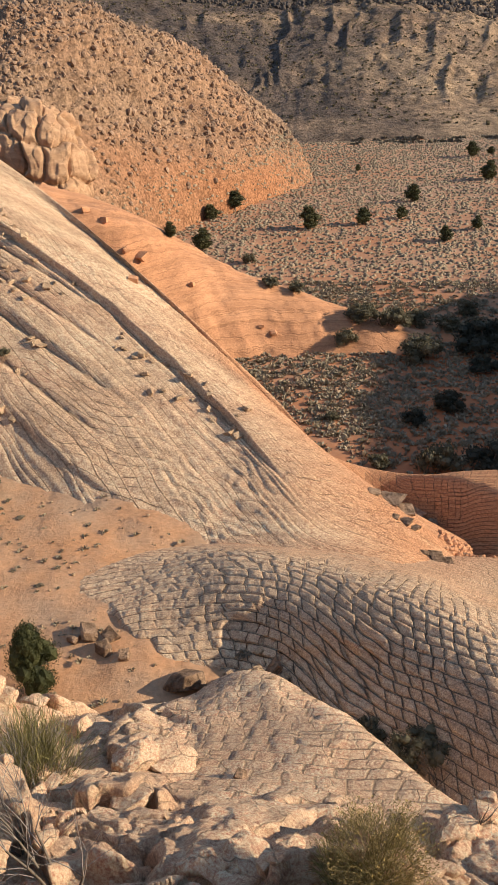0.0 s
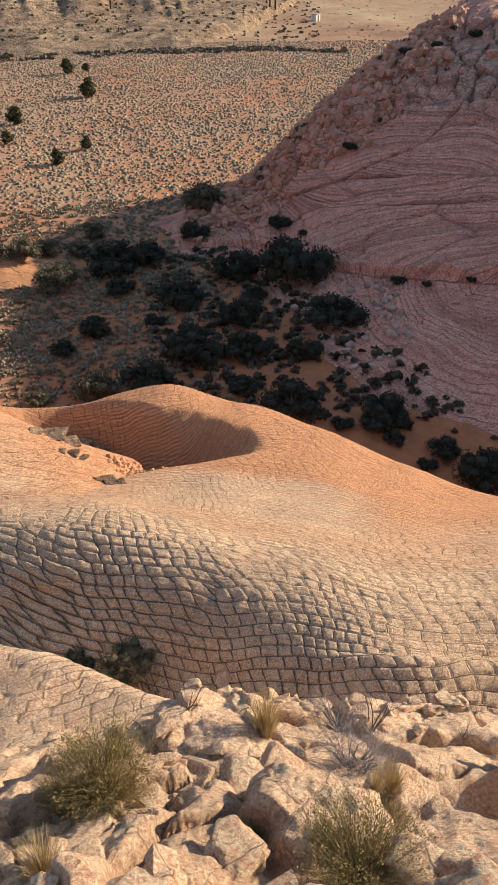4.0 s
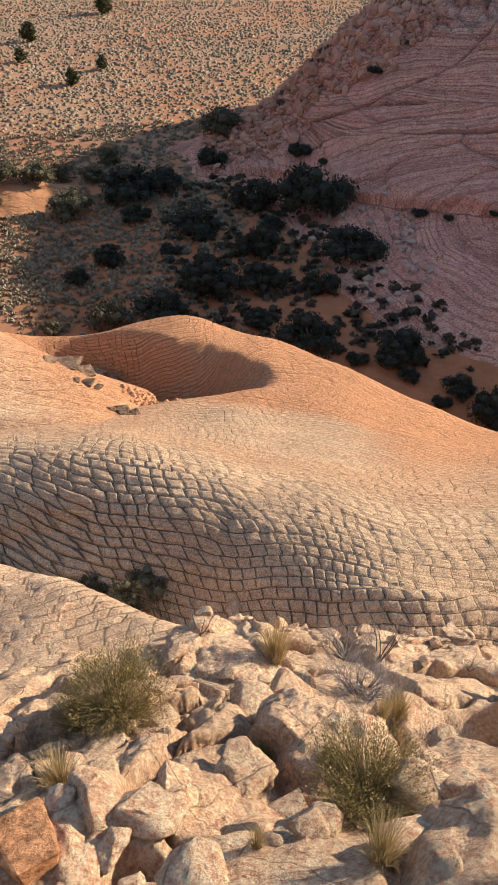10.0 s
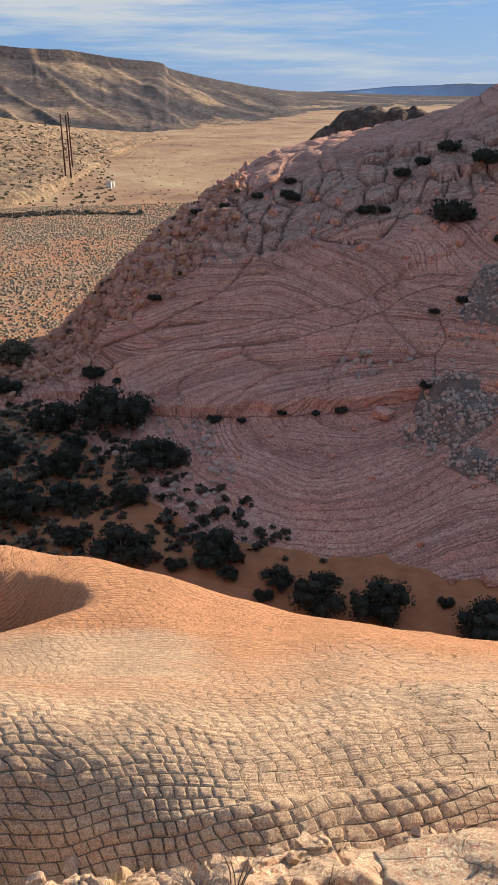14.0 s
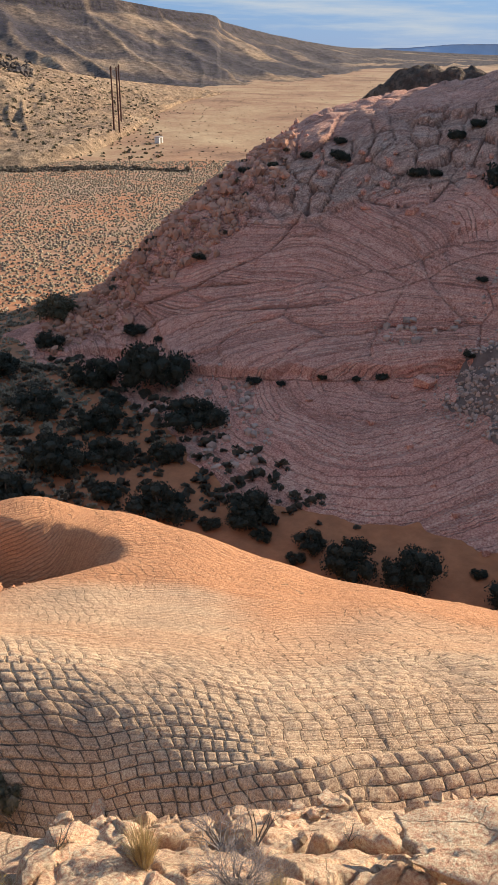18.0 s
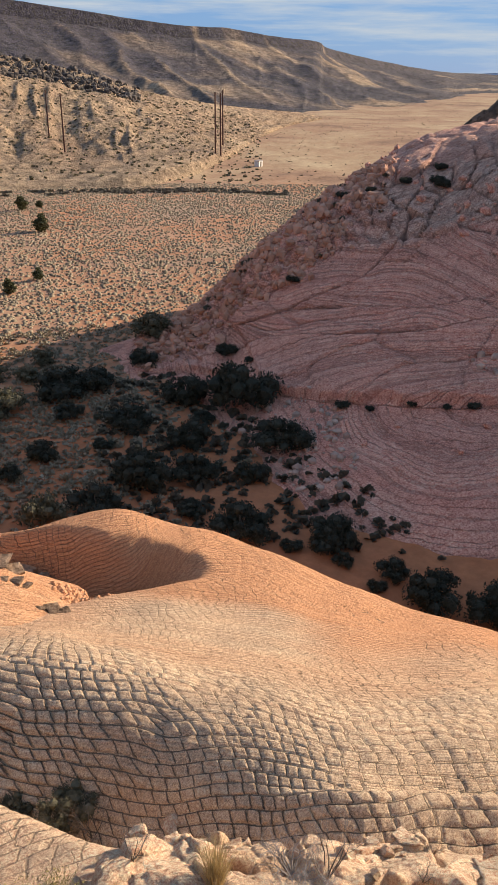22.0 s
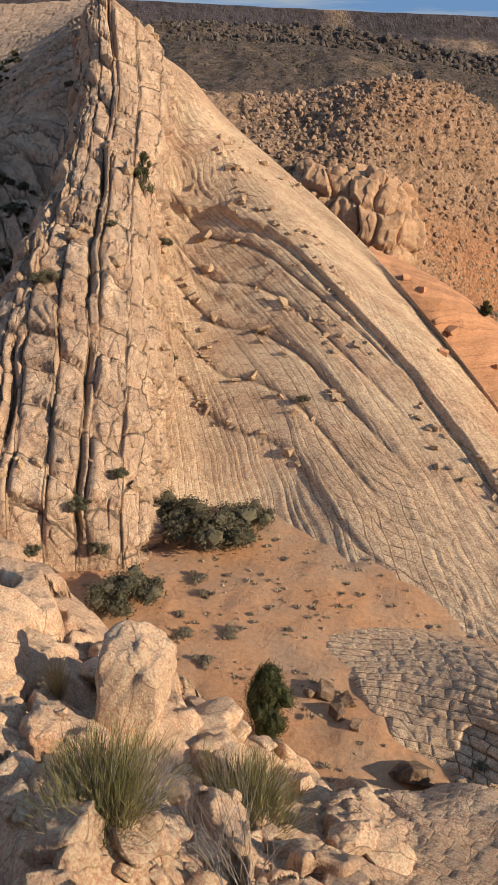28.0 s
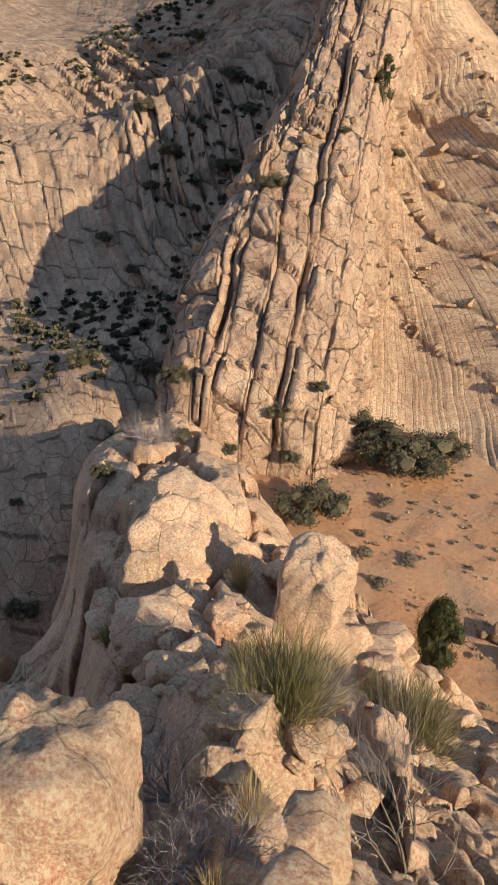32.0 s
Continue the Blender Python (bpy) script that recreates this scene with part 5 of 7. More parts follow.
def woody(name, label, category, seed, shape, lobes_n, leaf_n, leaf_len, leaf_wid, leaf_mat, lobe_size=0.3, trunk=0.05, part_name="foliage", core=1.0):
    """A tree or bush about one metre wide at the origin: stems, and foliage over uneven lobes. shape gives a lobe's centre."""
    rs = np.random.default_rng(seed)
    root = tagged(new(name), label, category)
    c = np.array([shape(rs) for _ in range(lobes_n)])
    rad = lobe_size * (0.6 + 0.7 * rs.random(lobes_n))
    p, d = crown_points(rs, c, rad, leaf_n)
    keep = p[:, 2] > 0.0
    v, f = leaves(p[keep], d[keep] * 0.6 + np.array([0, 0, 0.35]), leaf_len, leaf_wid, rs)
    cv, cf = cores(rs, c, rad * core)
    cv[:, 2] = np.maximum(cv[:, 2], 0.01)
    mesh = mesh_of(part_name, np.concatenate([v, cv]), [*f.tolist(), *(cf + len(v)).tolist()], leaf_mat, True)
    part(part_name, mesh, root, kind="stuff")
    seg = []
    base = np.array([0, 0, -0.12])
    top = c[np.argmax(c[:, 2])]
    knee = np.array([rs.normal() * 0.03, rs.normal() * 0.03, top[2] * 0.4])
    seg += [(base, knee, trunk, trunk * 0.75), (knee, top, trunk * 0.75, trunk * 0.3)]
    for k in range(min(7, lobes_n)):
        seg.append((knee * (0.5 + 0.4 * rs.random()), c[k], trunk * 0.5, trunk * 0.15))
    tv, tf = tubes(seg, 6)
    part("trunk", mesh_of("trunk", tv, tf, bark), root)
    return root


def egg(rs):
    a, h = rs.random() * 6.283, rs.random()
    r = 0.30 * math.sin(math.pi * (0.22 + 0.70 * h)) * math.sqrt(rs.random())
    return (r * math.cos(a) * 1.1, r * math.sin(a) * 1.1, 0.18 + 0.75 * h)


def mound(rs):
    a, r = rs.random() * 6.283, math.sqrt(rs.random()) * 0.40
    return (r * math.cos(a), r * math.sin(a), 0.14 + 0.30 * rs.random() * (1.1 - r))


def low_mound(rs):
    a, r = rs.random() * 6.283, math.sqrt(rs.random()) * 0.36
    return (r * math.cos(a), r * math.sin(a), 0.10 + 0.16 * rs.random())


def place(proto, spots, group, lift=-0.02, grow=1.0, tall=(0.9, 1.2)):
    """Sets the thing and its copies down at spots of (x, y, width)."""
    for k, (x, y, w) in enumerate(spots):
        s = w * grow
        m = Matrix.LocRotScale((x, y, drop(x, y) + lift * s), Euler((0, 0, rng.random() * 6.28)), (s, s, s * rng.uniform(*tall)))
        if k:
            copy_thing(proto, m)
        else:
            home = m
    proto.matrix_basis = home
    if not group:
        return
    for o in list(bpy.data.objects):
        if o.parent is None and o.name.split(".")[0] == proto.name.split(".")[0] and "label" in o and not o.get("group"):
            o["group"] = group


# places: x, y and width in metres
JUNIPERS = [(49.83, 175.10, 3.22), (54.40, 177.34, 2.02), (24.49, 165.09, 1.34), (45.81, 149.49, 3.66), (28.95, 133.98, 3.21), (24.61, 121.51, 2.23), (18.39, 118.51, 2.80), (27.78, 107.28, 2.35), (33.69, 113.56, 2.00), (10.47, 117.32, 3.42), (-0.18, 134.67, 3.56), (-3.96, 129.18, 3.07), (-4.74, 108.12, 3.38), (-6.14, 74.81, 1.48)]
NEAR_JUNIPER = [(-4.89, 13.30, 1.24)]
FIN_TREE = [(-17.58, 32.07, 1.16)]
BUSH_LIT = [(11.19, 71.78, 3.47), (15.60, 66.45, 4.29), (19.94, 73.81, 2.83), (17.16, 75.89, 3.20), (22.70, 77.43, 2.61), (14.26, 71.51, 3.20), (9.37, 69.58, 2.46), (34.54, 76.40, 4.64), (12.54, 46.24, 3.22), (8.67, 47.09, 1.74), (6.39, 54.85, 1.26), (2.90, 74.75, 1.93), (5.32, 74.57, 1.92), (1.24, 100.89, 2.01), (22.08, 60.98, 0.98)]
BUSH_SHADED = [(21.90, 67.61, 5.87), (24.81, 68.56, 3.82), (23.26, 57.44, 4.28), (20.30, 55.36, 1.73), (20.37, 63.05, 2.61), (15.61, 55.82, 2.68), (30.15, 60.26, 4.27), (33.51, 56.05, 6.36), (29.34, 55.31, 2.00), (26.19, 52.08, 3.60), (31.68, 46.74, 4.73), (20.61, 48.14, 4.55), (23.86, 46.33, 3.45), (15.76, 45.60, 3.87), (27.43, 44.38, 2.53), (22.68, 37.86, 4.01), (27.50, 34.66, 3.23), (24.85, 35.34, 1.46), (37.26, 65.09, 2.19), (31.01, 71.26, 2.99), (12.26, 53.49, 1.96), (21.37, 42.10, 2.22), (27.05, 33.92, 2.86), (28.29, 29.78, 2.13), (28.5, 26.3, 3.60), (30.38, 23.74, 3.56), (34.15, 21.76, 0.99), (33.51, 18.26, 4.06), (26.56, 32.24, 1.39), (26.7, 29.2, 1.20)]
HILL_BUSH = [(45.37, 40.53, 1.27), (38.72, 48.56, 1.49), (39.81, 46.38, 0.92), (42.12, 44.01, 1.00), (43.92, 41.96, 0.82), (44.11, 64.11, 1.82), (72.04, 51.54, 2.67), (70.77, 46.24, 3.19), (67.28, 53.29, 2.00), (61.76, 53.02, 1.93), (62.81, 51.68, 1.50), (64.63, 44.90, 4.61), (70.38, 53.39, 1.91), (59.54, 61.72, 1.70), (57.68, 64.38, 1.48), (63.96, 39.37, 1.46), (57.89, 38.64, 1.23), (49.70, 35.64, 1.32), (56.13, 40.11, 1.14), (52.88, 68.55, 1.49), (54.64, 66.11, 1.36), (37.42, 65.52, 2.36), (37.59, 61.35, 1.14), (59.40, 60.85, 1.80), (61.34, 63.31, 1.61), (61.72, 53.24, 1.82)]
RABBITBRUSH = [(1.89, 2.07, 0.93), (0.87, 4.39, 1.10), (2.07, 2.71, 0.25)]
GRASS_GREEN = [(0.50, 4.45, 0.61), (0.85, 4.37, 0.52), (-8.48, 7.11, 0.76), (1.79, 3.27, 0.32)]
GRASS_DRY = [(-4.0, 5.3, 0.75), (-2.6, 3.0, 0.5), (-3.2, 2.6, 0.55), (-5.3, 6.6, 0.6), (0.19, 3.53, 0.47), (2.74, 4.85, 0.55), (1.56, 1.50, 0.38), (3.18, 2.00, 0.33), (3.27, 2.03, 0.41), (3.15, 3.25, 0.36), (-7.23, 9.14, 0.80), (-2.29, 2.21, 0.41), (1.06, 1.95, 0.19), (-4.36, 7.78, 0.41), (2.77, 4.90, 0.37), (2.89, 3.16, 0.24), (-10.68, 11.69, 0.77), (2.77, 1.58, 0.18)]
EPHEDRA = [(2.08, 0.76, 0.51), (-3.55, 8.35, 1.36), (-3.45, 4.60, 1.00)]
DEAD_SHRUB = [(-3.73, 2.32, 0.82), (-2.51, 2.48, 0.75), (-3.90, 3.63, 0.90), (3.99, 5.24, 0.79), (3.35, 3.97, 0.52), (3.22, 3.92, 0.74), (-2.73, 2.13, 1.40), (-4.00, 6.40, 0.84), (3.27, 2.91, 0.34), (3.61, 3.01, 0.31), (3.26, 2.86, 0.34), (3.59, 1.36, 0.36), (-9.24, 8.71, 0.75), (-13.59, 13.55, 1.22), (-3.01, 5.71, 0.52)]
TWIG_TREE = [(4.21, 4.87, 0.76), (-2.65, 5.75, 1.17), (-1.99, 4.74, 1.36), (3.08, 10.15, 0.72), (2.16, 5.59, 0.47), (5.00, 4.16, 0.32)]
DARK_SHRUB = [(2.02, 11.40, 0.81), (2.83, 10.66, 1.25), (-9.51, 20.68, 3.39), (-11.59, 21.44, 2.09), (-8.77, 21.98, 2.01), (-10.24, 16.56, 2.41), (-20.78, 17.74, 1.40), (-18.54, 18.74, 1.18), (-13.54, 14.76, 0.72), (-12.44, 15.51, 0.62), (-15.67, 16.98, 1.05), (-12.73, 18.28, 1.02), (-17.41, 24.13, 1.20), (-17.24, 33.05, 0.96), (-26.14, 34.28, 1.39), (-28.13, 35.51, 1.73), (-28.05, 30.64, 1.37), (-25.02, 31.36, 1.60), (-28.36, 29.66, 1.10), (-31.32, 32.41, 1.45), (-16.88, 11.29, 1.20), (-13.07, 11.39, 0.71), (-16.56, 15.32, 1.08), (-18.74, 12.89, 0.53), (-14.60, 28.35, 0.66), (-16.68, 27.64, 0.63), (-28.84, 26.74, 1.08), (-25.52, 25.39, 1.02), (-60.82, 47.60, 2.81), (-8.74, 27.65, 0.63)]
DARK_SHRUB += [(-11.98, 19.41, 0.71), (-11.95, 17.99, 0.86), (-34.48, 40.28, 1.32), (-24.73, 38.09, 0.85)]
SMALL_SAGE = [(-8.41, 17.99, 0.62), (-7.02, 16.20, 0.51), (-8.15, 15.83, 0.62), (-9.09, 18.63, 0.80), (-6.53, 17.91, 0.21), (-6.95, 20.62, 0.34), (-6.86, 17.47, 0.24), (-5.67, 17.12, 0.27), (-8.28, 19.17, 0.33), (-0.40, 14.02, 0.44), (-7.10, 16.46, 0.60), (-8.17, 16.09, 0.45), (-7.33, 15.09, 0.68), (-8.61, 16.74, 0.44)]
CONE_BOULDER = [(-13.52, 35.90, 1.01), (-11.99, 35.10, 0.89), (-11.06, 34.52, 0.97), (-15.19, 37.03, 0.67), (-9.34, 31.55, 1.01), (-9.44, 33.44, 0.52), (-7.88, 31.30, 1.00), (-7.02, 30.54, 0.62), (-7.79, 30.39, 0.80), (-3.79, 27.63, 0.74), (-3.39, 27.04, 0.81), (-2.56, 26.96, 0.89), (-2.28, 26.26, 0.80), (-1.18, 24.95, 0.88), (-0.58, 24.38, 0.56), (-0.14, 23.77, 0.81), (-15.11, 35.12, 1.65), (-12.22, 33.18, 0.62), (-11.11, 32.38, 0.56), (-9.98, 31.75, 0.60), (-14.09, 30.38, 0.92), (-10.32, 34.01, 0.63), (-16.81, 39.38, 1.08), (-13.95, 36.06, 0.76), (-13.18, 39.90, 0.71), (-14.59, 36.41, 0.71), (-9.28, 32.29, 0.61), (-8.47, 31.36, 0.55), (-4.39, 28.16, 0.55), (-1.63, 25.63, 0.51)]
CONE_BOULDER += [(-16.59, 37.21, 1.30), (-12.48, 34.63, 0.69), (-11.26, 34.31, 0.63)]
PIT_ROCK = [(4.30, 21.37, 1.23), (5.84, 24.48, 1.27), (4.51, 20.09, 0.68), (5.04, 18.35, 0.74), (5.51, 25.15, 1.24), (6.27, 19.58, 0.35), (6.37, 19.07, 0.31)]
FLAT_ROCK = [(-1.68, 13.38, 0.96), (-3.63, 14.55, 0.52), (-4.08, 15.18, 0.67), (-3.56, 15.01, 0.48), (0.28, 13.55, 0.48), (-3.15, 14.29, 0.38), (-0.41, 8.32, 0.23), (-4.45, 15.02, 0.40)]
NEAR_BOULDER = [(-0.09, 2.53, 0.58), (0.36, 2.39, 0.29), (0.73, 2.75, 0.57), (0.16, 2.78, 0.24), (-0.22, 4.94, 0.81), (4.12, 5.82, 0.38), (2.81, 7.18, 0.32), (4.25, 9.21, 0.42), (-4.97, 10.15, 1.11), (-4.89, 4.40, 0.94), (-8.76, 8.98, 1.58), (-3.43, 4.12, 0.50), (-4.20, 4.56, 0.33), (-7.37, 7.30, 1.61), (-8.12, 8.72, 0.91), (-3.00, 4.34, 0.45), (-3.53, 6.13, 0.33), (-3.35, 3.70, 0.37), (-5.17, 10.65, 1.29), (-3.29, 10.41, 0.78), (-1.51, 8.81, 0.91), (-1.74, 6.86, 0.67), (1.45, 1.90, 0.32), (1.45, 2.96, 0.64)]
NEAR_SLAB = [(7.0, 2.4, 1.3), (6.21, 3.21, 1.39)]
BIG_BOULDER = [(-3.70, 1.95, 2.05), (-5.75, 9.30, 1.75)]
MOUND = [(48.6, 32.4, 6.4), (59.6, 35.4, 7.4), (45.58, 28.49, 2.60), (46.6, 25.6, 3.2)]
HOLLOW = [(6.50, 19.88, 2.11)]
HILL_BOULDER = [(46.96, 37.47, 1.60), (46.48, 29.45, 0.81), (48.46, 32.95, 1.29), (46.41, 34.22, 1.12), (37.92, 21.19, 1.38), (37.58, 26.27, 0.58), (40.75, 37.09, 0.67), (40.30, 32.82, 0.56), (39.84, 42.92, 0.53), (44.07, 26.91, 0.54), (38.62, 29.09, 0.38), (42.28, 26.03, 0.46), (36.49, 42.81, 0.60), (44.56, 38.28, 0.70), (47.53, 26.18, 1.03), (36.32, 22.94, 0.69)]
DUNE_ROCK = [(-8.47, 69.94, 2.31), (-4.22, 31.48, 0.68), (-9.68, 69.45, 1.49), (-4.38, 70.60, 1.23), (2.80, 69.95, 1.54), (1.74, 70.24, 1.03), (-13.06, 71.45, 1.51), (-11.45, 71.05, 1.41)]
POLES = [(133.25, 240.85, 18.20), (135.34, 241.19, 18.66), (145.58, 257.85, 17.53), (84.86, 246.48, 16.27), (85.39, 261.60, 13.04)]
HUT = [(139.18, 223.98, 1.74)]


tree_a = woody("juniper_tree", "dark green juniper standing in the sagebrush valley", "tree", 11, egg, 40, 1300, 0.10, 0.05, juniper_leaf, 0.17, 0.04, "crown")
place(tree_a, JUNIPERS, "junipers in the valley", grow=1.05, tall=(0.75, 0.95))
tree_b = woody("juniper_tree", "small dense dark green juniper on the sand", "tree", 12, egg, 90, 16000, 0.036, 0.012, dark_juniper, 0.17, 0.04, "crown")
place(tree_b, NEAR_JUNIPER, "", grow=1.0, tall=(1.5, 1.55))
tree_c = woody("juniper_tree", "small ragged juniper rooted in the rock fin", "tree", 13, egg, 16, 1500, 0.07, 0.03, juniper_leaf, 0.15, 0.05, "crown")
place(tree_c, FIN_TREE, "", grow=1.0, tall=(1.5, 1.7))
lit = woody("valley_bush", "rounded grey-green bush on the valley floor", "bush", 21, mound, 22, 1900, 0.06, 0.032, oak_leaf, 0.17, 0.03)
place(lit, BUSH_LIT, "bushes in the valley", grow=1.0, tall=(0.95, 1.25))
# bushes standing in shade; their leaf colour is darkened for it
dark = woody("shaded_bush", "dense scrub bush in the valley bottom, leaf colour darkened for shade", "bush", 22, mound, 34, 3600, 0.045, 0.022, shaded_scrub_leaf, 0.15, 0.03)
place(dark, BUSH_SHADED, "dark bushes in the valley bottom", grow=1.05, tall=(0.9, 1.2))
crag_bush = woody("hill_bush", "scrub bush growing on the red hill, leaf colour darkened for shade", "bush", 23, low_mound, 14, 900, 0.09, 0.045, shaded_scrub_leaf, 0.18, 0.03)
place(crag_bush, HILL_BUSH, "bushes on the hill", grow=1.0, tall=(0.9, 1.2))
oak = woody("scrub_bush", "grey-green scrub bush among the rocks", "bush", 24, mound, 40, 5000, 0.034, 0.017, oak_leaf, 0.13, 0.02)
place(oak, DARK_SHRUB, "scrub among the rocks", grow=1.0, tall=(0.8, 1.1))
sage = woody("sagebrush", "low grey sagebrush clump on the sand", "bush", 25, low_mound, 10, 700, 0.10, 0.03, sage_leaf, 0.15, 0.02)
place(sage, SMALL_SAGE, "sagebrush on the sand flat", grow=1.0, tall=(0.7, 1.0))


def dome_tips(rs, n, height, spread, floor_=0.35):
    a = rs.random(n) * 6.283
    t = np.sqrt(rs.random(n))
    tip = np.stack([np.cos(a) * t * spread, np.sin(a) * t * spread, height * (floor_ + (1 - floor_) * np.sqrt(1 - 0.8 * t * t)) * (0.75 + 0.35 * rs.random(n))], 1)
    base = tip * np.array([0.22, 0.22, 0]) + rs.normal(size=(n, 3)) * np.array([0.03, 0.03, 0]) - np.array([0, 0, 0.06])
    return base, tip


def rabbitbrush():
    rs = np.random.default_rng(31)
    root = tagged(new("rabbitbrush"), "rounded olive rabbitbrush with dry yellow flower heads", "bush")
    base, tip = dome_tips(rs, 620, 0.62, 0.52, 0.35)
    tip = tip + rs.normal(size=tip.shape) * np.array([0.03, 0.03, 0.05])
    part("inner_growth", mesh_of("inner_growth", *blades(base, tip, 0.006, rs), rabbit_leaf, True), root, kind="stuff")
    f = 0.35 + 0.65 * rs.random(15000) ** 0.7
    k = rs.integers(620, size=15000)
    pts = base[k] + (tip[k] - base[k]) * f[:, None] + rs.normal(size=(15000, 3)) * 0.028
    part("foliage", mesh_of("foliage", *leaves(pts, (tip[k] - base[k]) * 1.2, 0.036, 0.0055, rs, 0.35), rabbit_leaf, True), root, kind="stuff")
    k = rs.choice(620, 230)
    pts = tip[k] + rs.normal(size=(230, 3)) * 0.015
    part("bloom", mesh_of("bloom", *leaves(np.repeat(pts, 3, 0), rs.normal(size=(690, 3)), 0.018, 0.014, rs), flower, True), root, "dry pale yellow flower heads", "stuff")
    base, tip = dome_tips(rs, 160, 0.42, 0.55, 0.1)
    part("undergrowth", mesh_of("undergrowth", *blades(base, tip, 0.006, rs), dead_wood, True), root, "grey dead lower stems", "stuff")
    return root


def grass(name, label, seed, mat, n, height, spread, width=0.008):
    rs = np.random.default_rng(seed)
    root = tagged(new(name), label, "grass")
    base, tip = dome_tips(rs, n, height, spread, 0.3)
    part("blade_tuft", mesh_of("blade_tuft", *blades(base, tip, width, rs, 0.22, 4), mat, True), root, kind="stuff")
    base, tip = dome_tips(rs, n // 4, height * 0.5, spread * 1.1, 0.2)
    part("withered_tuft", mesh_of("withered_tuft", *blades(base, tip, width, rs, 0.1, 3), dead_wood, True), root, "grey withered blades", "stuff")
    return root


def clump_tips(rs, n, clumps, height, spread):
    """Stems that fan out of several uneven clumps."""
    a, r = rs.random(clumps) * 6.283, spread * 0.62 * np.sqrt(rs.random(clumps))
    c = np.stack([np.cos(a) * r, np.sin(a) * r, 0 * a], 1)
    tall = height * (0.55 + 0.5 * rs.random(clumps))
    k = rs.integers(clumps, size=n)
    d = rs.normal(size=(n, 3)) * np.array([0.30, 0.30, 0])
    base = c[k] * 0.8 + d * 0.25 - np.array([0, 0, 0.06])
    lift_ = tall[k] * (0.55 + 0.5 * rs.random(n)) * np.exp(-0.9 * np.hypot(d[:, 0], d[:, 1]))
    tip = c[k] * 1.15 + d * spread + np.stack([0 * lift_, 0 * lift_, lift_], 1)
    return base, tip


def ephedra():
    rs = np.random.default_rng(33)
    root = tagged(new("ephedra_bush"), "bushy olive green ephedra of stiff upright stems", "bush")
    base, tip = clump_tips(rs, 1300, 16, 0.72, 0.55)
    part("stem_clump", mesh_of("stem_clump", *blades(base, tip, 0.0055, rs, 0.10), ephedra_stem, True), root, kind="stuff")
    k = rs.integers(1300, size=3200)
    f = 0.3 + 0.6 * rs.random(3200)
    foot = base[k] + (tip[k] - base[k]) * f[:, None]
    twig = foot + (tip[k] - base[k]) * 0.28 + rs.normal(size=(3200, 3)) * np.array([0.045, 0.045, 0.02])
    part("side_growth", mesh_of("side_growth", *blades(foot, twig, 0.006, rs, 0.0, 1), ephedra_stem, True), root, kind="stuff")
    base, tip = dome_tips(rs, 500, 0.45, 0.56, 0.2)
    part("undergrowth", mesh_of("undergrowth", *blades(base, tip, 0.007, rs), dead_wood, True), root, "grey dead lower stems", "stuff")
    return root


def dead_shrub():
    rs = np.random.default_rng(34)
    root = tagged(new("dead_shrub"), "leafless grey tangle of dead twigs", "shrub")
    out = []
    for k in range(22):
        a = rs.random() * 6.283
        d = np.array([math.cos(a) * 0.8, math.sin(a) * 0.8, 0.7])
        branch(rs, np.array([0, 0, -0.05]), d / np.linalg.norm(d), 0.22, 0.010, 3, out, 0.75, 3, 0.05)
    stems = [s for s in out if s[2] > 0.0058]
    part("stem", mesh_of("stem", *tubes(stems, 4), twig_wood), root, "darker main stems")
    part("twig_tangle", mesh_of("twig_tangle", *tubes([s for s in out if s[2] <= 0.0058], 3), dead_wood), root, kind="stuff")
    return root


def twig_tree():
    rs = np.random.default_rng(38)
    root = tagged(new("bare_shrub"), "tall sparse bare shrub with crooked grey branches", "shrub")
    out = []
    for k in range(6):
        a = k * 1.7 + rs.random()
        d = np.array([math.cos(a) * 0.45, math.sin(a) * 0.45, 1.0])
        branch(rs, np.array([0, 0, -0.08]), d / np.linalg.norm(d), 0.50, 0.012, 3, out, 0.5, 2, 0.25)
    part("stem", mesh_of("stem", *tubes([s for s in out if s[2] > 0.006], 5), bark), root, "brown main stems")
    part("twig_tangle", mesh_of("twig_tangle", *tubes([s for s in out if s[2] <= 0.006], 3), twig_wood), root, kind="stuff")
    return root


place(rabbitbrush(), RABBITBRUSH, "rabbitbrush on the ledge", lift=0.0, grow=0.9, tall=(0.82, 0.92))
place(grass("green_grass", "clump of thin green and straw grass", 41, grass_blade, 260, 0.5, 0.45, 0.010), GRASS_GREEN, "grass clumps on the ledge", lift=0.0)
place(grass("dry_grass", "tuft of dry straw-coloured grass between the rocks", 42, straw, 240, 0.95, 0.5, 0.010), GRASS_DRY, "dry grass tufts on the ledge", lift=0.0)
place(ephedra(), EPHEDRA, "green shrubs on the ledge", lift=0.0, grow=1.1, tall=(1.2, 1.4))
place(dead_shrub(), DEAD_SHRUB, "dead shrubs on the ledge", lift=0.0, grow=1.8)
place(twig_tree(), TWIG_TREE, "bare shrubs on the ledge", lift=0.0, grow=1.25)

# ---- boulders ----
STONES = []
for k in range(6):
    rs = np.random.default_rng(60 + k)
    STONES.append(stone(rs, 4, 13 + k, 0.06, 0.05, (0.58, 0.45 + 0.05 * (k % 3), 0.36 + 0.04 * (k % 2))))
ANGULAR = []
for k in range(4):
    rs = np.random.default_rng(80 + k)
    ANGULAR.append(stone(rs, 3, 11, 0.03, 0.02, (0.55, 0.42, 0.34 + 0.05 * (k % 2))))


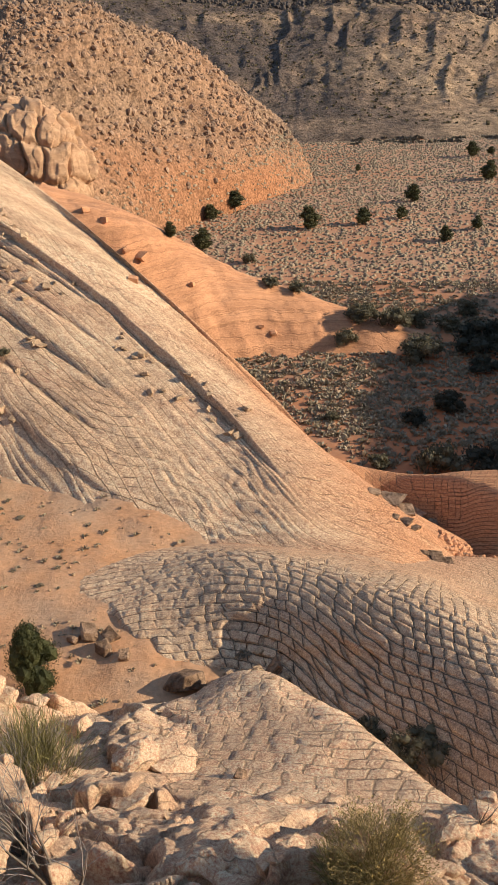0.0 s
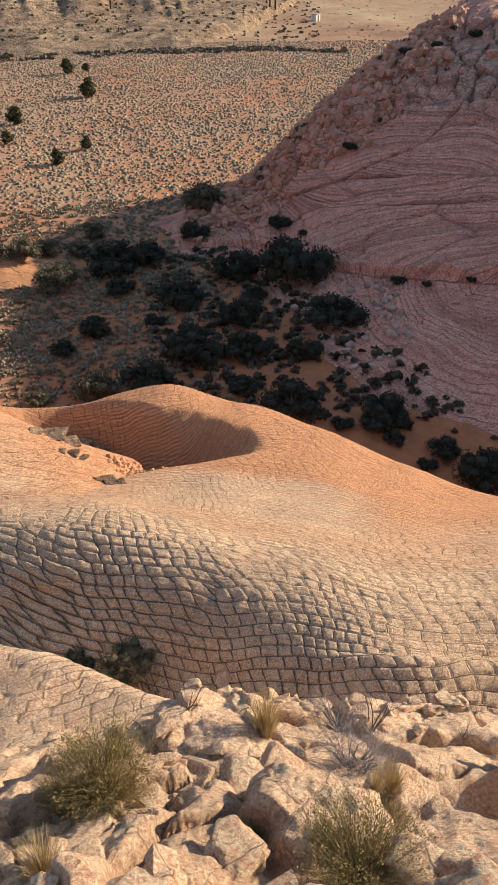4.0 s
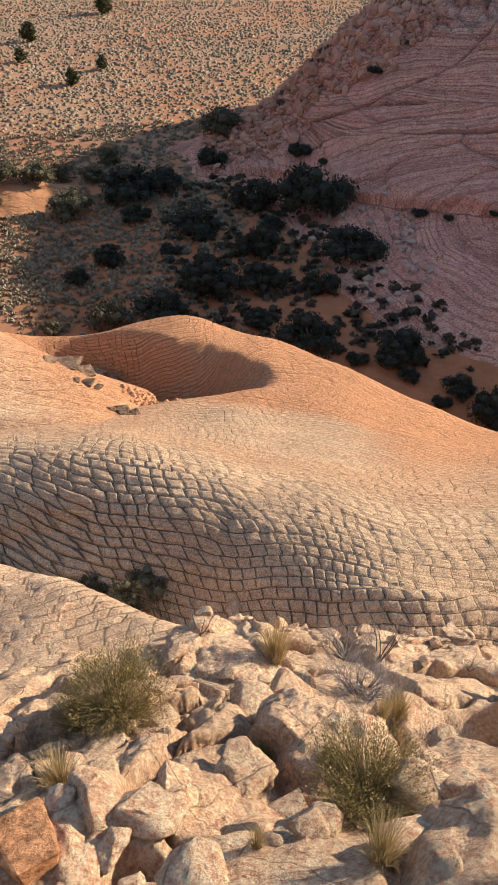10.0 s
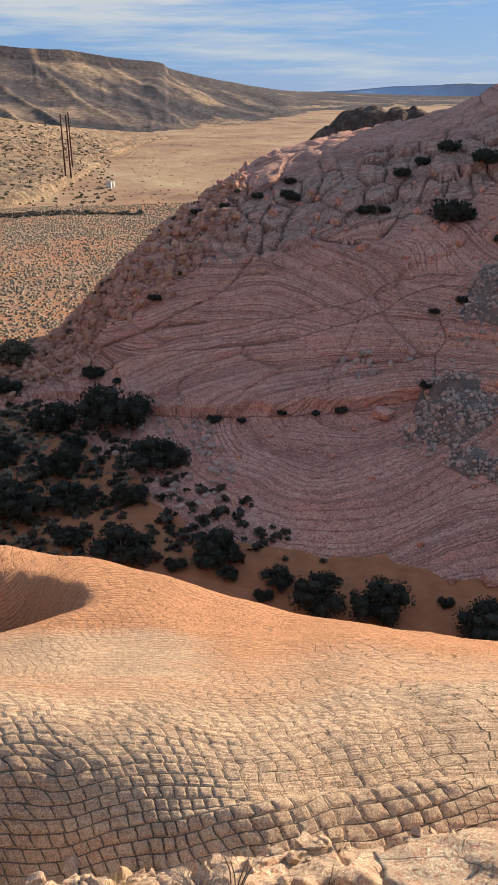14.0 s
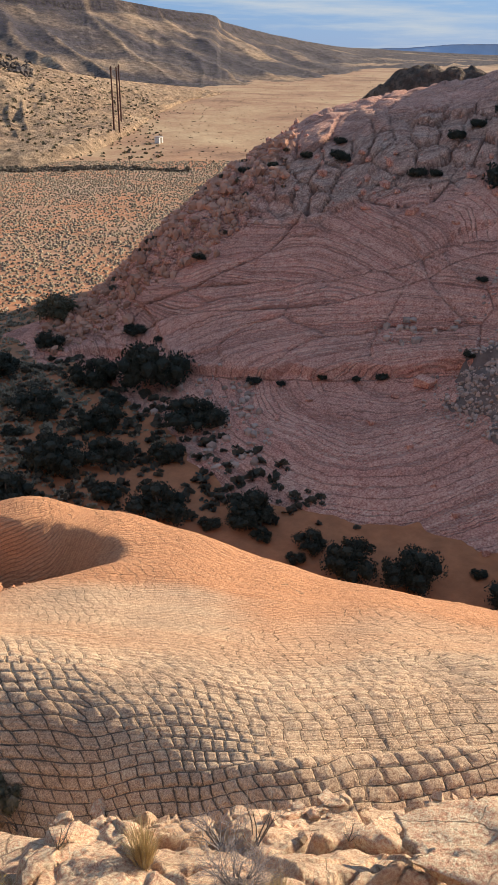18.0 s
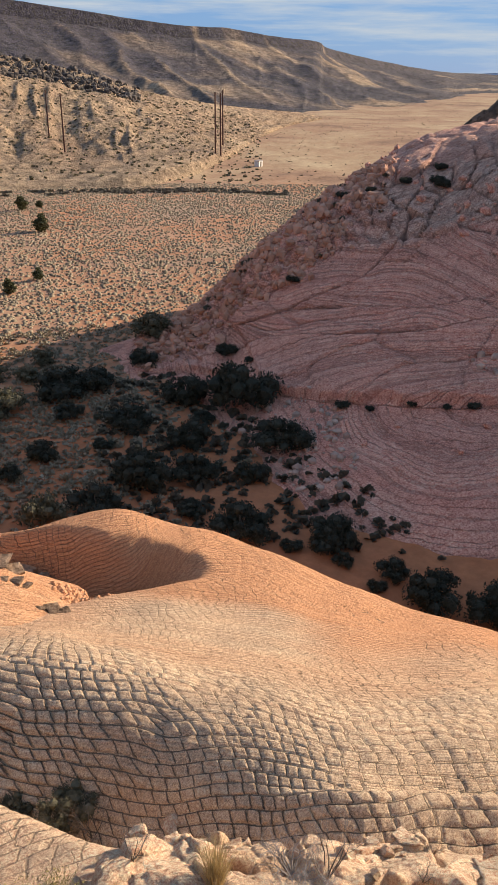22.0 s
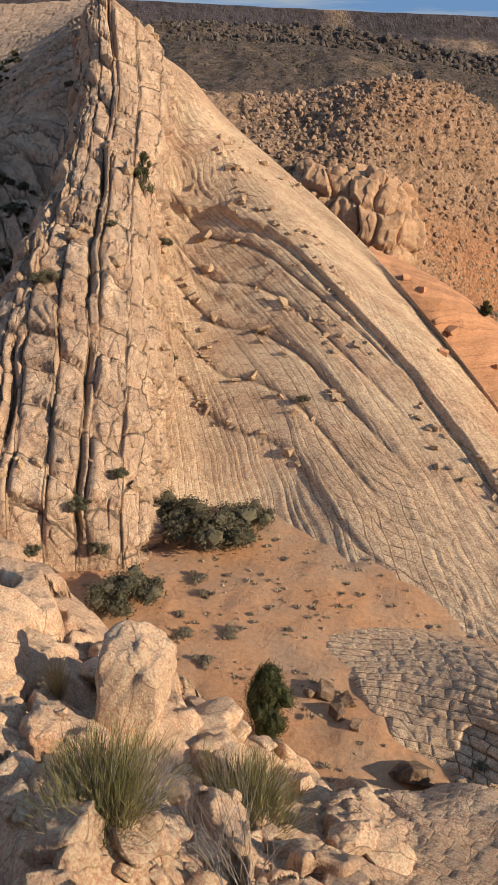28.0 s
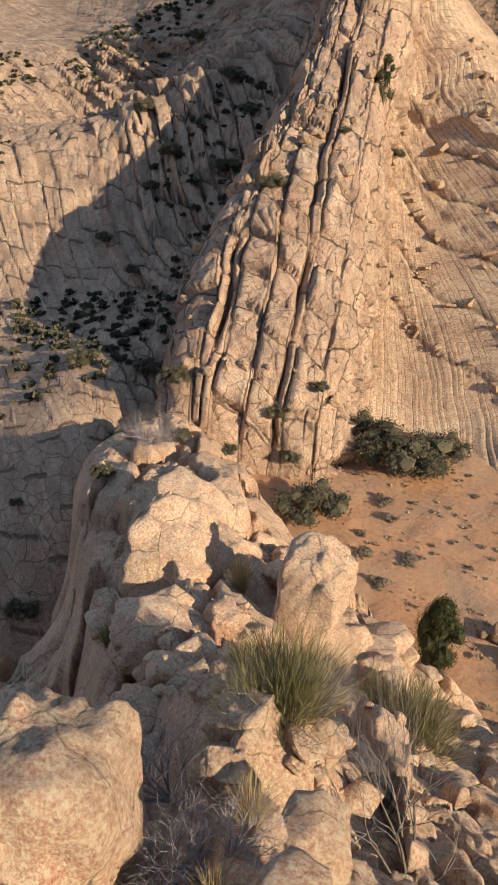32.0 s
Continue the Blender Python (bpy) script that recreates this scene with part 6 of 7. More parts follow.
def shard(rs, size=(0.55, 0.42, 0.34), wear=0.05):
    """An angular broken block with worn edges."""
    bm = bmesh.new()
    for sx in (-1, 1):
        for sy in (-1, 1):
            for sz in (-1, 1):
                bm.verts.new(Vector((sx, sy, sz)) * rs.uniform(0.62, 1.0) + Vector(rs.normal(size=3) * 0.10))
    for _ in range(4):
        d = rs.normal(size=3)
        bm.verts.new(Vector(d / np.linalg.norm(d)) * rs.uniform(1.0, 1.25))
    bmesh.ops.convex_hull(bm, input=list(bm.verts))
    loose = [v for v in bm.verts if not v.link_faces]
    bmesh.ops.delete(bm, geom=loose, context="VERTS")
    bmesh.ops.dissolve_limit(bm, angle_limit=0.2, verts=list(bm.verts), edges=list(bm.edges))
    bmesh.ops.bevel(bm, geom=list(bm.edges), offset=wear, segments=1, affect="EDGES")
    bmesh.ops.triangulate(bm, faces=list(bm.faces))
    bm.verts.index_update()
    v = np.array([p.co[:] for p in bm.verts]) * np.array(size) * 0.85
    f = [[p.index for p in face.verts] for face in bm.faces]
    bm.free()
    return v, f


SHARDS = [shard(np.random.default_rng(300 + k), (0.55, 0.40 + 0.04 * (k % 3), 0.30 + 0.05 * (k % 4))) for k in range(8)]


def boulders(name, label, group, spots, shapes, mat, bury=0.25, tall=(0.8, 1.2), tilt=0.25, flat=False):
    meshes = [mesh_of(name, v, f, mat, flat) for v, f in shapes]
    for k, (x, y, w) in enumerate(spots):
        ob = tagged(new(name, meshes[k % len(meshes)]), label, "rock", group)
        h = rng.uniform(*tall)
        ob.matrix_basis = Matrix.LocRotScale((x, y, drop(x, y) + w * h * (0.34 - bury)), Euler((rng.normal() * tilt, rng.normal() * tilt, rng.random() * 6.28)), (w, w, w * h))


def overhanging_slab():
    """A thick angular slab whose undercut face leans out over a hollow."""
    rs = np.random.default_rng(460)
    v, f = ball(5)
    for d, h in (((0.03, -0.94, -0.32), 0.50), ((0.08, -0.12, 1.0), 0.42), ((-0.86, -0.42, -0.22), 0.66), ((-0.55, 0.25, 0.75), 0.62), ((0.0, 1.0, 0.2), 0.75), ((0.25, -0.75, 0.62), 0.56), ((-0.3, -0.95, 0.1), 0.60)):
        d = np.array(d) / np.linalg.norm(d)
        v = v - (np.maximum(v @ d - h, 0) * 0.97)[:, None] * d
    n = v / np.linalg.norm(v, axis=1, keepdims=True)
    layers = 0.03 * np.sign(value(v[:, 2] * 7 + 0.4 * v[:, 0], v[:, 0] * 0.6, 461))
    v = v + n * (layers + 0.08 * fbm(v[:, 0] * 2.2, v[:, 1] * 2.2 + 2 * v[:, 2], 462, 3) + 0.05 * fbm(v[:, 0] * 7 + 3 * v[:, 2], v[:, 1] * 7 - 4 * v[:, 2], 463, 4))[:, None]
    ob = tagged(new("overhanging_slab", mesh_of("overhanging_slab", v * np.array((1.95, 0.95, 0.62)), f, rock_ledge)), "thick tan sandstone slab overhanging a shaded hollow", "rock", "slabs above the hollow")
    ob.matrix_basis = Matrix.LocRotScale((5.50, 1.72, -6.80), Euler((0, radians(-9), radians(-64))), (1, 1, 1))


boulders("boulder", "weathered tan sandstone boulder on the ledge", "boulders on the ledge", NEAR_BOULDER[1:], STONES, rock_ledge, 0.26, (0.6, 0.95))
SMALL = [stone(np.random.default_rng(400 + k), 3, 12 + k, 0.05, 0.05, (0.56, 0.42 + 0.05 * (k % 3), 0.38)) for k in range(6)]
packed = []
pick = np.random.default_rng(410)
while len(packed) < 110:
    k = len(packed)
    hd = pick.uniform(-58, -20) if k < 70 else pick.uniform(-8, 62)
    rr = pick.uniform(3.0, 12.5) if k < 70 else pick.uniform(1.9, 5.2)
    x, y, _ = at(hd, rr, 0)
    if math.hypot(x + 3.7, y - 1.95) < 1.7 or fbm(np.float64(x * 0.6), np.float64(y * 0.6), 411, 2) < -0.1 or any(math.hypot(x - bx, y - by) < 0.38 * (0.4 + bw) for bx, by, bw in packed):
        continue
    packed.append((x, y, (0.28 + 0.6 * pick.random() ** 2) * (1 if k < 70 else 0.7)))
packed = [(x + 1.3, y - 2.2, w) if math.hypot(x - 4.0, y - 1.8) < 1.15 else (x, y, w) for x, y, w in packed]
boulders("boulder", "weathered tan sandstone boulder on the ledge", "boulders on the ledge", packed[:70], SMALL, rock_ledge, 0.16, (0.7, 1.15), 0.4)
boulders("boulder", "flat weathered sandstone boulder bedded in the ledge", "boulders on the ledge", packed[70:], SMALL, rock_ledge, 0.20, (0.45, 0.75), 0.25)
RIDGE_BOULDER = [(-8.7, 8.95, 2.3), (-7.15, 7.14, 1.8), (-5.94, 5.4, 1.45), (-3.5, 4.1, 0.75), (-4.33, 4.56, 0.5), (-4.6, 9.6, 1.3), (-3.3, 3.6, 0.6), (-3.52, 5.95, 0.5), (-3.1, 6.14, 0.75), (-2.09, 8.73, 0.95), (-2.8, 3.9, 0.55), (-2.6, 3.1, 0.45), (-6.6, 10.2, 1.5), (-10.2, 11.2, 1.9)]
boulders("ridge_boulder", "large rounded sandstone boulder on the crest of the ridge", "boulders on the ridge", RIDGE_BOULDER, [stone(np.random.default_rng(430 + k), 4, 10 + k, 0.10, 0.06, (0.56, 0.46, 0.40)) for k in range(5)], rock_ledge, 0.20, (0.8, 1.1), 0.25)
boulders("rock_slab", "large tan sandstone slab overhanging a hollow", "slabs above the hollow", NEAR_SLAB, [stone(np.random.default_rng(97 + k), 5, 20, 0.02, 0.07, (0.6, 0.46, 0.40)) for k in range(2)], rock_ledge, 0.30, (0.6, 0.65), 0.12)
overhanging_slab()
boulders("orange_block", "smooth fresh orange sandstone block", "", NEAR_BOULDER[:1], [shard(np.random.default_rng(323), (0.6, 0.36, 0.26), 0.07)], red_block, 0.16, (0.7, 0.7), 0.2, True)
boulders("great_boulder", "great smooth tan boulder lit by the sun", "", BIG_BOULDER, [stone(np.random.default_rng(131), 5, 13, 0.12, 0.06, (0.55, 0.48, 0.5))], rock_ledge, 0.06, (1.0, 1.35), 0.1)
FALLEN = []
for x, y, w in CONE_BOULDER:
    for k in range(3):
        FALLEN.append((x + 0.55 * w * rng.normal(), y + 0.55 * w * rng.normal(), w * rng.uniform(0.25, 0.52)))
for k in range(90):
    w0 = 0.1 + 2.4 * rng.random()
    u0 = (1.3, 1.76, 2.22, 2.68)[k % 4] - 0.34 * w0 + 0.04 * rng.normal()
    q = cone[int(w0 / 7 * 339), int(np.clip(u0, 0, 5) / 6 * 429)]
    FALLEN.append((float(q[0]), float(q[1]), 0.15 + 0.5 * rng.random() ** 2))
boulders("slope_boulder", "loose tan sandstone block lying on the slope", "blocks on the slope", FALLEN, SHARDS, rock_near, 0.10, (0.35, 0.7), 0.45, True)
boulders("hollow_slab", "broken sandstone slab lying in the hollow", "slabs in the hollow", [(x + dx, y + dy, g * w) for x, y, w in PIT_ROCK for dx, dy, g in ((0, 0, 0.75), (0.35 * w, -0.3 * w, 0.55), (-0.4 * w, 0.2 * w, 0.45))], SHARDS, rock_rubble, 0.12, (0.24, 0.4), 0.25, True)
boulders("flat_boulder", "dark brown boulder on the sand", "boulders by the sand", FLAT_ROCK, SHARDS[2:], rock_rubble, 0.14, (0.6, 0.9), 0.5, True)
boulders("hill_boulder", "fallen red sandstone boulder below the hill", "boulders below the hill", HILL_BOULDER, SHARDS, rock_far, 0.15, (0.8, 1.2), 0.25, True)
boulders("ridge_rock", "small red rock on the orange ridge", "rocks on the orange ridge", [(x, y, 0.6 * w) for x, y, w in DUNE_ROCK], SHARDS, rock_dune, 0.12, (0.6, 1.0), 0.25, True)

foot_rocks = []
pick = np.random.default_rng(420)
while len(foot_rocks) < 70:
    hd = pick.uniform(-4, 36)
    rr = float(np.interp(hd, (-4, 10, 22, 36), (13.6, 11.6, 9.3, 8.6))) + 0.5 * pick.normal()
    x, y, _ = at(hd, rr, 0)
    if value(np.float64(x * 0.7), np.float64(y * 0.7), 421) > -0.15:
        foot_rocks.append((x, y, 0.10 + 0.38 * pick.random() ** 2.5))
boulders("fallen_block", "broken brown sandstone block below the dome", "blocks below the dome", foot_rocks, SHARDS, rock_near, 0.10, (0.5, 0.9), 0.4, True)

# ---- power poles and hut ----


def power_pole():
    root = tagged(new("power_pole"), "tall dark brown timber power pole", "pole")
    v, f = tubes([((0, 0, -0.05), (0, 0, 0.5), 0.016, 0.0135), ((0, 0, 0.5), (0, 0, 1.0), 0.0135, 0.011)], 10)
    part("shaft", mesh_of("shaft", v, f, pole_wood), root)
    v, f = tubes([((-0.035, 0, 0.955), (0.035, 0, 0.955), 0.006, 0.006)], 6)
    part("crossarm", mesh_of("crossarm", v, f, pole_wood), root)
    for k in (-0.03, 0.03):
        v, f = tubes([((k, 0, 0.955), (k, 0, 0.982), 0.004, 0.003)], 6)
        part("insulator", mesh_of("insulator", v, f, bark), root)
    return root


proto = power_pole()
for k, (x, y, h) in enumerate(POLES):
    m = Matrix.LocRotScale((x, y, drop(x, y)), Euler((0, 0, 0.4)), (h, h, h))
    if k:
        copy_thing(proto, m)
    else:
        home = m
proto.matrix_basis = home
for o in list(bpy.data.objects):
    if o.name.startswith("power_pole"):
        o["group"] = "power poles"


def box_mesh(name, lo, hi, mat, bevel=0.03):
    bm = bmesh.new()
    bmesh.ops.create_cube(bm, size=1)
    for v in bm.verts:
        v.co = Vector([lo[i] + (v.co[i] + 0.5) * (hi[i] - lo[i]) for i in range(3)])
    bmesh.ops.bevel(bm, geom=list(bm.edges), offset=bevel, segments=1, affect="EDGES")
    m = bpy.data.meshes.new(name)
    bm.to_mesh(m)
    bm.free()
    m.materials.append(mat)
    return m


hx, hy, hw = HUT[0]
hut = tagged(new("utility_hut"), "small white utility hut beside the dirt track", "hut")
part("wall", box_mesh("wall", (-1.2, -0.8, -0.3), (1.2, 0.8, 1.7), white_paint), hut)
part("roof", box_mesh("roof", (-1.35, -0.95, 1.7), (1.35, 0.95, 1.85), dead_wood), hut)
part("door", box_mesh("door", (-0.4, -0.84, 0.0), (0.4, -0.8, 1.5), bark, 0.01), hut)
hut.matrix_basis = Matrix.LocRotScale((hx, hy, drop(hx, hy)), Euler((0, 0, 0.5)), (1, 1, 1))

# ---- loose stones on the ledge ----
rs = np.random.default_rng(209)
pebbles = []
while len(pebbles) < 240:
    hd, r = rs.uniform(-58, 70), 1.8 + 9.5 * math.sqrt(rs.random())
    x, y, _ = at(hd, r, 0)
    if (-14 < hd < 20 and r > 6.2) or value(np.float64(x * 0.8), np.float64(y * 0.8), 210) < 0.05:
        continue
    hit, spot, _, _, ob, _ = scene.ray_cast(graph, Vector((x, y, 90)), Vector((0, 0, -1)))
    if hit and ob.name == "foreground_ledge":
        pebbles.append((x, y, 0.07 + 0.26 * rs.random() ** 2))
boulders("loose_stone", "small angular tan stone lying on the ledge", "loose stones on the ledge", pebbles, SHARDS, rock_ledge, 0.12, (0.6, 1.0), 0.4, True)

# ---- what nobody could count: scrub, rubble, pebbles ----


def scatter(n, lo, hi, az0, az1, seed):
    rs = np.random.default_rng(seed)
    a = np.radians(az0 + (az1 - az0) * rs.random(n))
    r = np.sqrt(lo * lo + (hi * hi - lo * lo) * rs.random(n))
    return np.stack([r * np.sin(a), r * np.cos(a)], 1), rs


def stuff(name, verts, faces, mat, label, category, flat=True):
    tagged(new(name, mesh_of(name, verts, faces, mat, flat)), label, category, kind="stuff")


def grounded(xy, allowed):
    """Heights of those places whose first surface from above is one of the allowed objects."""
    zs, ok = np.zeros(len(xy)), np.zeros(len(xy), bool)
    for k, (x, y) in enumerate(xy):
        hit, p, nrm, _, ob, _ = scene.ray_cast(graph, Vector((x, y, 120)), Vector((0, 0, -1)))
        if hit and ob.name in allowed:
            zs[k], ok[k] = p.z, True
    return np.column_stack([xy, zs])[ok]


def tufts(p, size, rs, per=12, flat_=0.75, broad=0.26):
    """Small ragged shrubs of a dozen leaves each."""
    n = len(p)
    d = rs.normal(size=(n * per, 3))
    d[:, 2] = np.abs(d[:, 2]) * 0.8 + 0.15
    d /= np.linalg.norm(d, axis=1, keepdims=True)
    s = np.repeat(size * (0.6 + 0.8 * rs.random(n)), per)[:, None]
    c = np.repeat(p, per, 0) + d * s * 0.42 * np.array([1, 1, flat_])
    side = np.cross(d, rs.normal(size=d.shape))
    side /= np.linalg.norm(side, axis=1, keepdims=True)
    v = np.stack([c - d * s * 0.40, c + side * s * broad, c + d * s * 0.22, c - side * s * broad], 1).reshape(-1, 3)
    return v, np.arange(len(v)).reshape(-1, 4)


def domes(p, size, rs, sides=6):
    """Low ragged clumps."""
    n = len(p)
    a = np.linspace(0, 2 * math.pi, sides, endpoint=False)[None] + rs.random((n, 1)) * 6.283
    s = (size * (0.45 + 0.8 * rs.random(n) ** 1.5))[:, None]
    r = 0.5 * s * (0.7 + 0.6 * rs.random((n, sides)))
    h = 0.24 * s * (0.5 + 0.7 * rs.random((n, sides)))
    low_ = np.stack([r * np.cos(a), r * np.sin(a), 0 * r - 0.05], -1)
    high_ = np.stack([0.72 * r * np.cos(a + 0.3), 0.72 * r * np.sin(a + 0.3), h], -1)
    top = np.stack([0.3 * s * (rs.random((n, 1)) - 0.5), 0.3 * s * (rs.random((n, 1)) - 0.5), 0.36 * s], -1)
    v = (np.concatenate([low_, high_, top], 1) + p[:, None, :]).reshape(-1, 3)
    f0 = [(k, (k + 1) % sides, sides + (k + 1) % sides) for k in range(sides)] + [(k, sides + (k + 1) % sides, sides + k) for k in range(sides)] + [(sides + k, sides + (k + 1) % sides, 2 * sides) for k in range(sides)]
    return v, (np.array(f0)[None] + (np.arange(n) * (2 * sides + 1))[:, None, None]).reshape(-1, 3)


def rubble(p, size, rs, normal_lift=0.15):
    """Many small angular stones."""
    bv, bf = ball(1)
    bv = bv[:12] if len(bv) == 12 else bv
    n, m = len(p), len(bv)
    s = (size * (0.35 + 1.0 * rs.random(n) ** 2.2))[:, None, None]
    shape = bv[None] * (0.75 + 0.5 * rs.random((n, m, 1))) * (0.6 + 0.7 * rs.random((n, 1, 3)))
    ang = rs.random(n) * 6.283
    ca, sa = np.cos(ang)[:, None], np.sin(ang)[:, None]
    x, y = shape[..., 0] * ca - shape[..., 1] * sa, shape[..., 0] * sa + shape[..., 1] * ca
    v = np.stack([x, y, shape[..., 2]], -1) * s * 0.5 + p[:, None, :] + np.array([0, 0, 1]) * s * normal_lift
    return v.reshape(-1, 3), (bf[None] + (np.arange(n) * m)[:, None, None]).reshape(-1, 3)


def cull(xy, rs, scale, level, seed):
    f = fbm(xy[:, 0] * scale, xy[:, 1] * scale, seed, 3)
    return xy[f > level + 0.3 * rs.normal(size=len(xy))]


sage_far = plain_material("valley_sagebrush", (0.125, 0.093, 0.062), (0.35, 0.27, 0.18), 0.3, 0.9, 0.75)
xy, rs = scatter(54000, 52, 224, -12, 37, 201)
p = grounded(cull(xy, rs, 0.045, -1.5, 202), ("ground", "boulder_hill"))
p = p[p[:, 2] < -19]
near_ = np.hypot(p[:, 0], p[:, 1]) < 92
v, f = domes(p[~near_], 0.66, rs, 4)
stuff("valley_scrub", v, f, sage_far, "grey sagebrush scattered over red valley soil", "scrub", False)
xy2, rs = scatter(4200, 44, 92, -8, 26, 220)
p = p[near_][(p[near_][:, 0] < 14) | (rs.random(near_.sum()) < 0.35)]
p = np.concatenate([p, grounded(cull(xy2, rs, 0.08, -0.6, 221), ("ground",))])
v, f = tufts(p, 0.60, rs, 15, 0.6, 0.13)
stuff("near_scrub", v, f, plain_material("near_sagebrush", (0.19, 0.155, 0.105), (0.42, 0.345, 0.24), 0.3, 0.9, 0.7), "grey sagebrush on the red soil below the slope", "scrub")
xy, rs = scatter(5200, 225, 420, -30, 32, 203)
p = grounded(xy, ("ground", "mesa_bench"))
v, f = tufts(p, 1.0, rs, 6)
stuff("bench_scrub", v, f, plain_material("bench_brush", (0.10, 0.085, 0.05), (0.22, 0.175, 0.10), 0.2, 0.9, 0.8), "scrub dotted over the talus slopes", "scrub")
xy, rs = scatter(3800, 366, 404, -30, 24, 230)
p = grounded(xy, ("mesa_bench",))
v, f = rubble(p, 2.3, rs)
stuff("basalt_rubble", v, f, plain_material("dark_basalt", (0.05, 0.04, 0.035), (0.14, 0.11, 0.09), 0.3, 0.9, 0.8), "dark basalt rubble along the rim of the bench", "rubble")
xy, rs = scatter(5000, 215, 900, 18, 46, 204)
p = grounded(xy, ("ground", "mesa"))
v, f = tufts(p, 0.5, rs, 6)
stuff("far_scrub", v, f, sage_far, "far scrub on the open valley", "scrub")
xy, rs = scatter(1400, 44, 75, 20, 66, 205)
p = grounded(xy, ("ground", "red_sandstone_hill"))
p = p[(p[:, 2] < -25.2) & (p[:, 0] < 33)]
v, f = tufts(p, 0.75, rs)
stuff("wash_scrub", v, f, plain_material("wash_brush", (0.05, 0.045, 0.032), (0.14, 0.115, 0.08), 0.3, 0.9, 0.7), "low dark scrub in the wash", "scrub")
xy, rs = scatter(11000, 86, 172, -22, 5, 206)
p = grounded(xy, ("boulder_hill",))
p = p[(p[:, 2] > -19 + 3 * rs.normal(size=len(p)))]
v, f = rubble(p, 0.75, rs)
stuff("hill_rubble", v, f, plain_material("hill_stone", (0.17, 0.11, 0.075), (0.40, 0.265, 0.175), 0.8, 0.9, 0.7), "tan sandstone rubble covering the hill", "rubble")
fallen_stone = plain_material("fallen_pink_stone", (0.27, 0.18, 0.135), (0.58, 0.41, 0.32), 1.2, 0.9, 0.7)
xy, rs = scatter(1300, 62, 120, 22, 64, 207)
p = grounded(xy, ("red_sandstone_hill",))
p = p[(p[:, 2] > -14) & (p[:, 2] < -8)]
v, f = rubble(p, 0.7, rs)
stuff("crest_rubble", v, f, rock_far, "broken red rock strewn along the hill", "rubble")
mound_soil = dirt_material("grey_brown_scree", (0.15, 0.105, 0.085), (0.25, 0.18, 0.145), 1.1)
xy, rs = scatter(15000, 48, 80, 46, 66, 222)
p = grounded(xy, ("red_sandstone_hill",))
heap, rim_ = np.zeros(len(p)), np.ones(len(p))
for mx, my, mw in MOUND:
    wob = 0.22 * value(p[:, 0] * 0.7 + mx, p[:, 1] * 0.7, 240)
    far_ = np.hypot(p[:, 0] - mx, p[:, 1] - my) / (0.5 * mw) + wob
    heap = np.maximum(heap, np.where(far_ < 1, 0.30 * mw * (1 - far_), 0))
    rim_ = np.minimum(rim_, far_ - 1)
    rings, turns = np.linspace(0, 1.15, 16)[:, None], np.linspace(0, 2 * math.pi, 49)[None, :]
    gx, gy = mx + 0.5 * mw * rings * np.cos(turns), my + 0.5 * mw * rings * np.sin(turns)
    far_ = rings + 0.22 * value(gx * 0.7 + mx, gy * 0.7, 240)
    base = np.array([[drop(float(x), float(y)) for x, y in zip(ra, rb)] for ra, rb in zip(gx, gy)])
    gz = base + np.where(far_ < 1, 0.30 * mw * (1 - far_) + 0.10 * fbm(gx * 1.3, gy * 1.3, 241, 3), -0.4)
    setting("scree_mound", grid_mesh("scree_mound", np.stack([gx, gy, gz], -1)), mound_soil, "mound of grey-brown scree on the hillside", "scree")
p[:, 2] += heap
p = p[(rim_ < 0) | ((rim_ < 0.5) & (rs.random(len(p)) < 0.16))]
v, f = rubble(p, 0.34, rs)
stuff("rubble_mound", v, f, fallen_stone, "pale rubble strewn over the scree mounds", "rubble")
v, f = rubble(p[::60], 0.7, rs)
stuff("mound_blocks", v, f, fallen_stone, "larger pale blocks on the scree mounds", "rubble")
xy, rs = scatter(3200, 62, 94, 23, 41, 231)
p = grounded(xy, ("red_sandstone_hill",))
az_p = np.degrees(np.arctan2(p[:, 0], p[:, 1]))
el_p = np.degrees(np.arctan2(p[:, 2], np.hypot(p[:, 0], p[:, 1])))
p = p[el_p > np.interp(az_p, (24, 28, 32.2, 36.3, 39.4, 41), (-19, -17.6, -14.2, -12.2, -9, -7.5)) + 0.6 * rs.normal(size=len(p))]
v, f = rubble(p, 0.85, rs)
stuff("shoulder_rubble", v, f, plain_material("orange_brown_rubble", (0.30, 0.14, 0.085), (0.60, 0.33, 0.22), 0.5, 0.9, 0.6), "orange-brown rubble on the shoulder of the hill", "rubble")
v, f = tufts(p[::14], 0.7, rs, 12)
stuff("shoulder_scrub", v, f, plain_material("shoulder_brush", (0.07, 0.06, 0.04), (0.16, 0.13, 0.085), 0.3, 0.9, 0.7), "dry scrub on the shoulder of the hill", "scrub")
xy, rs = scatter(420, 203, 211, 8, 34, 232)
xy = xy * (1 + 0.03 * value(xy[:, 0] * 0.05, xy[:, 0] * 0, 233))[:, None]
xy = xy[value(xy[:, 0] * 0.12, xy[:, 1] * 0.12, 234) > -0.35]
p = grounded(xy, ("ground", "mesa_bench"))
v, f = tufts(p, 1.2, rs, 14)
stuff("ditch_scrub", v, f, plain_material("ditch_brush", (0.12, 0.10, 0.075), (0.26, 0.215, 0.16), 0.3, 0.9, 0.7), "dark line of scrub along a dry wash", "scrub")
xy, rs = scatter(900, 50, 66, 30, 66, 208)
p = grounded(xy, ("red_sandstone_hill",))
p = p[value(p[:, 0] * 0.12, p[:, 1] * 0.12, 235) > -0.1]
v, f = rubble(p, 0.60, rs)
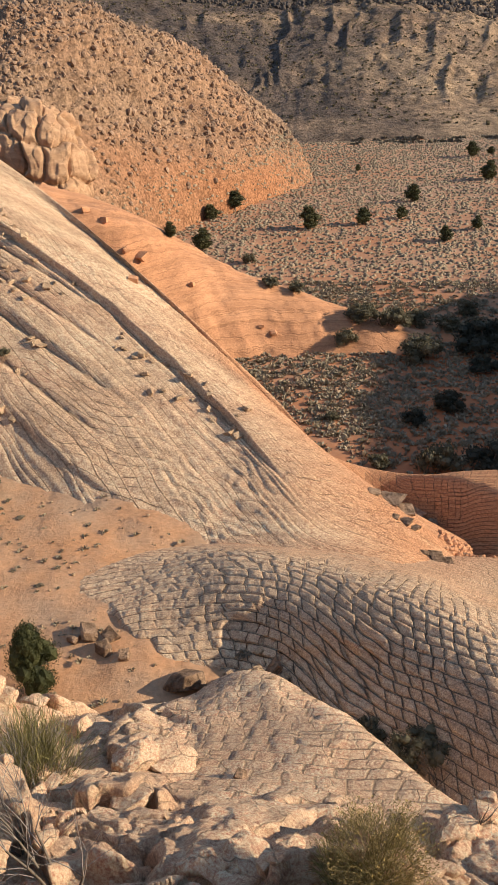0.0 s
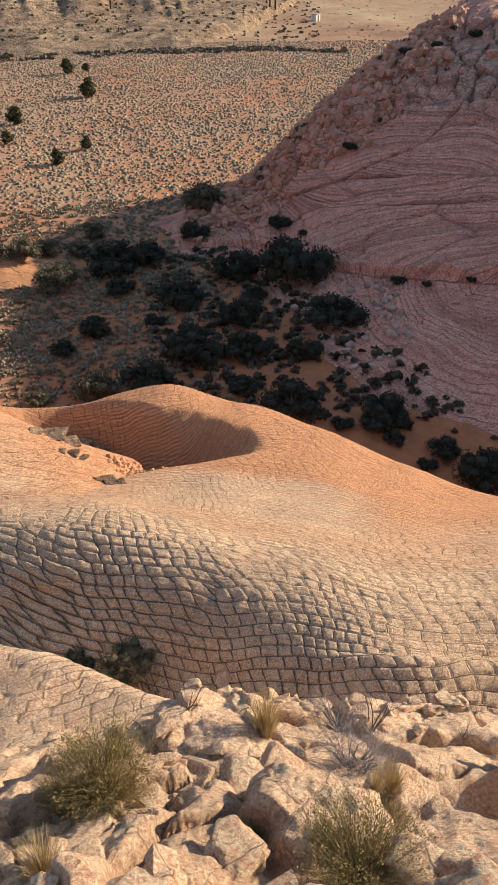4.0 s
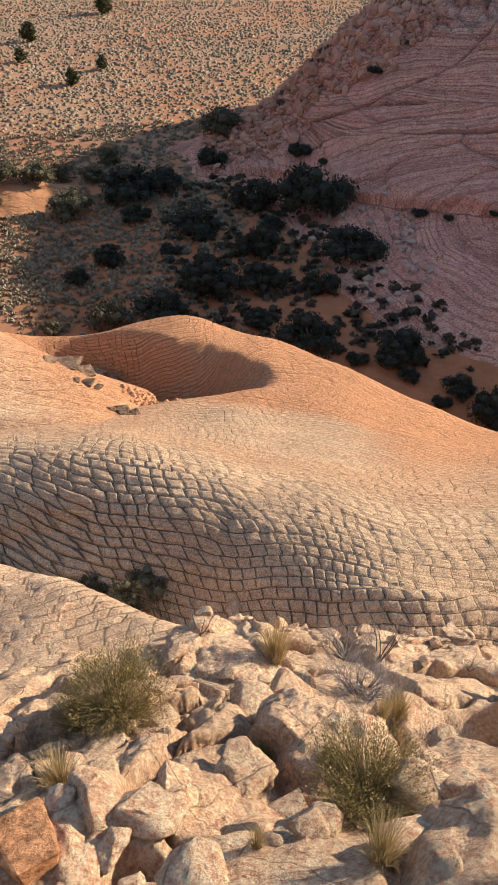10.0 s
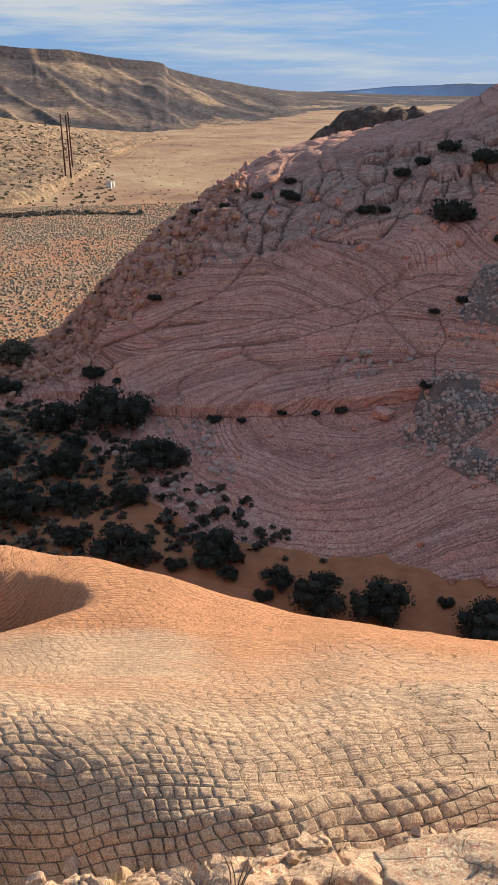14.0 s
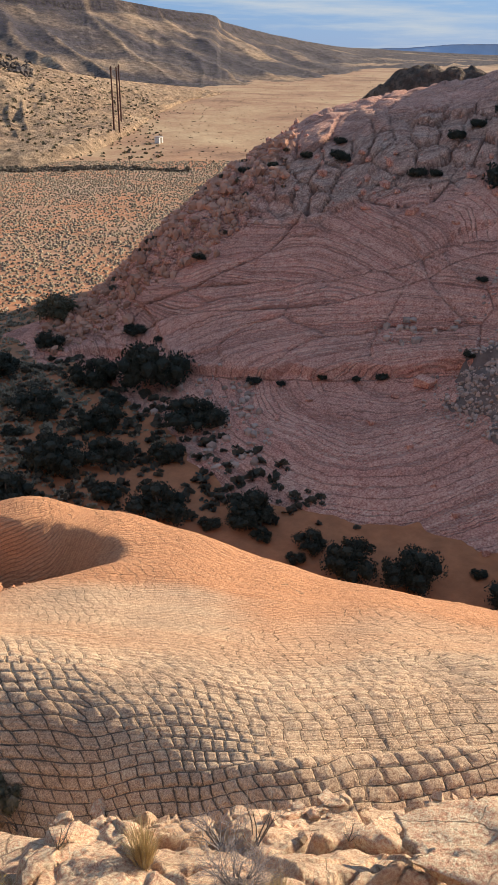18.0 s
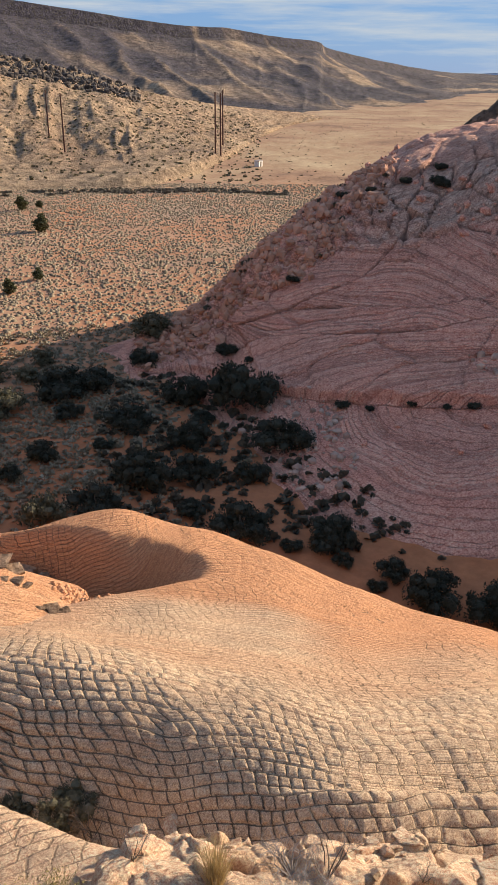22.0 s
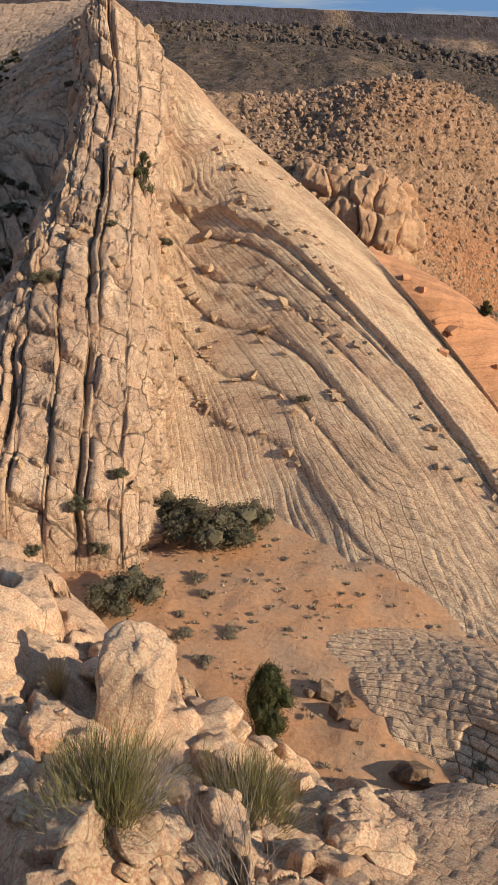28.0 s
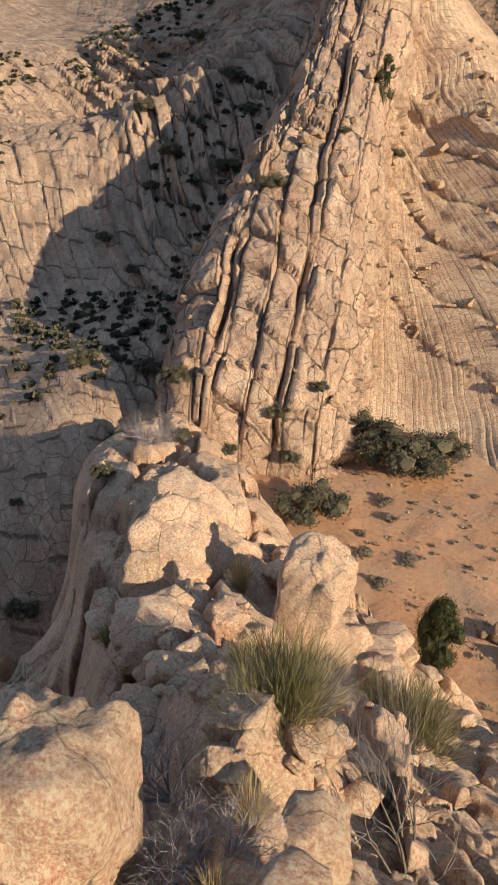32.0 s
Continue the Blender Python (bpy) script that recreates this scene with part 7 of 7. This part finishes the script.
stuff("apron_stones", v, f, fallen_stone, "small stones fallen on the rock apron", "rubble")
xy, rs = scatter(1500, 12, 30, -34, 0, 211)
p = grounded(xy, ("sand_flat",))[::2]
v, f = rubble(p, 0.08, rs)
stuff("sand_pebbles", v, f, rock_near, "pebbles on the orange sand", "pebbles")
v, f = tufts(p[::2] + rs.normal(size=p[::2].shape) * np.array([0.5, 0.5, 0]), 0.17, rs, 22, 0.5, 0.10)
stuff("sand_tufts", v, f, plain_material("dry_sand_plants", (0.24, 0.19, 0.125), (0.40, 0.32, 0.21), 0.5, 0.9, 0.7), "tiny dry plants on the orange sand", "plants")
xy, rs = scatter(1300, 23, 50, -30, 2, 212)
p = grounded(xy, ("cross_bedded_slope",))
along = value(p[:, 0] * 0.25 + p[:, 1] * 0.1, p[:, 1] * 0.25, 213)
p = p[(along > 0.5) & (p[:, 0] < -8) & (p[:, 2] > -7)]
v, f = rubble(p, 0.40, rs)
stuff("slope_rubble", v, f, rock_cone, "broken stones along the ledges of the slope", "rubble")
xy, rs = scatter(1500, 23, 52, -44, -27, 214)
p = grounded(xy, ("sandstone_fin",))
p = p[value(p[:, 0] * 0.4, p[:, 1] * 0.4, 215) > 0.1]
v, f = rubble(p[::2], 0.42, rs)
stuff("fin_rubble", v, f, rock_near, "loose blocks caught in the cracks of the fin", "rubble")
xy, rs = scatter(1500, 26, 64, -60, -36, 216)
p = grounded(xy, ("shaded_slope",))
v, f = tufts(p[value(p[:, 0] * 0.15, p[:, 1] * 0.15, 217) > 0.2], 0.42, rs)
stuff("slope_scrub", v, f, plain_material("slope_brush", (0.04, 0.042, 0.025), (0.11, 0.10, 0.06), 0.3, 0.9, 0.7), "dark scrub on the shaded slope", "scrub")
xy, rs = scatter(3000, 18, 27, 10, 24, 219)
p = grounded(xy, ("slickrock_dome", "cross_bedded_slope"))
p = p[np.hypot(p[:, 0] - HOLLOW[0][0], p[:, 1] - HOLLOW[0][1]) < 0.5 * HOLLOW[0][2]]
v, f = rubble(p, 0.17, rs)
stuff("hollow_rubble", v, f, rock_dune, "brown rubble lying in the orange hollow", "rubble")
xy, rs = scatter(700, 44, 66, -4, 14, 218)
p = grounded(xy, ("ground",))
v, f = rubble(p, 0.42, rs)
stuff("valley_stones", v, f, rock_rubble, "pale stones among the scrub below the slope", "rubble")
